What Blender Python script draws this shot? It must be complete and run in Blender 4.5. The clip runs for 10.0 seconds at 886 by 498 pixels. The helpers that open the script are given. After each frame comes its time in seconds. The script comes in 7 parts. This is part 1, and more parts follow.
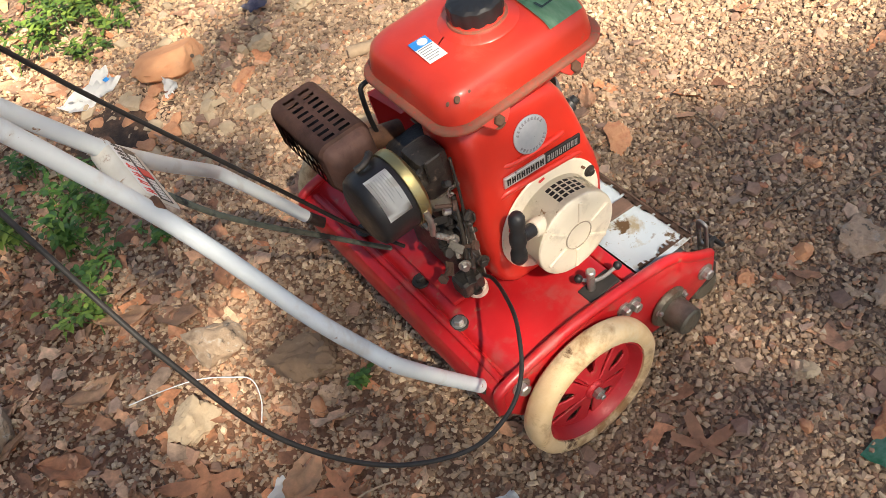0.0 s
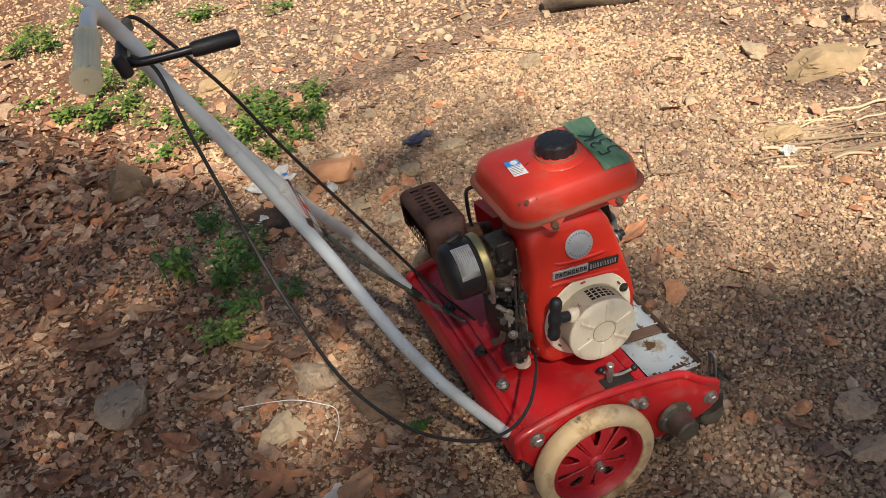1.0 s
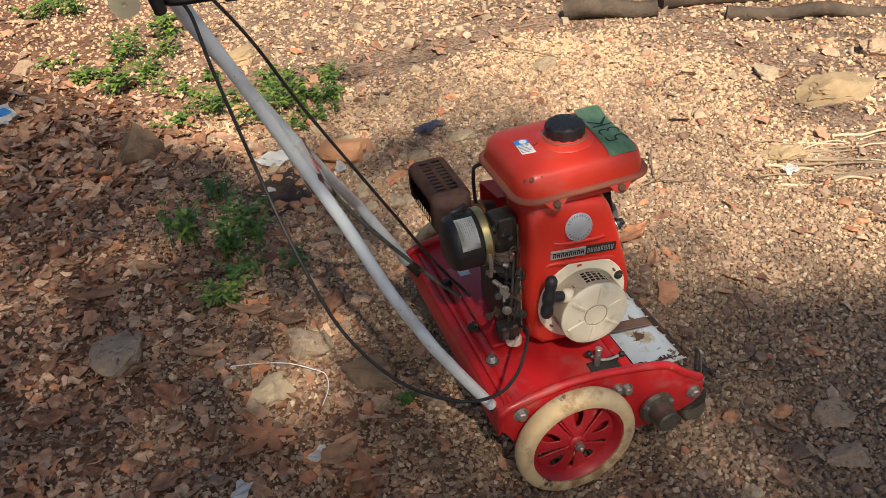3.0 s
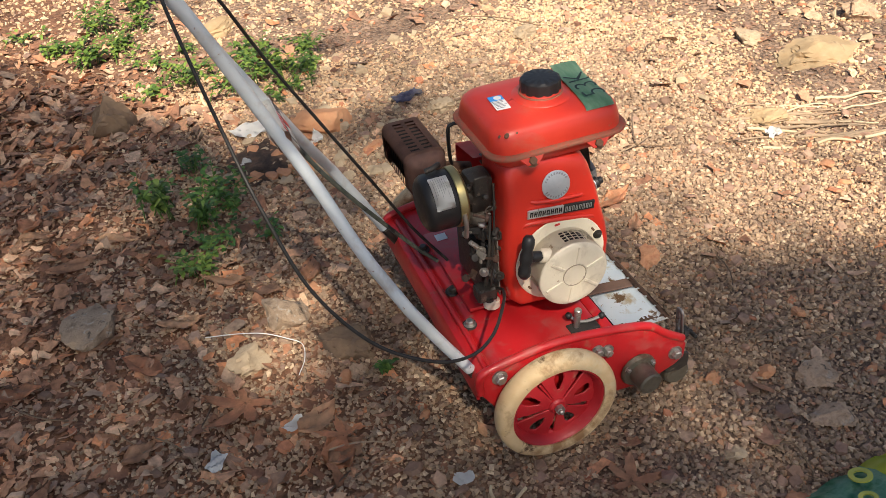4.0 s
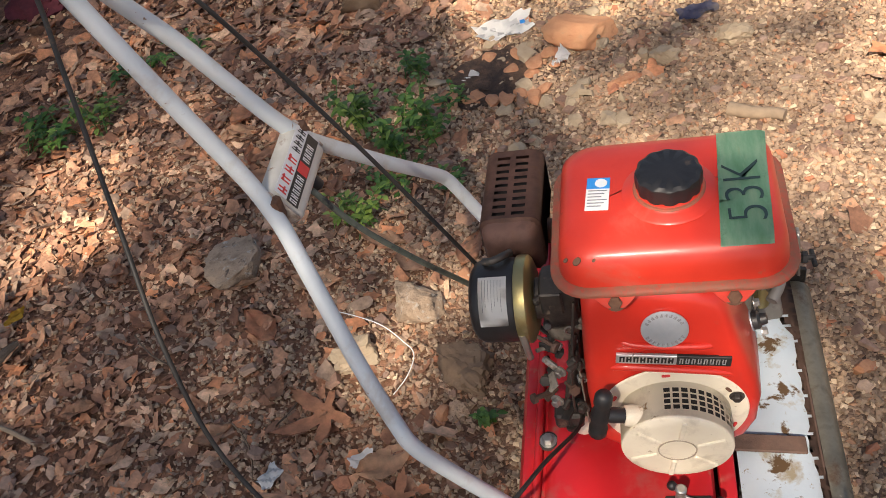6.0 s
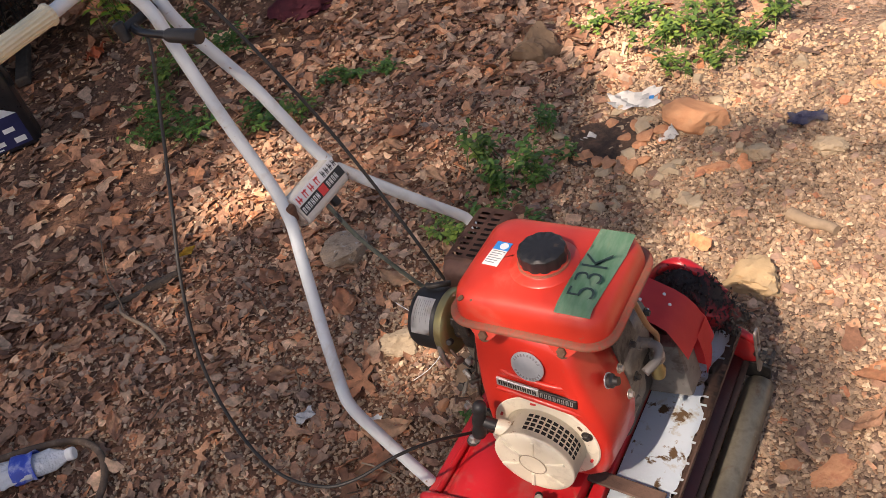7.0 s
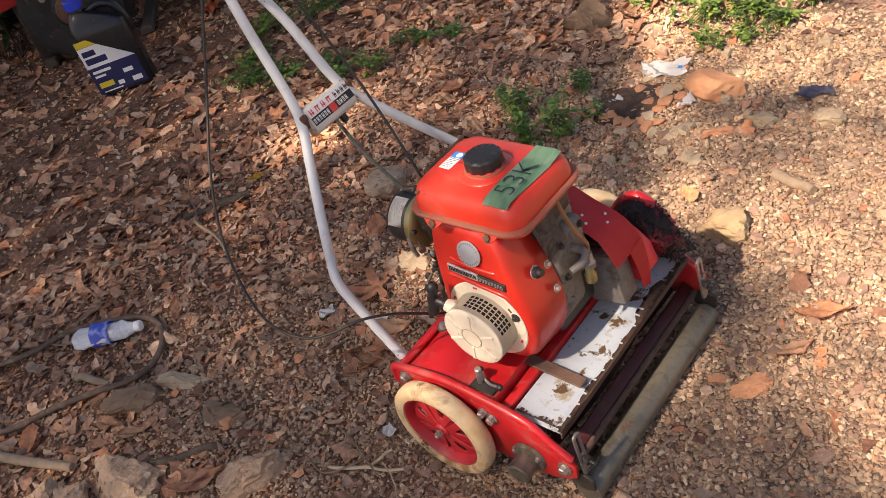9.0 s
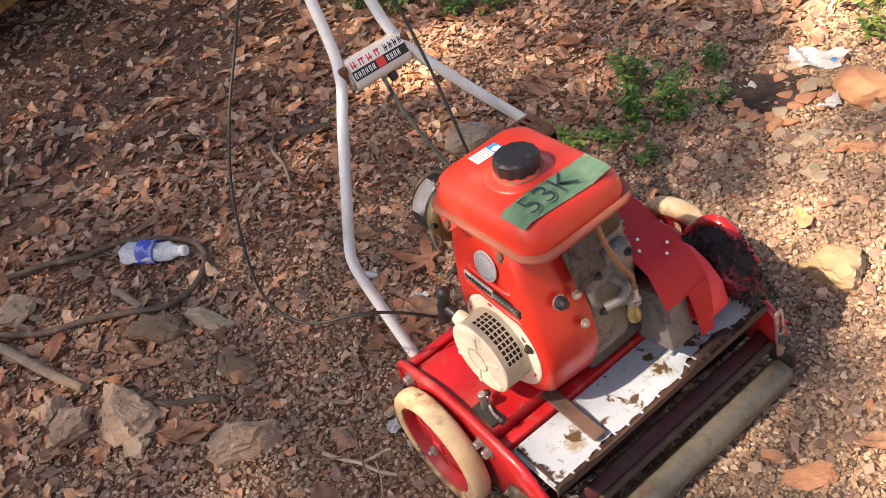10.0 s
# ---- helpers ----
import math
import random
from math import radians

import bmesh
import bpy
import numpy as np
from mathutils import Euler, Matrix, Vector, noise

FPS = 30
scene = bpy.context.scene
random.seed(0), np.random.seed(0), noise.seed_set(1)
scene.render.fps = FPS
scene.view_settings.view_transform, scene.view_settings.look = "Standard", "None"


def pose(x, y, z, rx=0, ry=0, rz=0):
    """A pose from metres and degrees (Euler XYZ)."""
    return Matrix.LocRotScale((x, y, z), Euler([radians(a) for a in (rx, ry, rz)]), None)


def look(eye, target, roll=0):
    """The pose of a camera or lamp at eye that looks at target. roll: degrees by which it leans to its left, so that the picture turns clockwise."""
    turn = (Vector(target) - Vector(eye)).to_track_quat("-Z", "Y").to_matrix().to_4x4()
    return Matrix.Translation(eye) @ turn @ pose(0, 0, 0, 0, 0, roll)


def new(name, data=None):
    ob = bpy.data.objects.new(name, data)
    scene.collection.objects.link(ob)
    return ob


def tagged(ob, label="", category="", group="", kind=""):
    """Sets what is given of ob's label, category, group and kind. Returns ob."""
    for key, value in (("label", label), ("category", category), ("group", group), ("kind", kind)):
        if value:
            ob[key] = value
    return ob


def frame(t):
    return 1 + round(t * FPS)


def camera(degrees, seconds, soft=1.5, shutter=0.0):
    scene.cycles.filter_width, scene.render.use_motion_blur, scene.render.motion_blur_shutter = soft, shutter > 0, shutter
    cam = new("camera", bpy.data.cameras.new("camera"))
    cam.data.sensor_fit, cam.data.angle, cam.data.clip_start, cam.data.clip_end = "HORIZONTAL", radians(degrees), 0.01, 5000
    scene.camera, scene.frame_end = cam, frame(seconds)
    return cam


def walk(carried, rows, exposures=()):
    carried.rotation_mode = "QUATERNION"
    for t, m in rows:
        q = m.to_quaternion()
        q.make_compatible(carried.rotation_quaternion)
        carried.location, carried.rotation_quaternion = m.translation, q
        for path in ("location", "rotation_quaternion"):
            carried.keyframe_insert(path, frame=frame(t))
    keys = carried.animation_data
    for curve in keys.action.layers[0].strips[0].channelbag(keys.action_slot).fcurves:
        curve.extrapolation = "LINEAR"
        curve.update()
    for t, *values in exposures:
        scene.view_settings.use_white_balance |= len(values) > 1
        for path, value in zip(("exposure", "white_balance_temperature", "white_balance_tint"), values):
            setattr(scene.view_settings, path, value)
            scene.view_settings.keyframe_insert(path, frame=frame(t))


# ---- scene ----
cam = camera(53.2, 10.0, soft=0.85)
PATH = [
    (0, (-0.379, -0.846, 1.273), (0.124, 0.353, -0.246), -18.9),
    (0.5, (-0.435, -1.126, 1.359), (0.027, 0.298, 0.033), -12.7),
    (1, (-0.484, -1.253, 1.411), (-0.034, 0.298, 0.23), -10.6),
    (1.5, (-0.492, -1.301, 1.372), (-0.038, 0.215, 0.149), -9.0),
    (2, (-0.486, -1.301, 1.374), (-0.033, 0.22, 0.158), -8.7),
    (2.5, (-0.489, -1.315, 1.386), (-0.018, 0.228, 0.203), -6.5),
    (2.7, (-0.507, -1.316, 1.383), (-0.046, 0.24, 0.214), -5.2),
    (3.8, (-0.53, -1.325, 1.343), (-0.065, 0.241, 0.189), -5.4),
    (4, (-0.501, -1.315, 1.322), (-0.023, 0.216, 0.127), -5.6),
    (4.5, (-0.387, -1.151, 1.267), (0.012, 0.326, -0.022), -8.0),
    (5, (-0.267, -0.991, 1.334), (-0.075, 0.499, 0.014), -11.4),
    (5.5, (-0.109, -0.928, 1.334), (-0.199, 0.497, -0.066), -14.0),
    (6, (0.076, -0.783, 1.305), (-0.403, 0.548, -0.109), -18.3),
    (6.2, (0.157, -0.753, 1.34), (-0.486, 0.54, -0.044), -19.8),
    (7.3, (0.661, -0.932, 1.466), (-0.394, 0.249, 0.246), -18.4),
    (7.5, (0.662, -0.962, 1.469), (-0.419, 0.217, 0.268), -19.0),
    (8, (0.751, -1.013, 1.506), (-0.398, 0.153, 0.356), -20.7),
    (8.5, (0.918, -1.005, 1.485), (-0.275, 0.106, 0.325), -19.2),
    (9, (1.003, -0.999, 1.464), (-0.215, 0.03, 0.257), -19.5),
    (9.5, (1.0, -0.907, 1.432), (-0.266, 0.016, 0.189), -19.7),
    (10, (0.955, -0.669, 1.366), (-0.431, 0.036, 0.109), -17.7),
]
EXPOSURES = ((0.0, 1.20, 7100, 10), (0.5, 0.96, 7000, 10), (1.0, 0.36, 6900, 10), (1.5, 0.14, 6900, 10), (2.0, 0.28, 6900, 10), (2.7, 0.36, 6900, 10), (4.0, 0.68, 6900, 11), (4.5, 0.94, 6900, 11), (5.0, 0.92, 6900, 11), (6.0, 0.88, 7000, 14), (7.5, 0.90, 7500, 22), (9.0, 1.08, 7600, 22), (10.0, 1.42, 7700, 22))
walk(cam, [(t, look(eye, target, roll)) for t, eye, target, roll in PATH], EXPOSURES)

# ---- light ----
SUN_FALL = Vector((0.12, 0.83, -1.0))
world = bpy.data.worlds.new("sky")
scene.world = world
world.use_nodes = True
wn = world.node_tree.nodes
sky = wn.new("ShaderNodeTexSky")
sky.sky_type = "NISHITA"
sky.sun_disc = False
sky.sun_elevation = radians(50)
sky.dust_density = 1.5
sky.sun_rotation = radians(188)
wn["Background"].inputs["Strength"].default_value = 0.075
world.node_tree.links.new(sky.outputs["Color"], wn["Background"].inputs["Color"])
sun = new("sun", bpy.data.lights.new("sun", "SUN"))
sun.data.energy = 5.0
sun.data.angle = radians(0.75)
sun.data.color = (1.0, 0.93, 0.82)
sun.matrix_world = look(-10 * SUN_FALL, (0, 0, 0))

# ---- materials ----
def links(nt, *pairs):
    for a, b in pairs:
        nt.links.new(a, b)


def ramp_node(nt, stops, mode="LINEAR"):
    r = nt.nodes.new("ShaderNodeValToRGB")
    r.color_ramp.interpolation = mode
    el = r.color_ramp.elements
    while len(el) > 1:
        el.remove(el[-1])
    el[0].position, el[0].color = stops[0][0], (*stops[0][1], 1)
    for p, c in stops[1:]:
        e = el.new(p)
        e.color = (*c, 1)
    return r


def noise_node(nt, vec, scale, detail=4, rough=0.55, distort=0.0):
    n = nt.nodes.new("ShaderNodeTexNoise")
    n.inputs["Scale"].default_value = scale
    n.inputs["Detail"].default_value = detail
    n.inputs["Roughness"].default_value = rough
    n.inputs["Distortion"].default_value = distort
    nt.links.new(vec, n.inputs["Vector"])
    return n.outputs["Fac"]


def mix_col(nt, fac, a, b, mode="MIX"):
    m = nt.nodes.new("ShaderNodeMix")
    m.data_type, m.blend_type = "RGBA", mode
    for sock, v in ((m.inputs[0], fac), (m.inputs[6], a), (m.inputs[7], b)):
        if isinstance(v, (int, float)):
            sock.default_value = v
        elif isinstance(v, tuple):
            sock.default_value = (*v, 1)
        else:
            nt.links.new(v, sock)
    return m.outputs[2]


def surface(name, cols, rough=0.5, metal=0.0, scale=25, bump=0.15, bump_scale=250, wear=(), source="noise", vary=0.25, coat=0.0, stretch=None, dist=0.002):
    """cols: colours spread over a noise, or over the random number of each loose piece or object. wear: rows of colour, scale, threshold, width, roughness."""
    m = bpy.data.materials.new(name)
    m.use_nodes = True
    nt = m.node_tree
    b = nt.nodes["Principled BSDF"]
    tc = nt.nodes.new("ShaderNodeTexCoord")
    vec = tc.outputs["Object"]
    if stretch:
        mp = nt.nodes.new("ShaderNodeMapping")
        mp.inputs["Scale"].default_value = stretch
        nt.links.new(vec, mp.inputs["Vector"])
        vec = mp.outputs["Vector"]
    n1 = noise_node(nt, vec, scale, 6, 0.6)
    k = len(cols)
    if source == "noise":
        r = ramp_node(nt, [(0.3 + 0.4 * i / max(1, k - 1), c) for i, c in enumerate(cols)])
        nt.links.new(n1, r.inputs["Fac"])
        col = r.outputs["Color"]
    else:
        r = ramp_node(nt, [(i / k, c) for i, c in enumerate(cols)], "CONSTANT" if source == "island" else "LINEAR")
        if source == "island":
            g = nt.nodes.new("ShaderNodeNewGeometry")
            nt.links.new(g.outputs["Random Per Island"], r.inputs["Fac"])
        else:
            g = nt.nodes.new("ShaderNodeObjectInfo")
            nt.links.new(g.outputs["Random"], r.inputs["Fac"])
        v = ramp_node(nt, [(0.25, (1 - vary,) * 3), (0.75, (1 + vary,) * 3)])
        nt.links.new(n1, v.inputs["Fac"])
        col = mix_col(nt, 1.0, r.outputs["Color"], v.outputs["Color"], "MULTIPLY")
    ro = nt.nodes.new("ShaderNodeMapRange")
    ro.inputs["To Min"].default_value, ro.inputs["To Max"].default_value = max(0.03, rough - 0.1), min(1.0, rough + 0.12)
    n2 = noise_node(nt, vec, scale * 3.1, 5)
    nt.links.new(n2, ro.inputs["Value"])
    rough_out = ro.outputs["Result"]
    metal_out = None
    for wc, ws, wt, ww, wr in wear:
        n3 = noise_node(nt, vec, ws, 8, 0.65, 0.3)
        f = nt.nodes.new("ShaderNodeMapRange")
        f.inputs["From Min"].default_value, f.inputs["From Max"].default_value = wt, wt + ww
        nt.links.new(n3, f.inputs["Value"])
        col = mix_col(nt, f.outputs["Result"], col, wc)
        rm = nt.nodes.new("ShaderNodeMix")
        nt.links.new(f.outputs["Result"], rm.inputs[0])
        nt.links.new(rough_out, rm.inputs[2])
        rm.inputs[3].default_value = wr
        rough_out = rm.outputs[0]
        if metal:
            mm = nt.nodes.new("ShaderNodeMix")
            nt.links.new(f.outputs["Result"], mm.inputs[0])
            if metal_out is None:
                mm.inputs[2].default_value = metal
            else:
                nt.links.new(metal_out, mm.inputs[2])
            mm.inputs[3].default_value = 0.0
            metal_out = mm.outputs[0]
    links(nt, (col, b.inputs["Base Color"]), (rough_out, b.inputs["Roughness"]))
    if metal_out is not None:
        nt.links.new(metal_out, b.inputs["Metallic"])
    else:
        b.inputs["Metallic"].default_value = metal
    b.inputs["Coat Weight"].default_value = coat
    b.inputs["Coat Roughness"].default_value = 0.12
    if bump:
        bn = nt.nodes.new("ShaderNodeBump")
        bn.inputs["Strength"].default_value = bump
        bn.inputs["Distance"].default_value = dist
        nt.links.new(noise_node(nt, vec, bump_scale, 6, 0.6), bn.inputs["Height"])
        nt.links.new(bn.outputs["Normal"], b.inputs["Normal"])
    return m


DUST = (0.26, 0.17, 0.10)
RUST = (0.10, 0.045, 0.022)
M = {
    "tank": surface("tank_red_enamel", [(0.54, 0.026, 0.014), (0.62, 0.040, 0.020), (0.58, 0.032, 0.016)], 0.4, scale=9, bump=0.10, bump_scale=34,
                    wear=[(DUST, 60, 0.66, 0.16, 0.8), ((0.13, 0.07, 0.05), 26, 0.715, 0.02, 0.7), ((0.50, 0.12, 0.08), 12, 0.56, 0.25, 0.6)], coat=0.15),
    "red": surface("red_paint", [(0.40, 0.008, 0.012), (0.49, 0.014, 0.018), (0.44, 0.010, 0.014)], 0.38, scale=8, bump=0.06, bump_scale=90,
                   wear=[((0.36, 0.10, 0.085), 15, 0.54, 0.3, 0.7), (DUST, 45, 0.60, 0.2, 0.85), ((0.20, 0.13, 0.10), 30, 0.69, 0.03, 0.8)], coat=0.15),
    "shroud": surface("shroud_red_paint", [(0.52, 0.022, 0.013), (0.60, 0.032, 0.018)], 0.36, scale=8, bump=0.08, bump_scale=50,
                      wear=[(DUST, 40, 0.68, 0.2, 0.8)], coat=0.3),
    "faded": surface("faded_red_paint", [(0.755, 0.033, 0.046), (0.853, 0.059, 0.065)], 0.45, scale=14, bump=0.08, bump_scale=120,
                     wear=[((0.62, 0.30, 0.30), 38, 0.72, 0.03, 0.6), (DUST, 60, 0.68, 0.2, 0.9)]),
    "grimy": surface("grimy_red_paint", [(0.42, 0.012, 0.02), (0.30, 0.012, 0.016)], 0.4, scale=12, bump=0.1, bump_scale=120,
                     wear=[((0.014, 0.010, 0.010), 9, 0.41, 0.12, 0.8)]),
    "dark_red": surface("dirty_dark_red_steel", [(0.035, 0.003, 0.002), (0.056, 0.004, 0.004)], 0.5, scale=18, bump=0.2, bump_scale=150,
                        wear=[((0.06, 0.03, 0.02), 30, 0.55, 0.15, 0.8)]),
    "wheel_red": surface("wheel_red_paint", [(0.368, 0.011, 0.018), (0.440, 0.021, 0.027)], 0.42, scale=20, bump=0.08, bump_scale=160,
                         wear=[(DUST, 60, 0.60, 0.22, 0.9)]),
    "tyre": surface("aged_cream_rubber", [(0.553, 0.369, 0.178), (0.680, 0.491, 0.280), (0.602, 0.408, 0.211)], 0.72, scale=16, bump=0.25, bump_scale=180,
                    wear=[((0.66, 0.56, 0.38), 7, 0.54, 0.15, 0.75), ((0.30, 0.16, 0.07), 11, 0.52, 0.12, 0.9), ((0.12, 0.06, 0.03), 26, 0.62, 0.08, 0.95)]),
    "cream": surface("cream_paint", [(0.719, 0.632, 0.484), (0.812, 0.737, 0.590)], 0.46, scale=14, bump=0.08, bump_scale=120,
                     wear=[((0.50, 0.42, 0.32), 18, 0.52, 0.2, 0.8), ((0.30, 0.19, 0.10), 55, 0.645, 0.06, 0.85)], coat=0.15),
    "grip": surface("cream_plastic_grip", [(0.62, 0.55, 0.36), (0.74, 0.67, 0.48)], 0.5, scale=20, bump=0.1, bump_scale=160,
                    wear=[((0.30, 0.22, 0.13), 40, 0.64, 0.12, 0.9)]),
    "tube": surface("white_paint_tube", [(0.57, 0.62, 0.64), (0.66, 0.70, 0.71)], 0.36, scale=14, bump=0.06, bump_scale=130,
                    wear=[((0.46, 0.42, 0.36), 11, 0.55, 0.2, 0.6), ((0.26, 0.16, 0.10), 70, 0.66, 0.04, 0.85), ((0.20, 0.11, 0.07), 22, 0.70, 0.03, 0.85)], coat=0.15),
    "plate": surface("chipped_pale_blue_enamel", [(0.60, 0.70, 0.79), (0.70, 0.77, 0.83)], 0.35, scale=10, bump=0.2, bump_scale=120,
                     wear=[((0.42, 0.35, 0.24), 16, 0.56, 0.12, 0.7), ((0.14, 0.08, 0.038), 17, 0.585, 0.035, 0.95), ((0.30, 0.22, 0.13), 60, 0.63, 0.06, 0.9)]),
    "dark_rust": surface("dark_rusted_steel", [(0.058, 0.033, 0.024), (0.111, 0.062, 0.043)], 0.8, scale=40, bump=0.4, bump_scale=220),
    "rust": surface("rusty_steel", [(0.10, 0.045, 0.025), (0.17, 0.085, 0.05), (0.075, 0.04, 0.03)], 0.8, metal=0.15, scale=40, bump=0.4, bump_scale=220),
    "muffler": surface("heat_browned_steel", [(0.115, 0.059, 0.045), (0.189, 0.098, 0.073), (0.143, 0.079, 0.061)], 0.62, metal=0.25, scale=30, bump=0.25, bump_scale=240,
                       wear=[((0.20, 0.10, 0.06), 34, 0.60, 0.15, 0.85)]),
    "black": surface("black_plastic", [(0.012, 0.012, 0.013), (0.022, 0.021, 0.022)], 0.45, scale=30, bump=0.1, bump_scale=260,
                     wear=[((0.14, 0.10, 0.07), 40, 0.64, 0.2, 0.9)]),
    "soot": surface("sooty_dark_steel", [(0.010, 0.009, 0.009), (0.03, 0.025, 0.022)], 0.8, scale=30, bump=0.3, bump_scale=200),
    "brass": surface("brass_zinc_ring", [(0.396, 0.329, 0.144), (0.317, 0.280, 0.158)], 0.38, metal=0.85, scale=30, bump=0.08, wear=[((0.20, 0.14, 0.09), 40, 0.6, 0.15, 0.7)]),
    "steel": surface("dull_steel", [(0.36, 0.34, 0.32), (0.48, 0.46, 0.43)], 0.42, metal=0.85, scale=60, bump=0.15, wear=[((0.17, 0.10, 0.06), 55, 0.56, 0.12, 0.85)]),
    "alu": surface("dirty_cast_aluminium", [(0.145, 0.126, 0.104), (0.264, 0.233, 0.195), (0.189, 0.164, 0.132)], 0.72, metal=0.4, scale=35, bump=0.4, bump_scale=220,
                   wear=[((0.06, 0.045, 0.035), 26, 0.52, 0.16, 0.95)]),
    "greasy": surface("greasy_dark_metal", [(0.03, 0.027, 0.025), (0.075, 0.065, 0.055)], 0.5, metal=0.4, scale=40, bump=0.3, wear=[((0.22, 0.17, 0.12), 50, 0.60, 0.12, 0.9)]),
    "roller": surface("worn_roller_steel", [(0.102, 0.087, 0.064), (0.204, 0.183, 0.140), (0.136, 0.119, 0.090)], 0.42, metal=0.5, scale=22, bump=0.25, bump_scale=160,
                      wear=[((0.09, 0.05, 0.03), 16, 0.55, 0.12, 0.9), ((0.40, 0.36, 0.31), 60, 0.66, 0.05, 0.5)]),
    "cable": surface("black_cable_sheath", [(0.014, 0.013, 0.012), (0.03, 0.026, 0.022)], 0.5, scale=60, bump=0.1, wear=[((0.12, 0.08, 0.05), 30, 0.62, 0.1, 0.9)]),
    "green_cable": surface("grey_green_cable_sheath", [(0.087, 0.100, 0.075), (0.159, 0.173, 0.134)], 0.6, scale=60, bump=0.1, wear=[((0.02, 0.02, 0.02), 24, 0.5, 0.12, 0.8)]),
    "fuel_hose": surface("tan_fuel_hose", [(0.24, 0.12, 0.05), (0.32, 0.17, 0.08)], 0.4, scale=40, bump=0.05),
    "paper": surface("white_sticker", [(0.74, 0.74, 0.72), (0.82, 0.82, 0.80)], 0.5, scale=40, bump=0.03, wear=[((0.40, 0.34, 0.26), 40, 0.68, 0.1, 0.8)]),
    "blue": surface("blue_print", [(0.02, 0.24, 0.66), (0.03, 0.30, 0.72)], 0.45, scale=40, bump=0),
    "ink": surface("grey_ink", [(0.18, 0.18, 0.20), (0.26, 0.26, 0.28)], 0.6, scale=60, bump=0),
    "black_ink": surface("black_ink", [(0.012, 0.012, 0.012), (0.02, 0.02, 0.02)], 0.4, scale=60, bump=0),
    "silver": surface("silver_foil", [(0.62, 0.62, 0.62), (0.72, 0.72, 0.72)], 0.3, metal=0.7, scale=60, bump=0.05, wear=[((0.20, 0.14, 0.10), 60, 0.66, 0.08, 0.8)]),
    "badge": surface("brushed_badge", [(0.385, 0.426, 0.480), (0.488, 0.517, 0.560)], 0.4, metal=0.55, scale=50, bump=0.1, wear=[((0.18, 0.12, 0.09), 90, 0.64, 0.05, 0.8)]),
    "marker": surface("dark_green_marker", [(0.012, 0.030, 0.030), (0.025, 0.055, 0.05)], 0.5, scale=50, bump=0),
    "sign_red": surface("red_print", [(0.62, 0.03, 0.03), (0.70, 0.06, 0.05)], 0.5, scale=50, bump=0),
    "tape": surface("green_plastic_tape", [(0.121, 0.300, 0.163), (0.205, 0.408, 0.263), (0.335, 0.504, 0.350)], 0.35, scale=16, bump=0.25, bump_scale=60, stretch=(4, 1, 1),
                    wear=[((0.30, 0.46, 0.30), 22, 0.56, 0.15, 0.5), ((0.30, 0.30, 0.13), 7, 0.56, 0.2, 0.5)]),
    "soil": surface("brown_soil", [(0.115, 0.056, 0.030), (0.19, 0.098, 0.054), (0.26, 0.142, 0.080)], 0.95, scale=14, bump=0.9, bump_scale=70, dist=0.006,
                    wear=[((0.33, 0.21, 0.13), 130, 0.58, 0.08, 0.95), ((0.055, 0.034, 0.022), 90, 0.60, 0.08, 0.95)]),
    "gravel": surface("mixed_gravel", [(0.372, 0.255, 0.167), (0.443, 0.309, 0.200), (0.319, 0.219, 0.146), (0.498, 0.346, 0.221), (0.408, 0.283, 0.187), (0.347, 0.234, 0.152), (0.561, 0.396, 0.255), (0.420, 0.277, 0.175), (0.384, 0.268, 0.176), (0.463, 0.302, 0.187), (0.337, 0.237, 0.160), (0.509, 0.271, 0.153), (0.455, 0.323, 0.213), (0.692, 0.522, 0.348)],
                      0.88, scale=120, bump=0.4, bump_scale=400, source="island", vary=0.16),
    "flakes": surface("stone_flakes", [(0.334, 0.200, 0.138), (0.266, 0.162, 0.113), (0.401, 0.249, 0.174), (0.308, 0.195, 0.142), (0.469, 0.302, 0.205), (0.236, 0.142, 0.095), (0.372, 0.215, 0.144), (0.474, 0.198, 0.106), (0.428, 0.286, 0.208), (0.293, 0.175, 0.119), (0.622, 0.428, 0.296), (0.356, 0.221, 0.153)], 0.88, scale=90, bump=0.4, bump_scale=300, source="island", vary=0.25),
    # the same gravel with sunlight put into its colour, for the outer ground
    "tan_gravel": surface("gravel_sunlit_tone", [(0.643, 0.436, 0.263), (0.708, 0.482, 0.292), (0.579, 0.392, 0.238), (0.731, 0.505, 0.309), (0.660, 0.456, 0.280), (0.614, 0.415, 0.251), (0.764, 0.543, 0.339), (0.685, 0.456, 0.270), (0.637, 0.439, 0.270), (0.719, 0.477, 0.280), (0.590, 0.406, 0.251), (0.731, 0.434, 0.241), (0.685, 0.477, 0.293), (0.764, 0.615, 0.401)],
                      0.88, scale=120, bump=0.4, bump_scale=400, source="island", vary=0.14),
    "litter": surface("dry_leaf_litter", [(0.412, 0.194, 0.106), (0.288, 0.136, 0.077), (0.536, 0.291, 0.167), (0.474, 0.252, 0.150), (0.227, 0.105, 0.060), (0.618, 0.320, 0.176), (0.577, 0.359, 0.229), (0.340, 0.165, 0.092), (0.577, 0.242, 0.114), (0.443, 0.233, 0.136), (0.700, 0.446, 0.282), (0.309, 0.184, 0.119), (0.391, 0.262, 0.176)], 0.75, scale=60, bump=0.4, bump_scale=160, source="island", vary=0.5),
    "big_leaf": surface("dry_brown_leaf", [(0.655, 0.372, 0.227), (0.520, 0.287, 0.173), (0.704, 0.447, 0.274), (0.587, 0.367, 0.238), (0.700, 0.356, 0.197)], 0.65, scale=45, bump=0.35, bump_scale=140, source="object", vary=0.3),
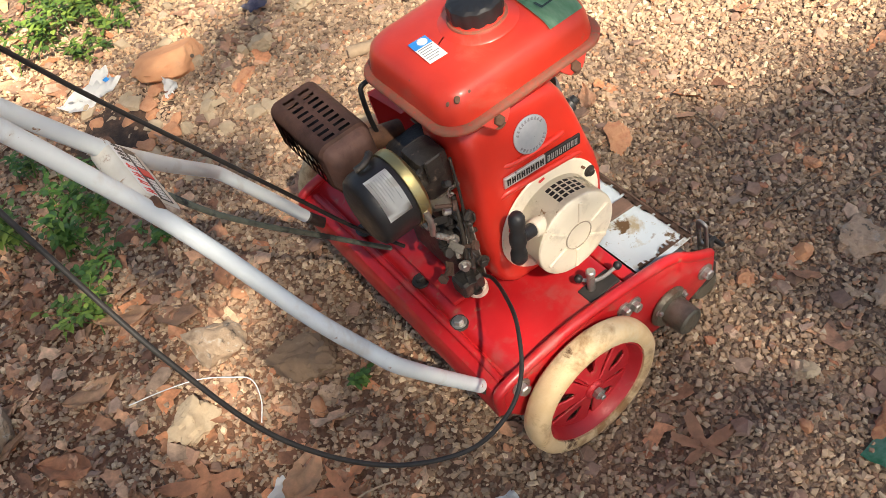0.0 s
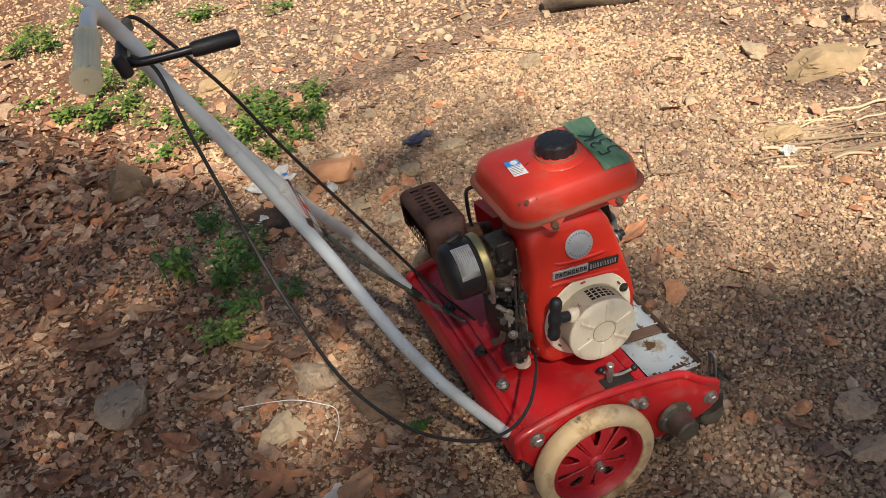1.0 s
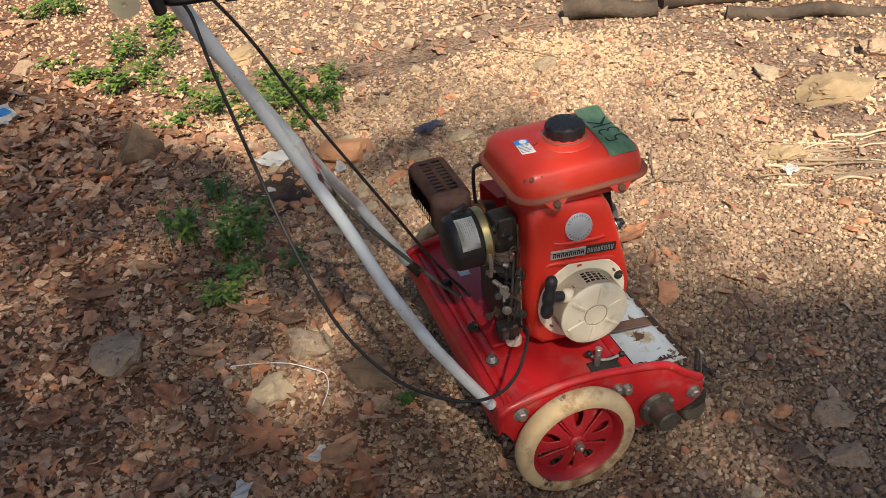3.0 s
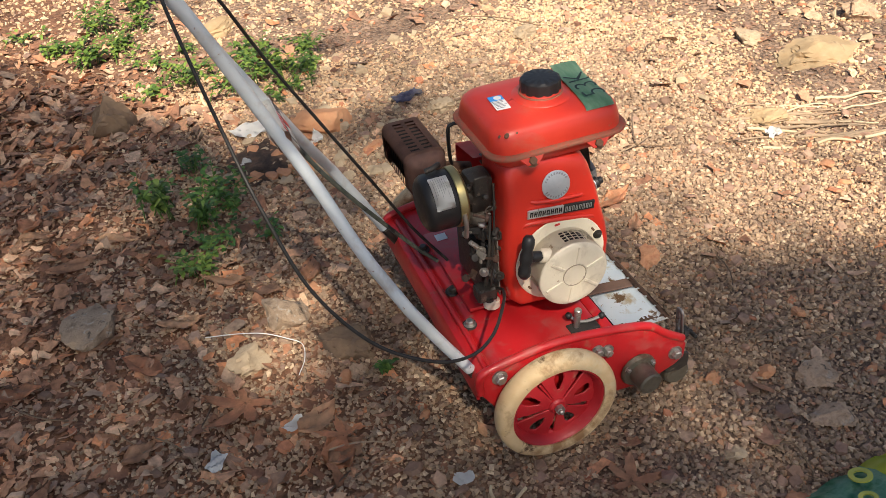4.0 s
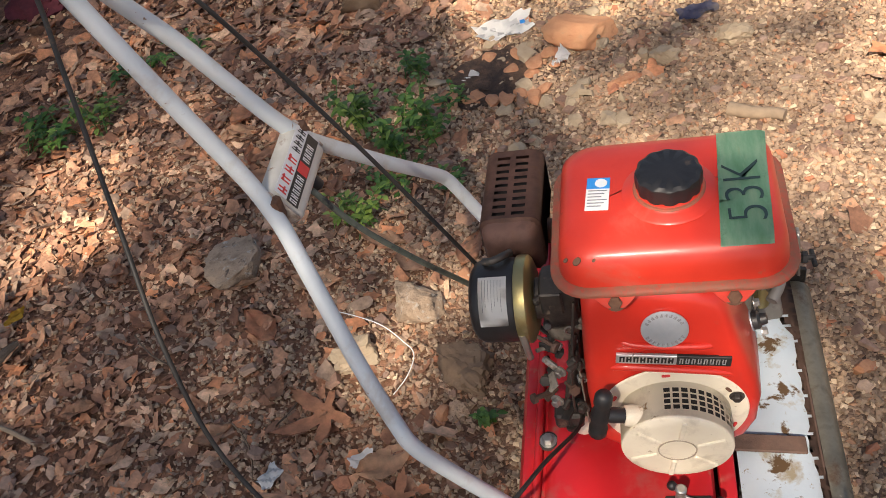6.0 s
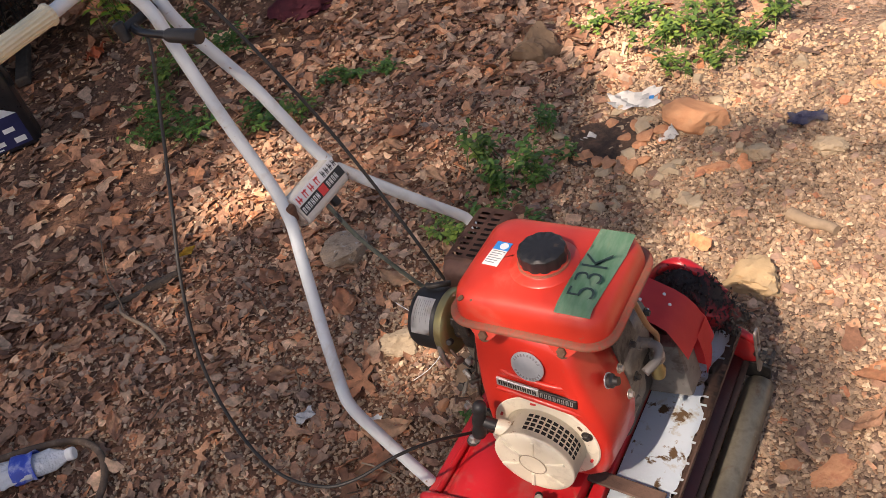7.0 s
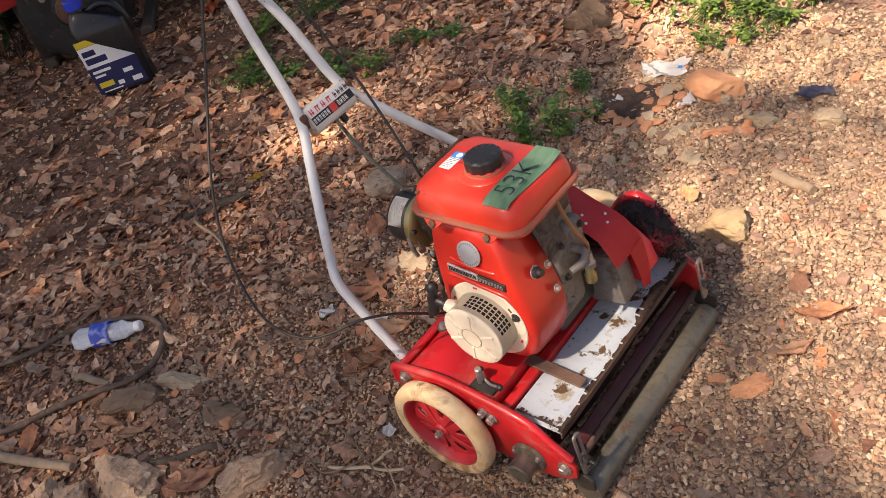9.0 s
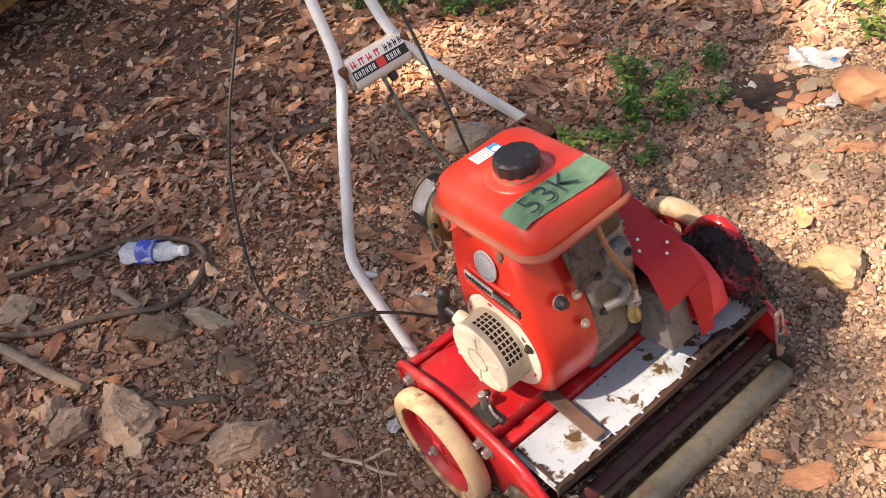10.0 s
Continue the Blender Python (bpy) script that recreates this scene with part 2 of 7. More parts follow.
    "twig": surface("dry_twig", [(0.24, 0.16, 0.10), (0.36, 0.26, 0.17), (0.16, 0.11, 0.075)], 0.85, scale=40, bump=0.4, bump_scale=200, source="island", vary=0.25),
    "stone": surface("grey_brown_stone", [(0.361, 0.228, 0.142), (0.578, 0.391, 0.255), (0.458, 0.302, 0.189), (0.650, 0.466, 0.320)], 0.9, scale=26, bump=0.8, bump_scale=70, dist=0.009,
                     wear=[((0.42, 0.37, 0.31), 30, 0.58, 0.12, 0.9), ((0.10, 0.08, 0.06), 50, 0.60, 0.1, 0.95)]),
    "pale_stone": surface("pale_limestone", [(0.415, 0.304, 0.191), (0.554, 0.432, 0.289)], 0.85, scale=30, bump=0.5, bump_scale=140, wear=[((0.28, 0.20, 0.13), 34, 0.60, 0.15, 0.9)]),
    "grey_stone": surface("lichened_grey_stone", [(0.244, 0.170, 0.113), (0.439, 0.318, 0.216), (0.329, 0.233, 0.158)], 0.92, scale=30, bump=0.7, bump_scale=130, dist=0.004,
                          wear=[((0.50, 0.44, 0.36), 60, 0.56, 0.1, 0.9), ((0.09, 0.07, 0.055), 44, 0.58, 0.1, 0.95)]),
    "tan_stone": surface("tan_sandstone", [(0.40, 0.27, 0.14), (0.50, 0.36, 0.21)], 0.9, scale=22, bump=0.5, bump_scale=120, wear=[((0.24, 0.16, 0.09), 26, 0.60, 0.14, 0.95)]),
    "brick": surface("orange_brick", [(0.48, 0.20, 0.10), (0.58, 0.29, 0.15), (0.44, 0.17, 0.09)], 0.9, scale=40, bump=0.5, bump_scale=160, wear=[((0.30, 0.20, 0.14), 30, 0.60, 0.15, 0.95)]),
    "clay": surface("orange_fired_clay", [(0.596, 0.263, 0.125), (0.670, 0.345, 0.175)], 0.85, scale=24, bump=0.4, bump_scale=120, wear=[((0.40, 0.27, 0.17), 20, 0.58, 0.2, 0.9)]),
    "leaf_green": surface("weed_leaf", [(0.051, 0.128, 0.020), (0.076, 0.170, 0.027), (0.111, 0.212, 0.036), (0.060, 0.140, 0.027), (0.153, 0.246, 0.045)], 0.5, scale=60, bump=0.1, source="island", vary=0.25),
    "leaf_lime": surface("lime_leaf", [(0.24, 0.42, 0.04), (0.34, 0.48, 0.05), (0.42, 0.44, 0.05), (0.18, 0.36, 0.04)], 0.45, scale=60, bump=0.1, source="island", vary=0.2),
    # leaf green darkened so that shade is in the colour
    "leaf_dark": surface("leaf_shade_tone", [(0.018, 0.05, 0.012), (0.03, 0.075, 0.018), (0.025, 0.06, 0.02), (0.04, 0.09, 0.02)], 0.5, scale=60, bump=0.1, source="island", vary=0.25),
    "bark": surface("brown_bark", [(0.07, 0.05, 0.035), (0.15, 0.11, 0.08)], 0.95, scale=14, bump=0.8, bump_scale=60, dist=0.01),
    "scrap": surface("dirty_white_scrap", [(0.880, 0.870, 0.840), (0.880, 0.870, 0.840)], 0.6, scale=40, bump=0.3, bump_scale=90, wear=[((0.45, 0.36, 0.28), 50, 0.72, 0.10, 0.9)]),
    "old_hose": surface("muddy_brown_hose", [(0.093, 0.061, 0.042), (0.187, 0.125, 0.083)], 0.75, scale=40, bump=0.3, wear=[((0.28, 0.21, 0.15), 40, 0.58, 0.12, 0.95)]),
    "jug": surface("black_jug_plastic", [(0.008, 0.008, 0.010), (0.014, 0.014, 0.017)], 0.3, scale=20, bump=0.05),
    "cap_blue": surface("blue_cap_plastic", [(0.01, 0.04, 0.50), (0.015, 0.06, 0.60)], 0.4, scale=30, bump=0.05),
    "faded_navy": surface("faded_navy_film", [(0.05, 0.055, 0.12), (0.12, 0.12, 0.20), (0.2, 0.17, 0.16)], 0.5, scale=30, bump=0.2),
    "navy": surface("navy_print", [(0.012, 0.016, 0.07), (0.02, 0.024, 0.10)], 0.45, scale=30, bump=0),
    "yellow": surface("yellow_print", [(0.66, 0.48, 0.03), (0.74, 0.58, 0.05)], 0.45, scale=30, bump=0),
    "strap": surface("grey_webbing", [(0.12, 0.12, 0.125), (0.18, 0.18, 0.185)], 0.8, scale=80, bump=0.3),
    "tag": surface("tan_metal_tag", [(0.26, 0.20, 0.12), (0.34, 0.27, 0.17)], 0.55, metal=0.3, scale=40, bump=0.1),
    "bag_green": surface("green_plastic_wrapper", [(0.02, 0.16, 0.07), (0.06, 0.30, 0.16), (0.25, 0.50, 0.36), (0.03, 0.22, 0.10)], 0.3, scale=18, bump=0.3, bump_scale=40),
    "bag_lime": surface("yellow_green_print", [(0.55, 0.62, 0.05), (0.70, 0.70, 0.08)], 0.3, scale=18, bump=0.2, bump_scale=40),
    "bag_ring": surface("yellow_bag_print", [(0.42, 0.44, 0.06), (0.50, 0.50, 0.09)], 0.4, scale=40, bump=0.05),
    "cloth": surface("maroon_cloth", [(0.07, 0.012, 0.018), (0.12, 0.02, 0.028)], 0.95, scale=40, bump=0.5, bump_scale=200),
    "orange_plastic": surface("orange_wrapper", [(0.62, 0.13, 0.05), (0.70, 0.20, 0.09)], 0.4, scale=20, bump=0.2, bump_scale=60),
}

M["guard_steel"] = surface("dull_grey_sheet", [(0.13, 0.122, 0.112), (0.22, 0.205, 0.19)], 0.6, metal=0.3, scale=24, bump=0.2, wear=[((0.07, 0.05, 0.04), 30, 0.56, 0.15, 0.9)])


def clear_plastic():
    m = bpy.data.materials.new("clear_crumpled_plastic")
    m.use_nodes = True
    nt = m.node_tree
    b = nt.nodes["Principled BSDF"]
    b.inputs["Base Color"].default_value = (0.95, 0.96, 0.97, 1)
    b.inputs["Roughness"].default_value = 0.16
    b.inputs["Transmission Weight"].default_value = 0.35
    b.inputs["IOR"].default_value = 1.3
    tc = nt.nodes.new("ShaderNodeTexCoord")
    bn = nt.nodes.new("ShaderNodeBump")
    bn.inputs["Strength"].default_value = 0.6
    bn.inputs["Distance"].default_value = 0.012
    links(nt, (noise_node(nt, tc.outputs["Object"], 70, 4), bn.inputs["Height"]), (bn.outputs["Normal"], b.inputs["Normal"]))
    return m


M["clear"] = clear_plastic()


def cells(nt, vec, scale, cols):
    """Loose grains: a colour for each cell, and the height of its rounded top."""
    got = []
    for feature in ("F1", "DISTANCE_TO_EDGE"):
        v = nt.nodes.new("ShaderNodeTexVoronoi")
        v.feature = feature
        v.inputs["Scale"].default_value = scale
        nt.links.new(vec, v.inputs["Vector"])
        got.append(v)
    sep = nt.nodes.new("ShaderNodeSeparateColor")
    nt.links.new(got[0].outputs["Color"], sep.inputs["Color"])
    r = ramp_node(nt, [(i / len(cols), c) for i, c in enumerate(cols)], "CONSTANT")
    nt.links.new(sep.outputs["Red"], r.inputs["Fac"])
    return r.outputs["Color"], got[1].outputs["Distance"]


def grit_zone(m):
    """Soil with crumbs of leaf that turns to packed grit where the yard is gravelled."""
    nt = m.node_tree
    b = nt.nodes["Principled BSDF"]
    old = b.inputs["Base Color"].links[0].from_socket
    tc = nt.nodes.new("ShaderNodeTexCoord")
    sep = nt.nodes.new("ShaderNodeSeparateXYZ")
    nt.links.new(tc.outputs["Object"], sep.inputs["Vector"])
    wob = nt.nodes.new("ShaderNodeMath")
    wob.operation = "MULTIPLY_ADD"
    wob.inputs[1].default_value = 0.8
    links(nt, (noise_node(nt, tc.outputs["Object"], 1.6, 3), wob.inputs[0]), (sep.outputs["X"], wob.inputs[2]))
    slant = nt.nodes.new("ShaderNodeMath")
    slant.operation = "MULTIPLY_ADD"
    slant.inputs[1].default_value = 0.18
    links(nt, (sep.outputs["Y"], slant.inputs[0]), (wob.outputs[0], slant.inputs[2]))
    f = nt.nodes.new("ShaderNodeMapRange")
    f.inputs["From Min"].default_value, f.inputs["From Max"].default_value = 0.0, 0.55
    nt.links.new(slant.outputs[0], f.inputs["Value"])
    grit, grit_h = cells(nt, tc.outputs["Object"], 120, [(0.20, 0.13, 0.09), (0.33, 0.22, 0.15), (0.15, 0.096, 0.066), (0.40, 0.275, 0.185), (0.26, 0.165, 0.11), (0.36, 0.21, 0.125)])
    crumb, crumb_h = cells(nt, tc.outputs["Object"], 75, [(0.17, 0.076, 0.041), (0.29, 0.133, 0.075), (0.105, 0.048, 0.028), (0.36, 0.182, 0.108), (0.215, 0.098, 0.055), (0.14, 0.064, 0.038)])
    brown = mix_col(nt, 0.6, old, crumb)
    nt.links.new(mix_col(nt, f.outputs["Result"], brown, grit), b.inputs["Base Color"])
    h = nt.nodes.new("ShaderNodeMix")
    links(nt, (f.outputs["Result"], h.inputs[0]), (crumb_h, h.inputs[2]), (grit_h, h.inputs[3]))
    bn = nt.nodes.new("ShaderNodeBump")
    bn.inputs["Strength"].default_value = 0.9
    bn.inputs["Distance"].default_value = 0.006
    links(nt, (h.outputs[0], bn.inputs["Height"]), (b.inputs["Normal"].links[0].from_socket, bn.inputs["Normal"]), (bn.outputs["Normal"], b.inputs["Normal"]))


grit_zone(M["soil"])
# weed leaf again, with sunlight put into a brighter green
M["leaf_bright"] = surface("weed_leaf_sunlit_tone", [(0.11, 0.19, 0.03), (0.17, 0.26, 0.042), (0.075, 0.14, 0.026), (0.22, 0.30, 0.055)], 0.5, scale=60, bump=0.1, source="island", vary=0.25)

# ---- shape helpers ----
def finish(bm, name, material, smooth=True, angle=35):
    bmesh.ops.recalc_face_normals(bm, faces=bm.faces[:])
    if smooth:
        lim = radians(angle)
        for f in bm.faces:
            f.smooth = True
        for e in bm.edges:
            e.smooth = len(e.link_faces) == 2 and e.calc_face_angle(0.0) < lim
    me = bpy.data.meshes.new(name)
    bm.to_mesh(me)
    bm.free()
    me.materials.append(M[material] if isinstance(material, str) else material)
    return me


def part(name, bm, material, parent, label="", smooth=True, angle=35):
    """Links a bmesh as one mesh object under a thing or a part."""
    ob = new(name, finish(bm, name, material, smooth, angle))
    ob.parent = parent
    if label:
        tagged(ob, label)
    return ob


def thing(name, label, category, at=(0, 0, 0), turn=0.0, group="", kind=""):
    ob = new(name)
    ob.empty_display_size = 0.05
    ob.matrix_world = pose(*at, 0, 0, turn)
    return tagged(ob, label, category, group, kind)


def solid(name, bm, material, label, category, at=(0, 0, 0), rot=(0, 0, 0), group="", kind="", smooth=True, angle=35):
    """A thing of one mesh."""
    ob = new(name, finish(bm, name, material, smooth, angle))
    ob.matrix_world = pose(*at, *rot)
    return tagged(ob, label, category, group, kind)


def box(bm, lo, hi, bevel=0.0, seg=2, m=None):
    c = [(a + b) / 2 for a, b in zip(lo, hi)]
    s = [b - a for a, b in zip(lo, hi)]
    vs = bmesh.ops.create_cube(bm, size=1, matrix=Matrix.Translation(c) @ Matrix.Diagonal((*s, 1)))["verts"]
    es = list({e for v in vs for e in v.link_edges})
    if bevel:
        vs = bmesh.ops.bevel(bm, geom=es, offset=bevel, segments=seg, affect="EDGES", profile=0.5)["verts"]
        done = set(vs)
        stack = list(vs)
        while stack:
            v = stack.pop()
            for e in v.link_edges:
                o = e.other_vert(v)
                if o not in done:
                    done.add(o)
                    stack.append(o)
        vs = list(done)
    if m is not None:
        bmesh.ops.transform(bm, matrix=m, verts=vs)
    return bm


def axis_frame(at, way):
    """A matrix whose z runs along way."""
    w = Vector(way).normalized()
    return Matrix.Translation(at) @ w.to_track_quat("Z", "Y").to_matrix().to_4x4()


def lathe(bm, profile, at=(0, 0, 0), way=(0, 0, 1), seg=32, wave=None):
    """Turns rows of (radius, height) about way. A radius of 0 closes the end."""
    m = axis_frame(at, way)
    rings = []
    for r, h in profile:
        if r <= 1e-6:
            rings.append([bm.verts.new(m @ Vector((0, 0, h)))])
        else:
            rings.append([bm.verts.new(m @ Vector((r * (wave(k / seg) if wave else 1) * math.cos(2 * math.pi * k / seg), r * (wave(k / seg) if wave else 1) * math.sin(2 * math.pi * k / seg), h))) for k in range(seg)])
    for a, b in zip(rings, rings[1:]):
        for k in range(seg):
            q = [a[k % len(a)], a[(k + 1) % len(a)], b[(k + 1) % len(b)], b[k % len(b)]]
            q = [v for n, v in enumerate(q) if v not in q[:n]]
            if len(q) > 2:
                bm.faces.new(q)
    for ring in (rings[0], rings[-1]):
        if len(ring) > 2 and profile[0] != profile[-1]:
            bm.faces.new(ring)
    return bm


def rod(bm, a, b, r, seg=12, bevel=None):
    a, b = Vector(a), Vector(b)
    n = (b - a).length
    c = min(r * 0.3, n * 0.2) if bevel is None else bevel
    return lathe(bm, [(0, 0), (r - c, 0), (r, c), (r, n - c), (r - c, n), (0, n)], a, b - a, seg)


def curve_points(pts, per=8):
    """A smooth line through control points."""
    p = [Vector(q) for q in pts]
    p = [2 * p[0] - p[1], *p, 2 * p[-1] - p[-2]]
    out = []
    for i in range(1, len(p) - 2):
        for k in range(per):
            t = k / per
            out.append(0.5 * (2 * p[i] + (p[i + 1] - p[i - 1]) * t + (2 * p[i - 1] - 5 * p[i] + 4 * p[i + 1] - p[i + 2]) * t * t + (3 * p[i] - p[i - 1] - 3 * p[i + 1] + p[i + 2]) * t**3))
    out.append(p[-2].copy())
    return out


def tube(bm, pts, r, seg=12, per=8, taper=None):
    """Sweeps a round section along a smooth line."""
    line = curve_points(pts, per) if per else [Vector(q) for q in pts]
    way = (line[1] - line[0]).normalized()
    side = way.orthogonal().normalized()
    rings = []
    for i, p in enumerate(line):
        w = (line[min(i + 1, len(line) - 1)] - line[max(i - 1, 0)]).normalized()
        side = (side - w * side.dot(w)).normalized()
        up = w.cross(side)
        rr = r * (taper(i / (len(line) - 1)) if taper else 1)
        rings.append([bm.verts.new(p + rr * (math.cos(2 * math.pi * k / seg) * side + math.sin(2 * math.pi * k / seg) * up)) for k in range(seg)])
    for a, b in zip(rings, rings[1:]):
        for k in range(seg):
            bm.faces.new((a[k], a[(k + 1) % seg], b[(k + 1) % seg], b[k]))
    bm.faces.new(rings[0]), bm.faces.new(rings[-1])
    return bm


def slab(bm, outline, depth, m, bevel=0.0, seg=2, holes=()):
    """An outline in x and y, with holes, thickened along z and placed by m."""
    tmp = bmesh.new()
    es = []
    for loop in (outline, *holes):
        vs = [tmp.verts.new((*p, 0)) for p in loop]
        es += [tmp.edges.new((vs[i], vs[(i + 1) % len(vs)])) for i in range(len(vs))]
    if holes:
        bmesh.ops.triangle_fill(tmp, use_beauty=True, edges=es)
    else:
        tmp.faces.new(vs)
    bmesh.ops.recalc_face_normals(tmp, faces=tmp.faces[:])
    got = bmesh.ops.extrude_face_region(tmp, geom=tmp.faces[:])
    bmesh.ops.translate(tmp, verts=[g for g in got["geom"] if isinstance(g, bmesh.types.BMVert)], vec=(0, 0, depth))
    bmesh.ops.recalc_face_normals(tmp, faces=tmp.faces[:])
    if bevel:
        sharp = [e for e in tmp.edges if len(e.link_faces) == 2 and e.calc_face_angle(0) > 1.2]
        bmesh.ops.bevel(tmp, geom=sharp, offset=bevel, segments=seg, affect="EDGES", profile=0.5)
    return absorb(bm, tmp, m)


def absorb(bm, tmp, m=None):
    """Moves one bmesh into another."""
    if m is not None:
        bmesh.ops.transform(tmp, matrix=m, verts=tmp.verts[:])
    me = bpy.data.meshes.new("tmp")
    tmp.to_mesh(me)
    tmp.free()
    bm.from_mesh(me)
    bpy.data.meshes.remove(me)
    return bm


def round_rect(w, h, r, seg=5, cx=0.0, cy=0.0):
    out = []
    for k, (sx, sy) in enumerate(((1, 1), (-1, 1), (-1, -1), (1, -1))):
        for i in range(seg + 1):
            a = math.pi / 2 * (k + i / seg)
            out.append((cx + sx * (w / 2 - r) + r * math.cos(a), cy + sy * (h / 2 - r) + r * math.sin(a)))
    return out


def loft(bm, rings, caps=True):
    """Skins rings of points, all of one count."""
    vr = [[bm.verts.new(p) for p in ring] for ring in rings]
    n = len(vr[0])
    for a, b in zip(vr, vr[1:]):
        for k in range(n):
            bm.faces.new((a[k], a[(k + 1) % n], b[(k + 1) % n], b[k]))
    if caps:
        bm.faces.new(vr[0]), bm.faces.new(vr[-1])
    return bm


def lattice(bm, where, us, vs, hole, thick=0.0):
    """A sheet over where(u, v) with the cells left out for which hole(i, j) holds."""
    g = [[bm.verts.new(where(u, v)) for v in vs] for u in us]
    fs = []
    for i in range(len(us) - 1):
        for j in range(len(vs) - 1):
            if not hole(i, j):
                fs.append(bm.faces.new((g[i][j], g[i + 1][j], g[i + 1][j + 1], g[i][j + 1])))
    for row in g:
        for v in row:
            if not v.link_faces:
                bm.verts.remove(v)
    if thick:
        bmesh.ops.solidify(bm, geom=fs, thickness=thick)
    return bm


def mirror_y(p, mid=0.0):
    return (p[0], 2 * mid - p[1], p[2])


def hexbolt(name, at, way, parent, r=0.009, h=0.007, material="steel", label=""):
    bm = bmesh.new()
    lathe(bm, [(0, 0), (r * 1.5, 0), (r * 1.5, h * 0.25), (r * 0.9, h * 0.26), (0, h * 0.26)], at, way, 16)
    lathe(bm, [(r, h * 0.2), (r, h), (r * 0.8, h * 1.2), (0, h * 1.2)], at, way, 6)
    return part(name, bm, material, parent, label, angle=25)


def words(text, size, depth, m, thin=0.0):
    """The mesh of a line of text in the built-in font, placed by m."""
    cu = bpy.data.curves.new("text", "FONT")
    cu.body, cu.size, cu.extrude, cu.align_x, cu.align_y = text, size, depth, "CENTER", "CENTER"
    cu.offset = thin
    ob = bpy.data.objects.new("text", cu)
    scene.collection.objects.link(ob)
    bpy.context.view_layer.update()
    me = bpy.data.meshes.new_from_object(ob)
    bpy.data.objects.remove(ob)
    tmp = bmesh.new()
    tmp.from_mesh(me)
    bpy.data.meshes.remove(me)
    bmesh.ops.transform(tmp, matrix=m, verts=tmp.verts[:])
    return tmp


def bars(bm, m, rows, thick=0.0004):
    """Flat bars (x0, y0, x1, y1) in the plane of m."""
    for x0, y0, x1, y1 in rows:
        box(bm, (x0, y0, 0), (x1, y1, thick), m=m)
    return bm


def frame3(at, right, up):
    """A matrix with x along right and y along up."""
    x = Vector(right).normalized()
    z = x.cross(Vector(up)).normalized()
    y = z.cross(x)
    return Matrix(((x.x, y.x, z.x, at[0]), (x.y, y.y, z.y, at[1]), (x.z, y.z, z.z, at[2]), (0, 0, 0, 1)))

# ---- ground ----
def gh(x, y):
    """The height of the ground."""
    h = 0.012 + 0.014 * noise.noise((x * 1.1, y * 1.1, 0.3)) + 0.007 * noise.noise((x * 4.0, y * 4.0, 1.7))
    for cx, cy, r, d in ((0.0, -0.31, 0.13, 0.016), (0.0, 0.345, 0.13, 0.016), (0.30, 0.0, 0.16, 0.010), (0.30, -0.22, 0.14, 0.012), (0.30, 0.22, 0.14, 0.010), (-0.45, 1.0, 0.2, 0.02)):
        h -= d * math.exp(-((x - cx) ** 2 + (y - cy) ** 2) / (r * r))
    far = max(0.0, math.hypot(x, y) - 6.0)
    return h + 0.02 * far * noise.noise((x * 0.15, y * 0.15, 5.0))


def stretch_axis(n, near, far):
    """Coordinates that lie close together in the middle and reach far out."""
    k = math.asinh(far / near)
    return [near * math.sinh(k * (2 * i / (n - 1) - 1)) for i in range(n)]


def add_ground():
    xs, ys = stretch_axis(300, 1.6, 60.0), stretch_axis(300, 1.6, 60.0)
    verts, faces = [], []
    for y in ys:
        for x in xs:
            X, Y = x - 0.2, y + 0.5
            fine = 0.0015 * noise.noise((X * 24, Y * 24, 2.0)) - 0.003 if abs(x) < 6 and abs(y) < 6 else -0.003
            verts.append((X, Y, gh(X, Y) + fine))
    for j in range(299):
        for i in range(299):
            a = j * 300 + i
            faces.append((a, a + 1, a + 301, a + 300))
    me = bpy.data.meshes.new("ground")
    me.from_pydata(verts, [], faces)
    me.polygons.foreach_set("use_smooth", [True] * len(faces))
    me.materials.append(M["soil"])
    tagged(new("ground", me), "bare brown earth under gravel and dry leaves", "ground", kind="structure")


add_ground()


def gravel_share(x, y):
    """How much of the surface is gravel rather than dry leaves, 0 to 1."""
    edge = -0.64 + 0.06 * (y - 0.2) + 0.30 * noise.noise((x * 1.7, y * 1.7, 9.0))
    if y > 1.4:
        edge -= 0.5 * (y - 1.4)
    return min(1.0, max(0.0, (x - edge) / 0.7 + 0.5))


def chip_shape(rng, flat):
    """A small angular stone, about 1 across."""
    tmp = bmesh.new()
    n, wide, slant = rng.integers(4, 6), rng.uniform(0.55, 0.98), rng.uniform(-0.25, 0.25)
    turn = rng.uniform(0, 6)
    for i in range(n):
        a = turn + 2 * math.pi * (i + rng.uniform(-0.3, 0.3)) / n
        r = rng.uniform(0.38, 0.56)
        x, y = r * math.cos(a), r * wide * math.sin(a)
        top = flat * rng.uniform(0.6, 1.0) + slant * x * flat
        k = rng.uniform(0.55, 0.95)
        tmp.verts.new((x, y, flat * rng.uniform(0.0, 0.35) - flat * 0.5))
        tmp.verts.new((x * k, y * k, top - flat * 0.5))
    got = bmesh.ops.convex_hull(tmp, input=tmp.verts[:])
    loose = [v for v in tmp.verts if not v.link_faces]
    for v in loose:
        tmp.verts.remove(v)
    tmp.normal_update()
    bmesh.ops.delete(tmp, geom=[f for f in tmp.faces if f.normal.z < -0.6], context="FACES_ONLY")
    bmesh.ops.triangulate(tmp, faces=tmp.faces[:])
    tmp.verts.index_update()
    out = np.array([v.co[:] for v in tmp.verts]), np.array([[v.index for v in f.verts] for f in tmp.faces])
    tmp.free()
    return out


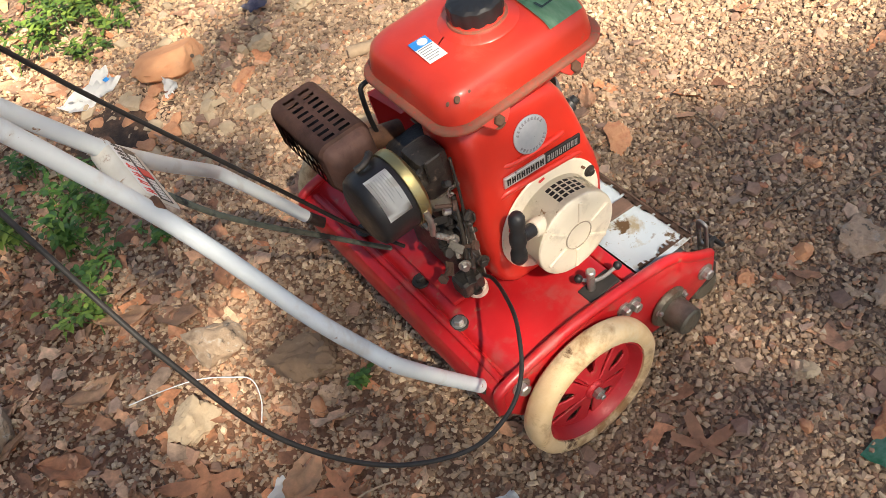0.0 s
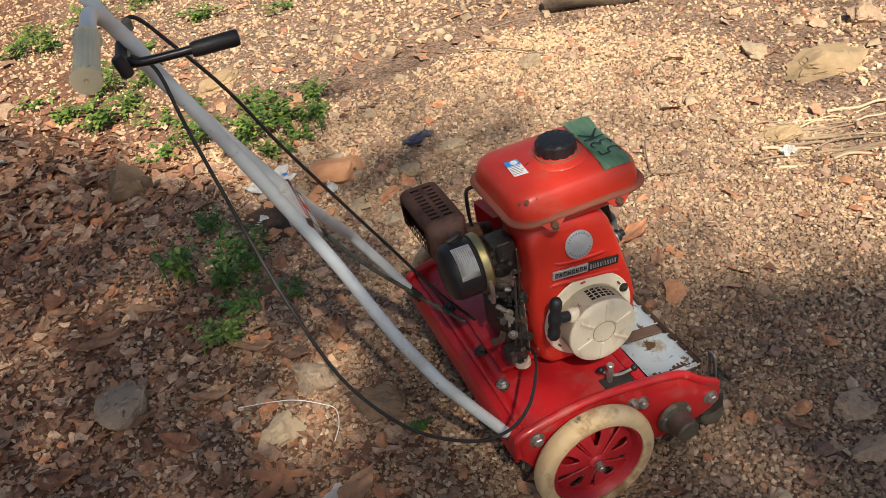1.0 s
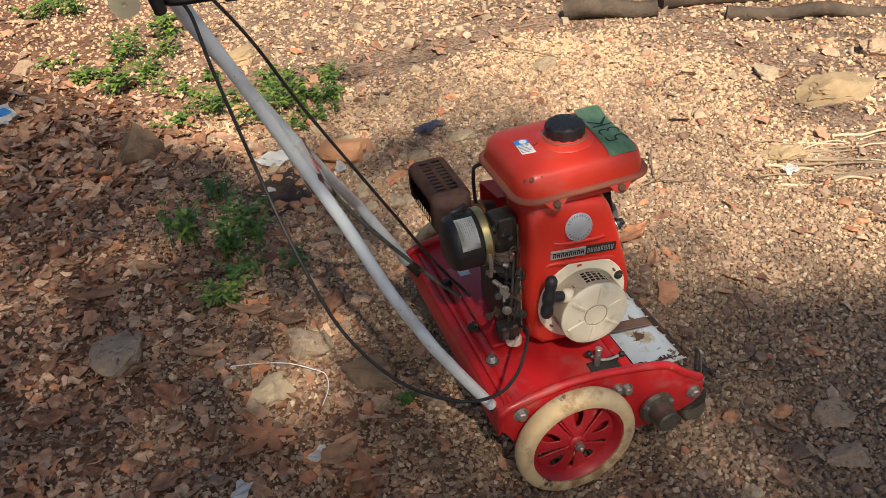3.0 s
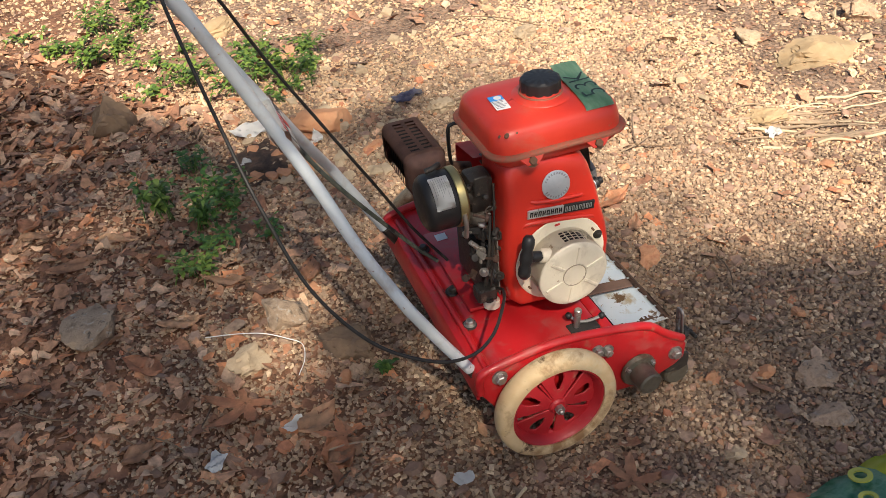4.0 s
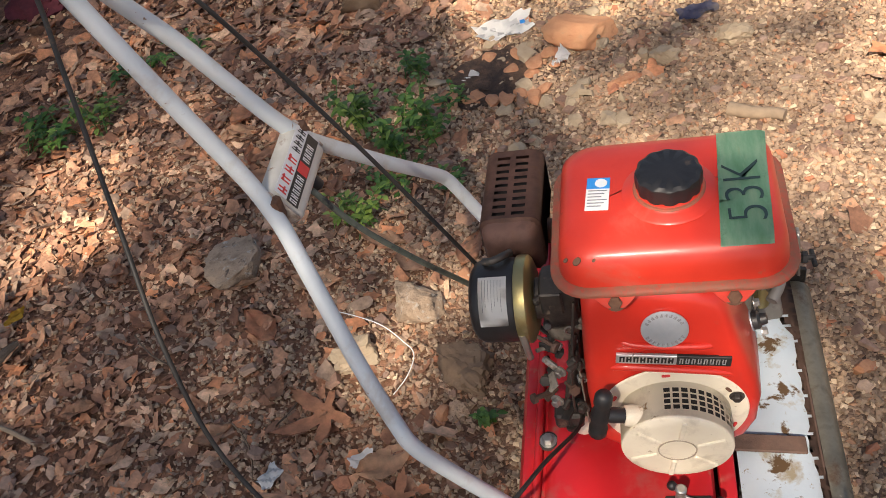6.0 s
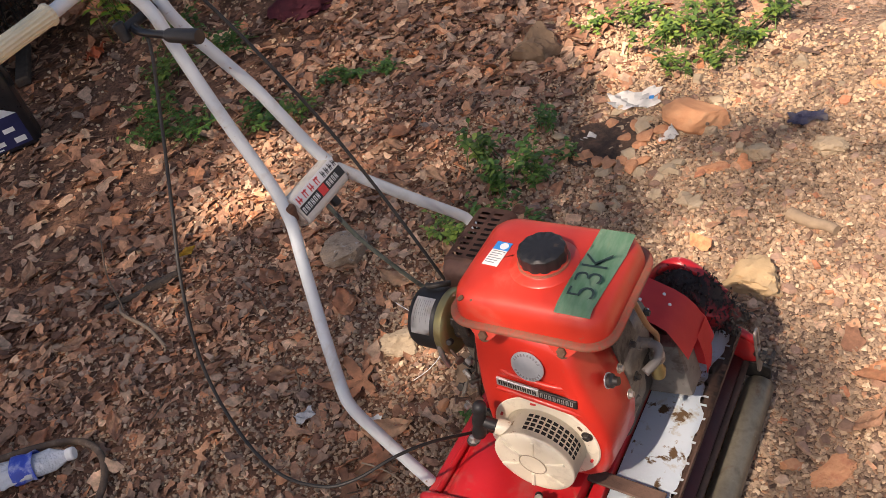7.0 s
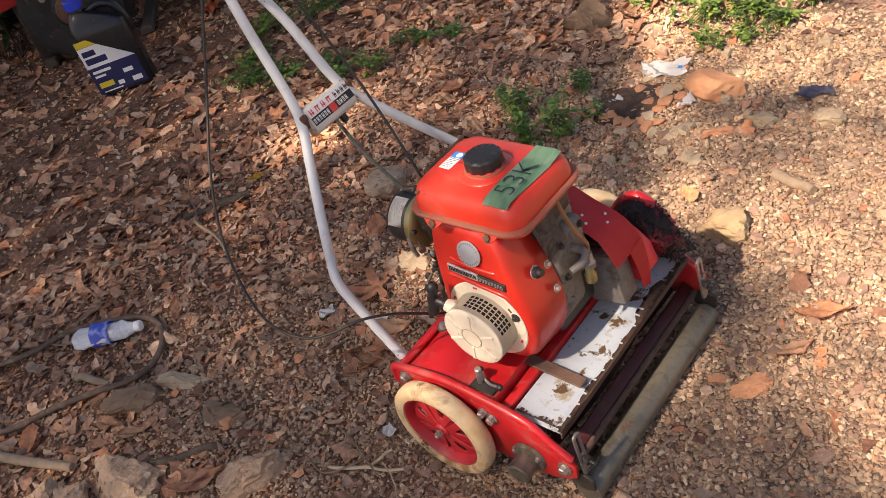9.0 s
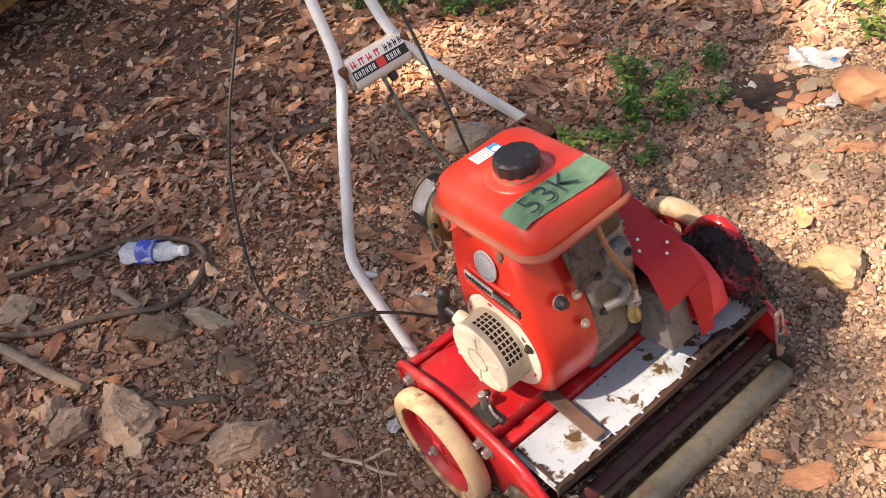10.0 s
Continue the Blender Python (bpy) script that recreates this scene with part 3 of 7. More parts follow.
def leaf_shape(rng, broken=False):
    """A curled dry leaf, about 1 long, its edges nibbled; or a torn scrap of one."""
    n = 4 if broken else 6
    w = rng.uniform(0.45, 0.85)
    curl, cup, twist, bow = rng.uniform(-0.3, 0.5), rng.uniform(-0.2, 0.35), rng.uniform(-0.4, 0.4), rng.uniform(-0.15, 0.15)
    vs, fs = [], []
    for i in range(n):
        t = i / (n - 1)
        half = w * 0.5 * math.sin(math.pi * min(0.96, max(0.05, t ** 0.75))) + 0.02
        if broken:
            half = w * rng.uniform(0.2, 0.6)
        for s in (-1, 0, 1):
            h = half * s * (rng.uniform(0.6, 1.2) if s else 1)
            vs.append((t - 0.5 + rng.uniform(-0.07, 0.07) * (2 if broken else 1) * abs(s), h + bow * math.sin(math.pi * t), curl * (t - 0.5) ** 2 + cup * abs(h) * 1.2 + twist * h * (t - 0.5) + (rng.uniform(-0.03, 0.03) if s else 0)))
    for i in range(n - 1):
        for k in range(2):
            a = i * 3 + k
            fs += [(a, a + 3, a + 4), (a, a + 4, a + 1)]
    return np.array(vs), np.array(fs)


def ease(v, lo, hi):
    t = min(1.0, max(0.0, (v - lo) / (hi - lo)))
    return t * t * (3 - 2 * t)


def scatter(name, shapes, places, material, label, category, tilt=0.4, sink=0.2, seed=3, rise=None, smooth=False):
    """Many small pieces in one mesh. places: rows of x, y, size."""
    rng = np.random.default_rng(seed)
    vv, ff, base = [], [], 0
    places = np.asarray(places)
    pick = rng.integers(0, len(shapes), len(places))
    for n, (x, y, s) in enumerate(places):
        v, f = shapes[pick[n]]
        a, b, c = rng.uniform(0, 2 * math.pi), rng.normal() * tilt, rng.normal() * tilt
        ca, sa, cb, sb, cc, sc = math.cos(a), math.sin(a), math.cos(b), math.sin(b), math.cos(c), math.sin(c)
        r = np.array([[ca, -sa, 0], [sa, ca, 0], [0, 0, 1]]) @ np.array([[1, 0, 0], [0, cb, -sb], [0, sb, cb]]) @ np.array([[cc, 0, sc], [0, 1, 0], [-sc, 0, cc]])
        p = (v * s) @ r.T
        z = gh(x, y) - p[:, 2].min() * (1 - sink) - 0.002 + (rise(x, y) if rise else 0)
        vv.append(p + (x, y, z))
        ff.append(f + base)
        base += len(v)
    v, f = np.concatenate(vv), np.concatenate(ff)
    me = bpy.data.meshes.new(name)
    me.vertices.add(len(v))
    me.vertices.foreach_set("co", v.ravel())
    me.loops.add(len(f) * 3)
    me.loops.foreach_set("vertex_index", f.ravel().astype(np.int32))
    me.polygons.add(len(f))
    me.polygons.foreach_set("loop_start", np.arange(0, len(f) * 3, 3, dtype=np.int32))
    me.polygons.foreach_set("loop_total", np.full(len(f), 3, dtype=np.int32))
    me.polygons.foreach_set("use_smooth", np.full(len(f), smooth, dtype=bool))
    me.update(calc_edges=True)
    me.materials.append(M[material])
    return tagged(new(name, me), label, category, kind="stuff")


def add_litter():
    rng = np.random.default_rng(11)
    chips = [chip_shape(rng, f) for f in (0.30, 0.42, 0.55, 0.35, 0.48, 0.62, 0.38, 0.45, 0.28, 0.52, 0.33, 0.4)]
    shards = [chip_shape(rng, f) for f in (0.14, 0.2, 0.26, 0.17, 0.3, 0.22, 0.16, 0.24)]
    whole = [leaf_shape(rng) for _ in range(14)]
    torn = [leaf_shape(rng, True) for _ in range(14)]
    near, out, leaves, bits, bold = [], [], [], [], []
    for x, y in rng.uniform((-1.5, -0.95), (1.45, 1.9), (150000, 2)):
        g = gravel_share(x, y)
        if rng.random() > ease(min(1.45 - x, 1.9 - y) + 0.25 * noise.noise((x * 2, y * 2, 3.0)), 0.0, 0.5):
            continue
        if rng.random() < 0.14 + 0.80 * g:
            # chips shift to the sunlit tone towards the open side
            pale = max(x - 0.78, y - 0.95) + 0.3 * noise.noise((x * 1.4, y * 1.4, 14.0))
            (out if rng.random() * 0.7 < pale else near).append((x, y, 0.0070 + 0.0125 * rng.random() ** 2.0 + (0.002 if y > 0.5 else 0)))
    for x, y in rng.uniform((-5.4, -2.8), (3.6, 5.2), (125000, 2)):
        if rng.random() < min(1.0, max(-1.3 - y, x - 2.6, y - 4.2, -4.6 - x) / 1.2):
            continue
        if -1.5 < x < 1.45 and -0.95 < y < 1.9:
            continue
        g = gravel_share(x, y)
        if rng.random() < 0.25 + 0.75 * g:
            out.append((x, y, 0.010 + 0.020 * rng.random() ** 2.6))
    for x, y in rng.uniform((-1.5, -0.95), (2.4, 3.6), (10500, 2)):
        if rng.random() < 0.35 + 0.5 * gravel_share(x, y):
            bold.append((x, y, 0.013 + 0.032 * rng.random() ** 2.6))
    for x, y in rng.uniform((-1.7, -1.1), (0.1, 1.9), (25000, 2)):
        g = gravel_share(x, y)
        if rng.random() > 0.10 + g * (0.82 if x < -0.2 else 0.88):
            k = 0.52 if x > -1.45 and y < 1.2 else 0.85
            (bits if rng.random() < 0.66 + 0.3 * (1 - k) else leaves).append((x, y, 0.012 + 0.060 * k * rng.random() ** 2.3))
    for x, y in rng.uniform((-5.8, -2.8), (-0.2, 5.0), (26000, 2)):
        if rng.random() < min(1.0, max(-1.3 - y, y - 4.2, -5.0 - x) / 1.2):
            continue
        if x > -1.7 and y < 1.9:
            continue
        if rng.random() > gravel_share(x, y):
            (bits if rng.random() < 0.5 else leaves).append((x, y, 0.020 + 0.058 * rng.random() ** 2.0))
    for x, y in rng.uniform((-0.6, -0.9), (2.4, 3.5), (1300, 2)):
        bits.append((x, y, 0.018 + 0.045 * rng.random() ** 2))
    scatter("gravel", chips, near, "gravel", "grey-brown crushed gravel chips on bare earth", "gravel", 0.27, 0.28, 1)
    scatter("gravel", chips, out, "tan_gravel", "gravel and broken stone over earth, toned tan as if sunlit", "gravel", 0.24, 0.35, 2)
    loose = []
    for x, y in rng.uniform((-0.3, 0.7), (2.6, 3.6), (420, 2)):
        if rng.random() < gravel_share(x, y):
            loose.append((x, y, 0.022 + 0.045 * rng.random() ** 2.4))
    scatter("loose_stones", chips, loose, "pale_stone", "pale loose stones scattered over sunlit gravel", "loose stones", 0.2, 0.2, 6)
    scatter("stone_flakes", shards, bold, "flakes", "flat flakes of stone and brick among the gravel", "stone flakes", 0.2, 0.1, 5)
    scatter("leaf_fragments", torn, bits, "litter", "torn brown fragments of dry leaves on earth", "leaf litter", 0.30, 0.1, 3, smooth=True)
    scatter("leaf_litter", whole, leaves, "litter", "curled dry brown leaves covering the earth", "leaf litter", 0.30, 0.05, 4, smooth=True)
    twigs = []
    for x, y in rng.uniform((-2.0, -1.0), (2.2, 2.8), (420, 2)):
        twigs.append((x, y, 0.03 + 0.12 * rng.random() ** 2))
    stick = []
    for _ in range(6):
        n, bend = 5, rng.uniform(-0.12, 0.12)
        vs, fs = [], []
        for i in range(n):
            t = i / (n - 1)
            for k in range(3):
                vs.append((t - 0.5, bend * math.sin(math.pi * t) + 0.016 * math.cos(2.1 * k), 0.016 * math.sin(2.1 * k)))
        for i in range(n - 1):
            for k in range(3):
                a, b = i * 3 + k, i * 3 + (k + 1) % 3
                fs += [(a, b, b + 3), (a, b + 3, a + 3)]
        stick.append((np.array(vs), np.array(fs)))
    scatter("dry_twigs", stick, twigs, "twig", "thin dry twigs and stalks strewn on the ground", "twigs", 0.12, 0.0, 6)


add_litter()

# ---- lawn mower ----
mower = thing("lawn_mower", "red petrol reel lawn mower with cream wheels standing on gravel", "lawn mower")
X, Y, Z = (1, 0, 0), (0, 1, 0), (0, 0, 1)


def add_wheel(side):
    """side -1: the wheel beyond negative y."""
    c = Vector((0.0, -0.305 if side < 0 else 0.340, 0.119))
    out = Vector((0, side, 0))
    wheel = part("wheel", lathe(bmesh.new(), [(0, -0.02), (0.012, -0.02), (0.017, -0.012), (0.017, 0.008), (0.013, 0.012), (0, 0.012)], c, out, 20), "wheel_red", mower)
    prof = [(0.092, -0.017), (0.100, -0.0195), (0.110, -0.019), (0.1165, -0.014), (0.119, -0.005), (0.119, 0.005), (0.1165, 0.014), (0.110, 0.019), (0.100, 0.0195), (0.092, 0.017), (0.0905, 0.0), (0.092, -0.017)]
    part("tyre", lathe(bmesh.new(), prof, c, out, 72), "tyre", wheel, "aged cream rubber tyre with brown stains", angle=60)
    bm = lathe(bmesh.new(), [(0.0925, -0.016), (0.0925, 0.013), (0.089, 0.015), (0.084, 0.010), (0.080, -0.004), (0.076, -0.006), (0.076, -0.010), (0.082, -0.013), (0.0925, -0.016)], c, out, 56)
    part("rim", bm, "wheel_red", wheel, "dusty red pressed-steel rim")
    m = axis_frame(c, out)
    for k in range(5):
        a = 2 * math.pi * (k + 0.15) / 5
        tilt = Matrix.Rotation(0.16, 4, "Y")
        lift = Matrix.Translation((0, 0, 0.0045))
        petal = [(0.012, -0.007), (0.028, -0.017), (0.048, -0.0295), (0.064, -0.040), (0.077, -0.044), (0.080, 0.0), (0.077, 0.044), (0.064, 0.040), (0.048, 0.0295), (0.028, 0.017), (0.012, 0.007)]
        drop = [(0.036, -0.0025), (0.048, -0.0075), (0.060, -0.0100), (0.069, -0.0075), (0.072, 0.0), (0.069, 0.0075), (0.060, 0.0100), (0.048, 0.0075), (0.036, 0.0025)]
        part("spoke", slab(bmesh.new(), petal, 0.004, m @ Matrix.Rotation(a, 4, "Z") @ lift @ tilt, 0.0012, 1, [drop]), "wheel_red", wheel)
        rib = [(0.012, -0.002), (0.060, -0.0025), (0.060, 0.0025), (0.012, 0.002)]
        part("spoke_rib", slab(bmesh.new(), rib, 0.005, m @ Matrix.Rotation(a + math.pi / 5, 4, "Z") @ Matrix.Translation((0, 0, 0.001)) @ tilt, 0.0012, 1), "wheel_red", wheel)
    bm = rod(bmesh.new(), c + out * 0.008, c + out * 0.028, 0.005, 10)
    lathe(bm, [(0, 0.013), (0.0095, 0.013), (0.0095, 0.021), (0, 0.021)], c, out, 6)
    part("axle_nut", bm, "steel", wheel)
    part("axle_stub", rod(bmesh.new(), (0.0, 0.268 * side, 0.119), c - out * 0.015, 0.009, 12), "greasy", wheel)


add_wheel(-1)
add_wheel(1)


def add_side_plate(side):
    """The cast plate that carries one wheel, the reel and the roller."""
    line = [(-0.130, 0.165), (-0.132, 0.200), (-0.118, 0.219), (-0.095, 0.226), (-0.04, 0.232), (0.02, 0.235), (0.092, 0.227), (0.160, 0.215), (0.197, 0.205), (0.222, 0.186), (0.246, 0.165), (0.278, 0.145),
            (0.292, 0.125), (0.290, 0.092), (0.272, 0.078), (0.23, 0.062), (0.19, 0.056), (0.10, 0.062), (0.0, 0.072), (-0.07, 0.095), (-0.108, 0.128)]
    m = Matrix(((1, 0, 0, 0), (0, 0, -side, 0.2755 * side), (0, 1, 0, 0), (0, 0, 0, 1)))
    plate = part("side_plate", slab(bmesh.new(), line, 0.010, m, 0.0025, 2), "red", mower, angle=50)
    y = 0.271 * side
    edge = [(-0.131, y, 0.17), (-0.132, y, 0.20), (-0.118, y, 0.217), (-0.04, y, 0.230), (0.02, y, 0.233), (0.092, y, 0.225), (0.197, y, 0.203), (0.246, y, 0.165), (0.285, y, 0.138)]
    part("rolled_edge", tube(bmesh.new(), edge, 0.0085, 10, 6), "red", plate, angle=60)
    for p, r in (((-0.096, 0.2), 0.010), ((0.118, 0.178), 0.009), ((0.098, 0.186), 0.008), ((0.268, 0.112), 0.010)):
        hexbolt("bolt", (p[0], 0.276 * side, p[1]), (0, side, 0), plate, r, 0.011)
    bm = lathe(bmesh.new(), [(0, 0), (0.036, 0), (0.037, 0.003), (0.034, 0.010), (0.0245, 0.012), (0.0235, 0.046), (0.020, 0.049), (0, 0.049)], (0.187, 0.275 * side, 0.102), (0.05, side, -0.02), 28)
    part("bearing_housing", bm, "roller", plate, "dirty dark cast bearing housing")
    for k in range(3):
        a = 2.1 * k + 0.5
        hexbolt("flange_bolt", (0.187 + 0.030 * math.cos(a), 0.284 * side, 0.102 + 0.030 * math.sin(a)), (0, side, 0), plate, 0.0045, 0.006)
    return plate


def add_adjuster(side):
    """The slotted bracket that sets the roller's height."""
    y = 0.250 * side
    m = frame3((0.2935, y - 0.011, 0.088), Y, Z)
    slot = round_rect(0.0075, 0.046, 0.0037, 4, 0.011, 0.074)
    out = round_rect(0.022, 0.108, 0.009, 4, 0.011, 0.052)
    lean = Matrix.Translation((0.2935, y, 0.088)) @ Matrix.Rotation(-0.06, 4, "Y") @ Matrix.Translation((-0.2935, -y, -0.088))
    br = part("height_adjuster", slab(bmesh.new(), out, 0.005, lean @ m, 0.0012, 1, [slot]), "steel", mower, "slotted steel height adjuster")
    bm = rod(bmesh.new(), (0.285, y, 0.128), (0.322, y, 0.124), 0.0048, 10)
    lathe(bm, [(0, 0.0), (0.0105, 0.0), (0.0105, 0.008), (0, 0.008)], (0.300, y, 0.127), (1, 0, -0.1), 6)
    rod(bm, (0.318, y - 0.020, 0.126), (0.318, y + 0.020, 0.121), 0.0042, 8)
    part("wing_nut", bm, "greasy", br)
    arm = [(-0.024, -0.012), (0.0, -0.015), (0.016, -0.010), (0.016, 0.012), (-0.004, 0.018), (-0.026, 0.012)]
    bm = slab(bmesh.new(), [(x * 1.3, yy * 1.5) for x, yy in arm], 0.008, Matrix(((1, 0, 0, 0.292), (0, 0, 1, y + 0.012 * side), (0, 1, 0, 0.062), (0, 0, 0, 1))), 0.002, 1)
    part("roller_arm", bm, "greasy", br)


for s in (-1, 1):
    add_side_plate(s)
    add_adjuster(s)

# deck: a folded sheet across the machine
prof = [(-0.137, 0.150), (-0.137, 0.196), (-0.131, 0.206), (-0.118, 0.209), (-0.108, 0.204), (-0.100, 0.204), (-0.092, 0.213), (-0.080, 0.218), (0.02, 0.222), (0.108, 0.220), (0.118, 0.216), (0.122, 0.206), (0.122, 0.190),
        (0.117, 0.190), (0.116, 0.204), (0.106, 0.214), (0.02, 0.216), (-0.080, 0.212), (-0.088, 0.207), (-0.098, 0.198), (-0.110, 0.198), (-0.119, 0.203), (-0.128, 0.200), (-0.132, 0.193), (-0.132, 0.150)]
part("deck", loft(bmesh.new(), [[(x, y, z) for x, z in prof] for y in (-0.266, -0.18, 0.0, 0.18, 0.266)]), "red", mower, "glossy red sheet-steel deck with paint chips", angle=40)
# raised pad on the deck that carries the engine
part("engine_pad", box(bmesh.new(), (-0.086, -0.118, 0.221), (0.112, 0.150, 0.232), 0.004, 2), "red", mower)
ridge = [(-0.112, -0.255, 0.209), (-0.110, -0.15, 0.211), (-0.110, 0.1, 0.211), (-0.112, 0.255, 0.209)]
part("deck_ridge", tube(bmesh.new(), ridge, 0.006, 8, 8), "red", mower, angle=60)
for p in ((-0.096, -0.14), (-0.090, -0.035), (-0.096, 0.12)):
    ring = lathe(bmesh.new(), [(0.011, 0.0), (0.015, 0.0), (0.014, 0.003), (0.011, 0.003), (0.011, 0.0)], (p[0], p[1], 0.2135), Z, 20)
    hexbolt("deck_bolt", (p[0], p[1], 0.214), Z, mower, 0.008, 0.010, "steel" if p[1] < -0.1 else "greasy")
    part("washer", ring, "greasy", mower)
part("deck_sticker", box(bmesh.new(), (-0.066, 0.111, 0.2322), (-0.042, 0.134, 0.2328), 0.0002, 1), "paper", mower, "torn white sticker on the deck")
# red cross bar and guard bar in front of the deck
part("cross_bar", box(bmesh.new(), (0.128, -0.264, 0.176), (0.150, 0.264, 0.200), 0.004, 2), "red", mower)
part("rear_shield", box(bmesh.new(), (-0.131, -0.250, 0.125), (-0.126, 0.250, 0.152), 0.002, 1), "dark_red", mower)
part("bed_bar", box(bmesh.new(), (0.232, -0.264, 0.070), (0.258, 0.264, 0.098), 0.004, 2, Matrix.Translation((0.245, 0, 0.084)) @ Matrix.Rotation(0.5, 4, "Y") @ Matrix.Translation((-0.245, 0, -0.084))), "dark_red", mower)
part("front_tie_bar", rod(bmesh.new(), (0.266, -0.264, 0.082), (0.266, 0.264, 0.082), 0.007, 12), "dark_rust", mower)


def add_reel():
    bm = rod(bmesh.new(), (0.175, -0.266, 0.112), (0.175, 0.266, 0.112), 0.011, 12)
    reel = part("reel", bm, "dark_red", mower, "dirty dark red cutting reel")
    for k in range(5):
        bm = bmesh.new()
        us = [i / 24 for i in range(25)]

        def where(u, v, k=k):
            a = 2 * math.pi * (k / 5 + 0.32 * u)
            r = 0.030 + 0.026 * v
            return (0.175 + r * math.cos(a), -0.25 + 0.5 * u, 0.112 + r * math.sin(a))

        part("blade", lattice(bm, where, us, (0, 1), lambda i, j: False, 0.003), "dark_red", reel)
    for y in (-0.2, -0.1, 0.0, 0.1, 0.2):
        part("spider", lathe(bmesh.new(), [(0.011, -0.002), (0.032, -0.002), (0.032, 0.002), (0.011, 0.002), (0.011, -0.002)], (0.175, y, 0.112), Y, 20), "dark_red", reel)


add_reel()
roll = lathe(bmesh.new(), [(0, 0), (0.024, 0), (0.0275, 0.004), (0.028, 0.05), (0.0278, 0.25), (0.028, 0.45), (0.0275, 0.516), (0.024, 0.520), (0, 0.520)], (0.292, -0.260, 0.0305), Y, 32)
part("roller", roll, "roller", mower, "worn brown steel front roller")

# white guard plate in front of the engine
m = Matrix.Translation((0.205, 0, 0.187)) @ Matrix.Rotation(radians(4), 4, "Y")
bm = bmesh.new()
lattice(bm, lambda u, v: m @ Vector((u, v, 0.0015 * math.sin(v * 17) + 0.001 * math.sin(u * 60 + v * 9))), [-0.050, -0.03, -0.01, 0.01, 0.03, 0.046, 0.058, 0.0585], [i / 24 * 0.512 - 0.256 for i in range(25)], lambda i, j: False, 0.0022)
guard = part("guard_plate", bm, "plate", mower, "chipped pale blue-white enamel guard plate with rust")
part("rusty_lip", box(bmesh.new(), (0.055, -0.256, -0.012), (0.0585, 0.256, 0.0042), 0.001, 1, m), "dark_rust", guard)


def fringe(u, v):
    w = 0.010 + 0.030 * max(0.0, noise.noise((u * 13, 0.4, 2.0))) + 0.006 * max(0.0, noise.noise((u * 60, 1.4, 2.0)))
    return m @ Vector((0.0588 - w * v, u, 0.0046 + 0.0015 * math.sin(u * 17) - 0.0012 * v))


part("rust_fringe", lattice(bmesh.new(), fringe, [i / 110 * 0.51 - 0.255 for i in range(111)], (0, 0.5, 1), lambda i, j: j == 1 and noise.noise((i * 0.7, 3.0, 1.0)) > 0.28, 0.0006), "dark_rust", guard, "flaking brown rust along the edge", angle=60)
for y, w in ((-0.249, 0.010), (0.249, 0.012)):
    bm = lattice(bmesh.new(), lambda u, v, y=y, w=w: m @ Vector((u, y + (1 if y < 0 else -1) * (w * v + v * 0.010 * noise.noise((u * 40, y, 0.0))), 0.0048 - 0.0008 * v)), [i / 24 * 0.10 - 0.045 for i in range(25)], (0, 0.5, 1), lambda i, j: j == 1 and (i * 7) % 5 < 2, 0.0006)
    part("rust_fringe", bm, "dark_rust", guard, angle=60)
for y0, n in ((-0.14, 0.10), (0.085, 0.05)):
    lift = Matrix.Translation((0.19, y0, 0.2)) @ Matrix.Rotation(radians(7), 4, "Y")
    part("rusty_strap", box(bmesh.new(), (-0.09, -0.013, -0.002), (n - 0.045, 0.013, 0.003), 0.0015, 1, lift), "dark_rust", mower, "bent rusty steel strap")

# small levers behind the near side plate
lev = part("clutch_lever", rod(bmesh.new(), (0.074, -0.238, 0.200), (0.079, -0.237, 0.258), 0.0062, 12), "steel", mower)
part("lever_tip", rod(bmesh.new(), (0.0785, -0.237, 0.252), (0.0792, -0.237, 0.262), 0.0072, 12), "steel", lev)
arm = part("throttle_arm", tube(bmesh.new(), [(0.070, -0.222, 0.236), (0.082, -0.231, 0.228), (0.100, -0.237, 0.226), (0.124, -0.240, 0.231)], 0.003, 8, 6), "steel", mower)
for p in ((0.126, -0.240, 0.232), (0.068, -0.221, 0.238)):
    part("ball_knob", lathe(bmesh.new(), [(0, -0.0068), (0.0048, -0.0048), (0.0068, 0), (0.0048, 0.0048), (0, 0.0068)], p, Z, 14), "black", arm, angle=80)
part("lever_bracket", box(bmesh.new(), (0.058, -0.256, 0.212), (0.116, -0.226, 0.2228), 0.002, 1), "soot", mower)

# engine: crankcase, cylinder and fins
block = part("engine_block", box(bmesh.new(), (-0.015, -0.075, 0.232), (0.170, 0.075, 0.34), 0.014, 3), "greasy", mower, "dirty grey cast engine block")
part("crank_cover", lathe(bmesh.new(), [(0, 0), (0.066, 0), (0.068, 0.01), (0.060, 0.02), (0.03, 0.024), (0.028, 0.045), (0, 0.045)], (0.085, 0.07, 0.325), Y, 32), "alu", block)
part("cylinder", box(bmesh.new(), (0.030, -0.052, 0.33), (0.158, 0.055, 0.475), 0.016, 3), "alu", block)
for k in range(8):
    z = 0.355 + 0.015 * k
    part("fin", box(bmesh.new(), (0.018, -0.062, z), (0.150, 0.060, z + 0.004), 0.0015, 1), "alu", block)
head = part("cylinder_head", box(bmesh.new(), (0.146, -0.058, 0.345), (0.182, 0.045, 0.455), 0.016, 3), "alu", block)
for p in ((-0.040, 0.438), (-0.040, 0.362), (0.028, 0.438), (0.028, 0.362)):
    hexbolt("head_bolt", (0.182, *p), X, head, 0.0055, 0.007, "greasy")
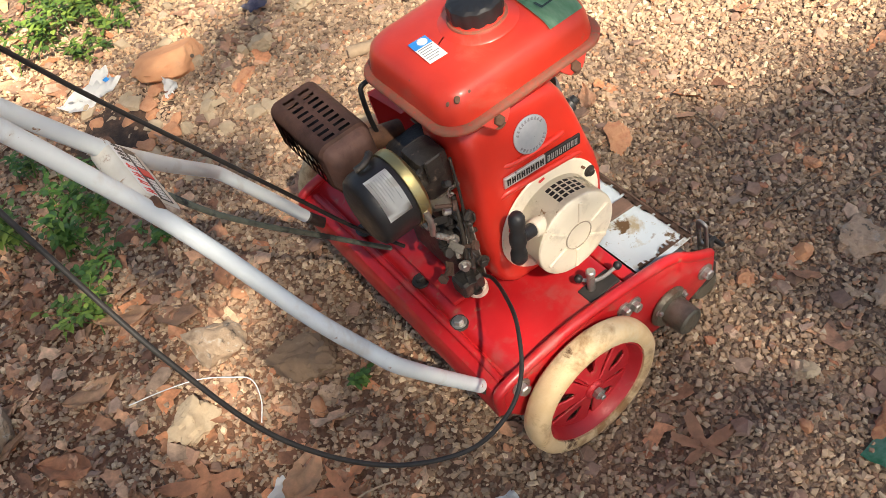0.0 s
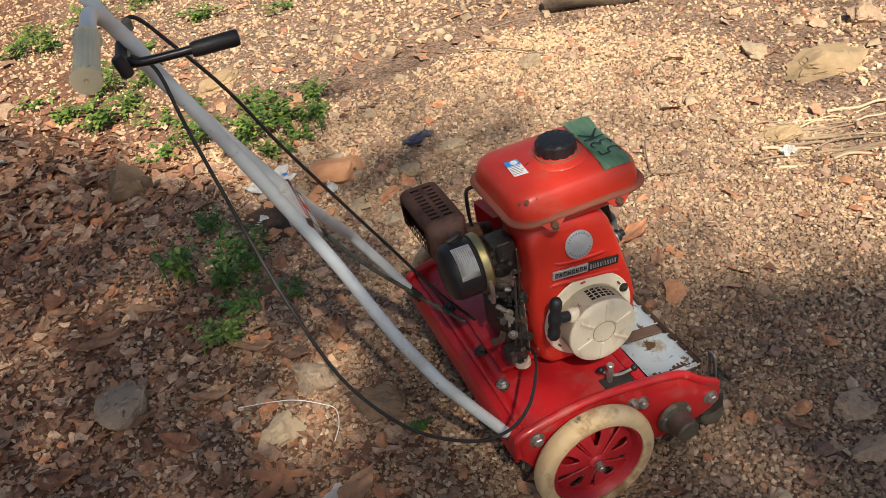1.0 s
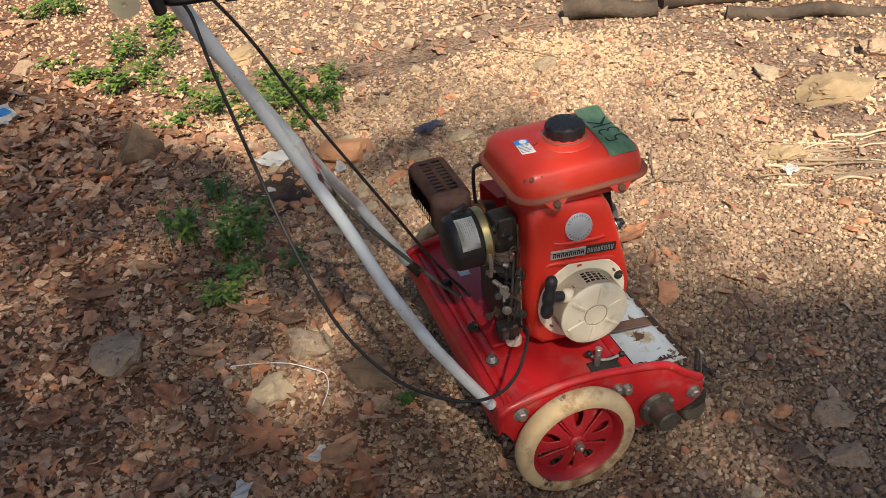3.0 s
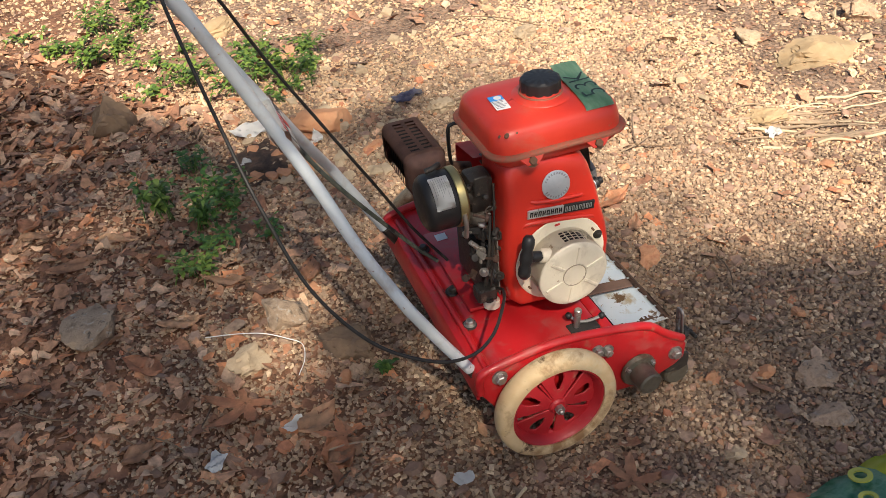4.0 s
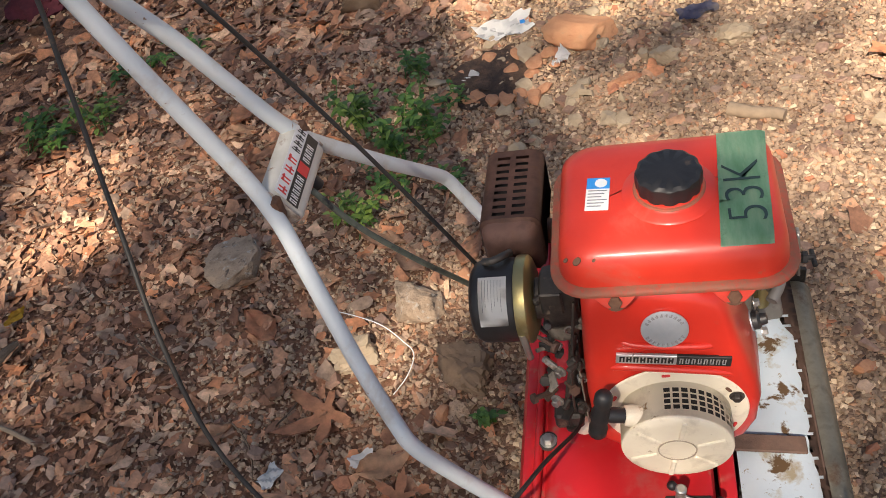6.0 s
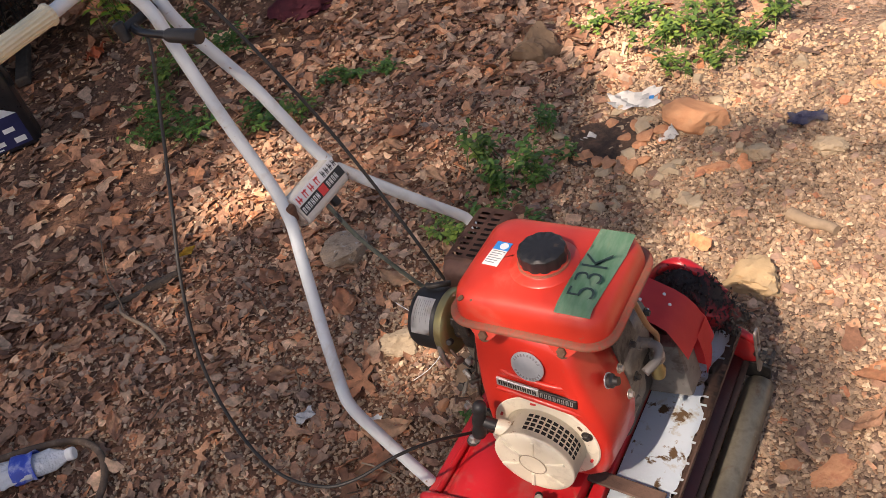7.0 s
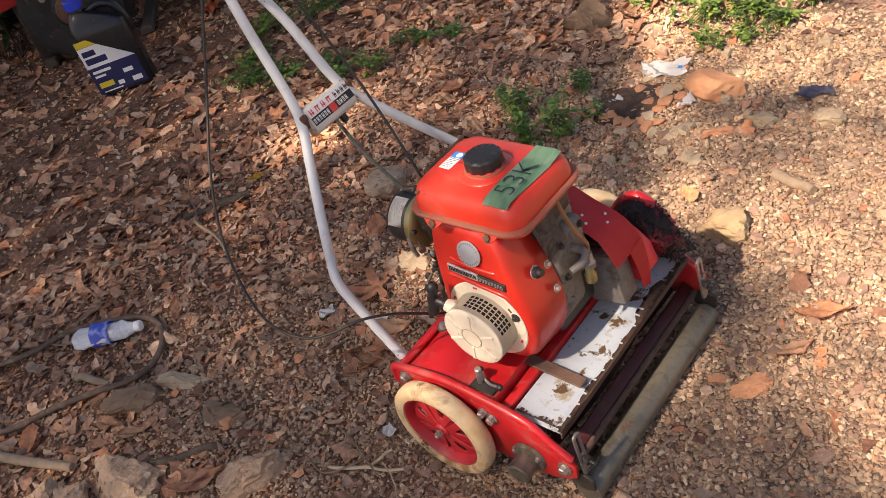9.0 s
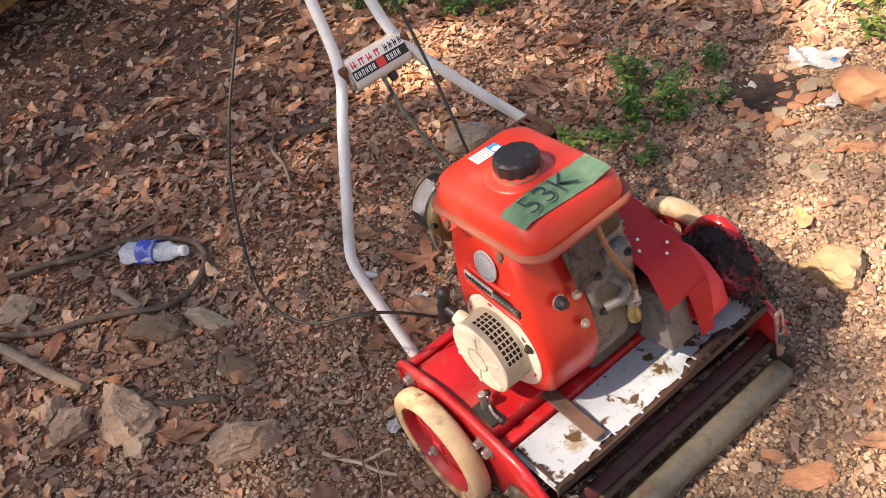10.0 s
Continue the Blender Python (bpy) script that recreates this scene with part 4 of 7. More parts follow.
# grey sheet cowl bent over the cylinder
bm = lattice(bmesh.new(), lambda u, v: Vector((0.166 + 0.018 * math.sin(1.4 * v), u + 0.012 * v, 0.525 - 0.088 * v + 0.10 * (u + 0.05) * v)), (-0.092, -0.086, -0.06, -0.036, -0.030), (0, 0.08, 0.35, 0.7, 0.95, 1), lambda i, j: False, 0.002)
part("cylinder_cowl", bm, "alu", block, "dusty grey sheet cowl", angle=40)
rng = np.random.default_rng(23)
for k in range(6):
    p = Vector((rng.uniform(0.166, 0.178), rng.uniform(-0.085, 0.0), rng.uniform(0.275, 0.385)))
    lump = lathe(bmesh.new(), [(0, 0), (0.011, 0), (0.012, 0.008), (0.009, 0.016), (0.004, 0.018), (0, 0.018)], p - Vector((0.012, 0, 0)), (1, rng.uniform(-0.5, 0.5), rng.uniform(-0.4, 0.5)), 12)
    part("casting_boss", lump, "alu", block, angle=40)
part("crankcase_front", box(bmesh.new(), (0.12, -0.092, 0.255), (0.174, 0.025, 0.392), 0.020, 3), "alu", block)
bm = rod(bmesh.new(), (0.178, -0.012, 0.41), (0.204, -0.008, 0.412), 0.0085, 12)
lathe(bm, [(0, 0), (0.011, 0), (0.011, 0.006), (0, 0.006)], (0.182, -0.012, 0.41), X, 6)
plug = part("spark_plug", bm, "alu", block)
part("plug_cap", tube(bmesh.new(), [(0.200, -0.010, 0.412), (0.214, -0.014, 0.410), (0.216, -0.030, 0.400), (0.204, -0.052, 0.392)], 0.0075, 12, 6), "guard_steel", plug, angle=70)
part("fuel_tap", lathe(bmesh.new(), [(0, 0), (0.012, 0), (0.013, 0.012), (0.009, 0.018), (0.009, 0.034), (0, 0.034)], (0.200, 0.010, 0.352), Z, 16), "steel", block)
part("tap_lever", rod(bmesh.new(), (0.200, 0.010, 0.366), (0.210, -0.032, 0.385), 0.006, 10), "alu", block)
part("tap_bowl", lathe(bmesh.new(), [(0, 0), (0.011, 0.002), (0.0125, 0.018), (0.009, 0.024), (0.008, 0.040), (0, 0.040)], (0.200, 0.006, 0.316), Z, 14), "brass", block, "amber brass fuel bowl")
part("fuel_pipe", tube(bmesh.new(), [(0.188, -0.030, 0.545), (0.197, -0.031, 0.515), (0.203, -0.016, 0.460), (0.206, 0.006, 0.415), (0.201, 0.010, 0.386)], 0.0045, 10, 6), "fuel_hose", mower, "tan rubber fuel pipe", angle=70)
part("tank_bracket", box(bmesh.new(), (0.03, -0.075, 0.47), (0.165, 0.04, 0.532), 0.008, 2), "greasy", mower)


def add_shroud():
    """The red fan housing: a rounded shell that leans back above the badge."""
    line = [(-0.010, 0.540), (0.010, 0.548), (0.060, 0.543), (0.110, 0.535), (0.132, 0.524), (0.143, 0.503), (0.153, 0.465), (0.164, 0.42), (0.176, 0.375), (0.182, 0.335), (0.178, 0.290), (0.165, 0.258), (0.140, 0.240),
            (0.100, 0.233), (0.045, 0.233), (0.0, 0.238), (-0.018, 0.256), (-0.026, 0.300), (-0.027, 0.35), (-0.024, 0.42), (-0.020, 0.48), (-0.018, 0.522)]
    cx, cz = 0.075, 0.39

    def ring(y, grow):
        out = []
        for x, z in line:
            d = Vector((x - cx, z - cz))
            d *= 1 + grow / max(0.04, d.length)
            zz = cz + d.y
            out.append((cx + d.x, y + max(0.0, zz - 0.45) * 0.20 * (1 if y < -0.1 else 0.3), zz))
        return out

    rings = [ring(-0.166, -0.030), ring(-0.166, -0.016), ring(-0.164, -0.009), ring(-0.158, -0.003), ring(-0.149, 0.0), ring(-0.11, 0.003), ring(-0.072, 0.005), ring(-0.060, 0.002), ring(-0.060, -0.03)]
    sh = part("fan_housing", loft(bmesh.new(), rings), "shroud", mower, "glossy red fan housing", angle=50)
    # pressed ledge over the recoil starter
    part("ledge", tube(bmesh.new(), [(0.004, -0.160, 0.418), (0.03, -0.1655, 0.424), (0.12, -0.1655, 0.410), (0.154, -0.160, 0.396)], 0.0048, 8, 8), "shroud", sh, angle=70)
    part("ledge", tube(bmesh.new(), [(0.012, -0.153, 0.470), (0.04, -0.1625, 0.462), (0.11, -0.1625, 0.455), (0.136, -0.154, 0.452)], 0.0042, 8, 8), "shroud", sh, angle=70)
    # round badge
    n = Vector((0, -1, 0.20)).normalized()
    at = Vector((0.073, -0.1602, 0.487))
    bd = part("badge", lathe(bmesh.new(), [(0, 0), (0.0265, 0), (0.0265, 0.0015), (0.025, 0.0022), (0, 0.0022)], at, n, 40), "badge", sh, "round brushed-metal badge")
    mb = frame3(at + n * 0.0024, X, (0, 0.2, 1))
    bm = bmesh.new()
    for k in range(26):
        a = 2 * math.pi * k / 26
        if abs(math.sin(a)) > 0.25:
            bars(bm, mb @ Matrix.Rotation(a, 4, "Z") @ Matrix.Translation((0.0218, 0, 0)), [(-0.0021, -0.0015, 0.0021, 0.0003), (-0.0021, 0.0008, 0.0006, 0.0014)])
    tagged(part("lettering", bm, "ink", bd, smooth=False), kind="stuff")
    # name plate: silver half and black half with plain bars
    mp = frame3((0.080, -0.1668, 0.4375), (0.98, 0, -0.115), (0.115, 0.0, 0.98))
    pl = part("name_plate", box(bmesh.new(), (-0.065, -0.0085, -0.002), (0.004, 0.0085, 0.002), 0.0006, 1, mp), "silver", sh, "silver and black name plate")
    part("black_field", box(bmesh.new(), (0.0042, -0.0085, -0.002), (0.065, 0.0085, 0.002), 0.0006, 1, mp), "black_ink", pl)
    up = mp @ Matrix.Translation((0, 0, 0.0021))
    bm = bmesh.new()
    for k in range(8):
        x = -0.061 + 0.0079 * k
        bars(bm, up, [(x, -0.005, x + 0.0023, 0.005), (x + 0.0039, -0.005, x + 0.006, 0.005), (x, -0.0011 if k % 2 else 0.0030, x + 0.006, 0.0011 if k % 2 else 0.005)])
    tagged(part("lettering", bm, "black_ink", pl, smooth=False), kind="stuff")
    bm = bmesh.new()
    for k in range(8):
        x = 0.007 + 0.0068 * k
        bars(bm, up, [(x, -0.005, x + 0.0014, 0.005), (x + 0.003, -0.005, x + 0.0044, 0.005), (x, -0.005 if k % 2 else 0.0036, x + 0.0044, -0.0036 if k % 2 else 0.005)])
    tagged(part("lettering", bm, "silver", pl, smooth=False), kind="stuff")
    # grey maker's plate on the narrow side
    ms = frame3((-0.0335, -0.112, 0.335), (0, -1, 0), Z)
    pl = part("side_label", box(bmesh.new(), (-0.032, -0.068, -0.001), (0.032, 0.062, 0.0012), 0.0004, 1, ms), "alu", sh, "grey metal data plate")
    bm = bmesh.new()
    for k in range(9):
        bars(bm, ms @ Matrix.Translation((0, 0, 0.0013)), [(-0.027, 0.05 - 0.0125 * k, 0.020 - 0.006 * (k % 3), 0.053 - 0.0125 * k)])
    tagged(part("lettering", bm, "ink", pl, smooth=False), kind="stuff")
    # stop switch and screws on the wide side
    bm = lathe(bmesh.new(), [(0, 0), (0.0125, 0), (0.0125, 0.0015), (0, 0.0015)], (0.172, -0.112, 0.432), (0.96, 0, 0.25), 20)
    sw = part("switch_plate", bm, "badge", sh)
    part("switch_button", lathe(bmesh.new(), [(0, 0), (0.0112, 0.001), (0.0112, 0.007), (0.0075, 0.010), (0.0065, 0.017), (0, 0.018)], (0.173, -0.112, 0.432), (0.96, 0, 0.25), 16), "black", sw, "black stop button")
    for p in ((0.178, -0.082, 0.428), (0.189, -0.085, 0.375)):
        hexbolt("bolt", p, (0.97, 0, 0.2), sh, 0.0055, 0.006)


add_shroud()


M["groove_dirt"] = surface("dirt_in_groove", [(0.50, 0.42, 0.32), (0.14, 0.10, 0.07)], 0.85, scale=30, bump=0.2)


def add_recoil():
    c = Vector((0.078, -0.166, 0.332))
    out = Vector((0, -1, 0))
    fl = lathe(bmesh.new(), [(0, 0), (0.0875, 0), (0.0885, 0.0015), (0.087, 0.0035), (0.070, 0.0045), (0, 0.0045)], c, out, 56)
    rec = part("recoil_starter", fl, "cream", mower, "cream painted recoil starter cover")
    R, D0, D1 = 0.0665, 0.004, 0.052

    def cyl(a, d):
        return Vector((c.x + R * math.cos(a), c.y - d, c.z + R * math.sin(a)))

    sectors = ((radians(12), radians(100)), (radians(182), radians(232)))
    prev = radians(-128)
    wall, mesh_bm = bmesh.new(), bmesh.new()
    for a0, a1 in sectors:
        lattice(wall, cyl, [prev + (a0 - prev) * i / 20 for i in range(21)], [D0, D1], lambda i, j: False, 0.002)
        cols = max(7, int((a1 - a0) / radians(8.5)))
        us, n = [], cols * 2 + 1
        for i in range(cols):
            us += [a0 + (a1 - a0) * i / cols, a0 + (a1 - a0) * (i + 0.28) / cols]
        us.append(a1)
        vs = []
        for j in range(5):
            vs += [D0 + 0.007 + j * 0.0078, D0 + 0.007 + j * 0.0078 + 0.0022]
        vs = [D0, *vs, D1]
        lattice(mesh_bm, cyl, us, vs, lambda i, j: i % 2 == 1 and j % 2 == 0 and 0 < j < 10, 0.0018)
        prev = a1
    part("drum_wall", wall, "cream", rec, angle=40)
    part("grille", mesh_bm, "cream", rec, "cream air grille with dark gaps", angle=30)
    part("fan_core", lathe(bmesh.new(), [(0, 0.004), (0.058, 0.004), (0.058, 0.048), (0, 0.048)], c, out, 40), "soot", rec)
    face = lathe(bmesh.new(), [(0.0665, 0.0515), (0.0655, 0.0545), (0.062, 0.0565), (0.052, 0.0575), (0.024, 0.0580), (0.0225, 0.0565), (0.0212, 0.0580), (0, 0.0585)], c, out, 56)
    part("drum_face", face, "cream", rec, "cream starter cover face with raised ribs", angle=25)
    for k in range(6):
        a = math.pi / 3 * k + 0.35
        mm = Matrix.Translation(c + out * 0.0568) @ Matrix.Rotation(-a, 4, "Y")
        part("rib", box(bmesh.new(), (0.025, -0.0034, -0.0030), (0.059, 0.001, 0.0030), 0.0010, 1, mm), "cream", rec)
    part("hub_groove", lathe(bmesh.new(), [(0.0212, 0.0582), (0.0228, 0.0582), (0.0226, 0.0590), (0.0214, 0.0590), (0.0212, 0.0582)], c, out, 40), "groove_dirt", rec)
    for k in range(6):
        a = math.pi / 3 * k + 0.62
        p = c + Vector((0.078 * math.cos(a), -0.004, 0.078 * math.sin(a)))
        bm = slab(bmesh.new(), round_rect(0.010, 0.004, 0.0019, 3), 0.0012, Matrix.Translation(p) @ Matrix.Rotation(-a + 1.57, 4, "Y") @ Matrix.Rotation(radians(90), 4, "X"))
        part("slot", bm, "sign_red" if k % 3 else "rust", rec, smooth=False)
    hexbolt("cover_screw", c + Vector((0.073, -0.004, 0.031)), out, rec, 0.006, 0.006, "greasy")
    # rope outlet and T-shaped pull handle
    a = c + Vector((-0.048, -0.038, 0.046))
    w = Vector((-0.86, -0.12, 0.30)).normalized()
    part("rope_outlet", lathe(bmesh.new(), [(0, -0.016), (0.013, -0.016), (0.0135, 0.004), (0.0115, 0.012), (0, 0.012)], a, w, 20), "cream", rec)
    pull = part("pull_handle", lathe(bmesh.new(), [(0, 0.010), (0.0095, 0.010), (0.010, 0.026), (0.0085, 0.036), (0, 0.040)], a, w, 16), "black", mower, "black plastic pull-start handle")
    g = a + w * 0.040
    ax = Vector((0.20, 0.10, 0.97)).normalized()
    bm = lathe(bmesh.new(), [(0, -0.042), (0.007, -0.041), (0.0112, -0.035), (0.0115, -0.024), (0.0092, -0.016), (0.0118, -0.006), (0.0118, 0.004), (0.0090, 0.013), (0.0112, 0.023), (0.0108, 0.034), (0.007, 0.040), (0, 0.041)], g, ax, 16)
    part("grip", bm, "black", pull, angle=70)


add_recoil()


def add_tank():
    cx, cy = 0.085, -0.0645
    W, D = 0.252, 0.207

    def ring(z, dx, dy, r):
        return [(x, y, z) for x, y in round_rect(W + 2 * dx, D + 2 * dy, r, 7, cx, cy)]

    upper = [ring(0.566, -0.005, -0.005, 0.036), ring(0.576, -0.0055, -0.0055, 0.036), ring(0.590, -0.007, -0.008, 0.036), ring(0.602, -0.010, -0.0115, 0.036), ring(0.609, -0.016, -0.0185, 0.035), ring(0.6135, -0.025, -0.030, 0.034),
             ring(0.6165, -0.045, -0.054, 0.030), ring(0.6185, -0.085, -0.085, 0.020)]
    tank = part("fuel_tank", loft(bmesh.new(), upper), "tank", mower, "glossy orange-red steel fuel tank with worn paint", angle=50)
    fl = [ring(0.5690, -0.003, -0.003, 0.038), ring(0.5682, 0.0035, 0.0035, 0.042), ring(0.5660, 0.0050, 0.0050, 0.043), ring(0.5625, 0.0046, 0.0046, 0.043), ring(0.5615, 0.0, 0.0, 0.040)]
    part("flange", loft(bmesh.new(), fl), "rust_flange", tank, "dusty worn seam flange", angle=60)
    low = [ring(0.564, -0.004, -0.004, 0.036), ring(0.550, -0.007, -0.007, 0.036), ring(0.538, -0.016, -0.016, 0.034), ring(0.531, -0.034, -0.034, 0.03), ring(0.529, -0.06, -0.06, 0.02)]
    part("lower_shell", loft(bmesh.new(), low), "tank", tank, angle=50)
    for x in (0.024, 0.146):
        ear = [(-0.026, 0.006), (-0.018, -0.004), (-0.010, -0.012), (0.010, -0.012), (0.018, -0.004), (0.026, 0.006)]
        part("lug", slab(bmesh.new(), ear, 0.003, frame3((x, -0.170, 0.560), X, (0, 0.45, 0.9)), 0.0008, 1), "tank", tank)
        hexbolt("tank_bolt", (x, -0.1725, 0.5555), (0, -0.9, 0.45), tank, 0.0075, 0.006, "rust")
    neck = lathe(bmesh.new(), [(0.052, 0.0), (0.050, 0.0022), (0.040, 0.0035), (0.035, 0.008), (0.034, 0.012), (0.030, 0.012)], (0.088, -0.072, 0.6165), Z, 40)
    part("filler_neck", neck, "tank", tank, "red filler neck", angle=60)
    cap = lathe(bmesh.new(), [(0, 0.0), (0.032, 0.0), (0.0345, 0.003), (0.0350, 0.016), (0.0340, 0.0215), (0.030, 0.0245), (0.012, 0.0252), (0, 0.0252)], (0.088, -0.072, 0.6245), Z, 72, wave=lambda t: 1 + 0.022 * math.cos(2 * math.pi * 12 * t))
    part("tank_cap", cap, "black", tank, "black ribbed plastic filler cap", angle=35)
    part("dust_ring", lathe(bmesh.new(), [(0.033, 0.0), (0.0385, 0.0), (0.0375, 0.0022), (0.033, 0.0024), (0.033, 0.0)], (0.088, -0.072, 0.6225), Z, 48), "rust_flange", tank, "tan dust round the filler neck")
    for x, y, z, q in ((-0.012, -0.1545, 0.6035, 0.0045), (-0.024, -0.1520, 0.6035, 0.0025), (0.006, -0.1545, 0.6035, 0.0022)):
        part("paint_chip", lathe(bmesh.new(), [(0, -0.001), (q, -0.001), (q * 0.9, 0.0006), (0, 0.0009)], (x, y, z), (0, -0.6, 0.8), 11, wave=lambda t: 1 + 0.2 * math.sin(6.283 * 2 * t)), "rust", tank)
    # warning sticker
    ms = frame3((0.0115, -0.070, 0.6180), (1, -0.06, 0), (0.06, 1, 0.0))
    st = part("sticker", box(bmesh.new(), (-0.0128, -0.0255, 0), (0.0128, 0.008, 0.0007), 0.0002, 1, ms), "paper", tank, "white and blue warning sticker")
    part("blue_field", box(bmesh.new(), (-0.0128, 0.0082, 0), (0.0128, 0.0255, 0.0007), 0.0002, 1, ms), "blue", st)
    part("white_disc", lathe(bmesh.new(), [(0, 0), (0.0068, 0), (0.0068, 0.0004), (0, 0.0004)], ms @ Vector((0.003, 0.0165, 0.0008)), Z, 24), "paper", st)
    bm = bmesh.new()
    for k in range(6):
        bars(bm, ms @ Matrix.Translation((0, 0, 0.0008)), [(-0.0105, 0.004 - 0.0048 * k, 0.0105 - 0.003 * (k % 3), 0.0052 - 0.0048 * k)])
    tagged(part("lettering", bm, "ink", st, smooth=False), kind="stuff")

    # green tape over the top, its far end lifted
    def skin(d, inset):
        z = (0.566, 0.590, 0.602, 0.609, 0.6135, 0.6165, 0.6185)
        for i in range(6):
            if d < inset[i + 1]:
                return z[i] + (z[i + 1] - z[i]) * max(0.0, (d - inset[i]) / (inset[i + 1] - inset[i]))
        return z[-1]

    def on_top(u, v):
        y = -0.152 + 0.160 * v
        z = min(skin(W / 2 - abs(u + 0.06 * (y + 0.07) - cx), (0.005, 0.007, 0.010, 0.016, 0.025, 0.045, 0.085)), skin(D / 2 - abs(y - cy), (0.005, 0.008, 0.0115, 0.0185, 0.030, 0.054, 0.085)))
        if y > -0.026:
            z = max(z, 0.611) + 0.18 * (y + 0.026)
        return Vector((u + 0.06 * (y + 0.07), y, z + 0.0024))

    bm = bmesh.new()
    lattice(bm, on_top, [0.139 + 0.052 * i / 6 for i in range(7)], [i / 36 for i in range(37)], lambda i, j: False, 0.0006)
    tp = part("price_tape", bm, "tape", tank, "strip of green plastic tape with handwritten price", angle=60)
    mt = frame3((0.1655, -0.086, 0.6228), (0.08, 1, 0), (-1, 0.08, 0))
    part("handwriting", words("53K", 0.058, 0.0002, mt @ Matrix.Rotation(radians(5), 4, "Z"), -0.0011), "marker", tp, "dark marker text 53K", smooth=False)


M["rust_flange"] = surface("dusty_worn_flange", [(0.42, 0.07, 0.04), (0.34, 0.085, 0.05), (0.25, 0.10, 0.06), (0.46, 0.055, 0.03)], 0.7, scale=70, bump=0.2, bump_scale=200)
add_tank()


def add_air_cleaner():
    c = Vector((-0.150, -0.094, 0.474))
    ac = part("air_cleaner", lathe(bmesh.new(), [(0, -0.004), (0.040, -0.003), (0.048, 0.002), (0.0515, 0.010), (0.052, 0.050), (0.050, 0.053), (0, 0.053)], c, X, 48), "black", mower, "round black air cleaner with white label", angle=40)
    ring = lathe(bmesh.new(), [(0, 0.053), (0.0535, 0.053), (0.0545, 0.056), (0.0545, 0.066), (0.052, 0.069), (0.040, 0.074), (0, 0.074)], c, X, 48)
    part("clamp_ring", ring, "brass", ac, "brassy zinc clamp ring", angle=35)
    R = 0.0528

    def wrap(u, v):
        return Vector((c.x + 0.011 + 0.034 * u, c.y + R * math.cos(v), c.z + R * math.sin(v)))

    a0, a1 = radians(98), radians(166)
    lab = lattice(bmesh.new(), wrap, [0, 0.5, 1], [a0 + (a1 - a0) * i / 10 for i in range(11)], lambda i, j: False, 0.0004)
    lb = part("label", lab, "paper", ac, "white paper label with fine print", angle=60)
    bm = bmesh.new()
    for k in range(7):
        u = 0.14 + 0.11 * k
        lattice(bm, lambda s, v, u=u: wrap(u + 0.012 * s, v) + Vector((0, math.cos(v), math.sin(v))) * 0.0006, [0, 1], [a0 + (a1 - a0) * (0.07 + (0.62 - 0.1 * (k % 3)) * i / 6) for i in range(7)], lambda i, j: False, 0.0002)
    tagged(part("lettering", bm, "ink", lb, smooth=False), kind="stuff")
    part("clip", tube(bmesh.new(), [(-0.104, -0.060, 0.522), (-0.108, -0.072, 0.531), (-0.122, -0.080, 0.531), (-0.134, -0.078, 0.528)], 0.005, 8, 6), "greasy", ac, angle=70)
    part("clamp_tail", tube(bmesh.new(), [(-0.092, -0.146, 0.470), (-0.090, -0.148, 0.445), (-0.090, -0.142, 0.418)], 0.0045, 8, 6), "steel", ac, angle=70)
    # carburettor, linkage and small parts
    cb = part("carburettor", box(bmesh.new(), (-0.070, -0.120, 0.440), (-0.024, -0.070, 0.512), 0.010, 2), "greasy", mower, "greasy carburettor with linkages")
    part("intake", lathe(bmesh.new(), [(0, 0), (0.026, 0), (0.023, 0.03), (0.020, 0.055), (0, 0.055)], (-0.079, -0.094, 0.474), X, 24), "greasy", cb)
    part("float_bowl", lathe(bmesh.new(), [(0, 0), (0.016, 0), (0.021, 0.006), (0.022, 0.03), (0, 0.03)], (-0.050, -0.098, 0.412), Z, 24), "alu", cb)
    part("spring", tube(bmesh.new(), [(-0.04 + 0.005 * math.cos(1.3 * k), -0.128 + 0.0016 * k, 0.455 - 0.004 * k + 0.005 * math.sin(1.3 * k)) for k in range(18)], 0.0013, 5, 2), "steel", cb)
    part("choke_lever", box(bmesh.new(), (-0.066, -0.131, 0.485), (-0.040, -0.126, 0.522), 0.002, 1), "greasy", cb)
    part("governor_arm", tube(bmesh.new(), [(-0.035, -0.118, 0.43), (-0.045, -0.135, 0.38), (-0.055, -0.142, 0.33), (-0.060, -0.138, 0.29)], 0.0035, 8, 6), "greasy", cb)
    part("link_rod", tube(bmesh.new(), [(-0.028, -0.125, 0.50), (-0.036, -0.14, 0.44), (-0.046, -0.146, 0.36), (-0.05, -0.14, 0.27)], 0.002, 6, 6), "greasy", cb)
    part("governor_bracket", box(bmesh.new(), (-0.078, -0.150, 0.262), (-0.040, -0.118, 0.292), 0.004, 1), "greasy", mower)
    part("drain_boss", lathe(bmesh.new(), [(0, 0), (0.016, 0), (0.016, 0.012), (0.010, 0.02), (0.010, 0.034), (0, 0.034)], (-0.044, -0.125, 0.232), Z, 16), "cream", mower, "pale grimy oil filler boss")
    for k, p in enumerate(((-0.035, -0.150, 0.318), (-0.066, -0.154, 0.34), (-0.03, -0.14, 0.40), (-0.06, -0.13, 0.37))):
        hexbolt("bolt", p, (-0.4, -0.9, 0.1), mower, 0.006, 0.008, "steel" if k % 2 else "greasy")
    rng = np.random.default_rng(17)
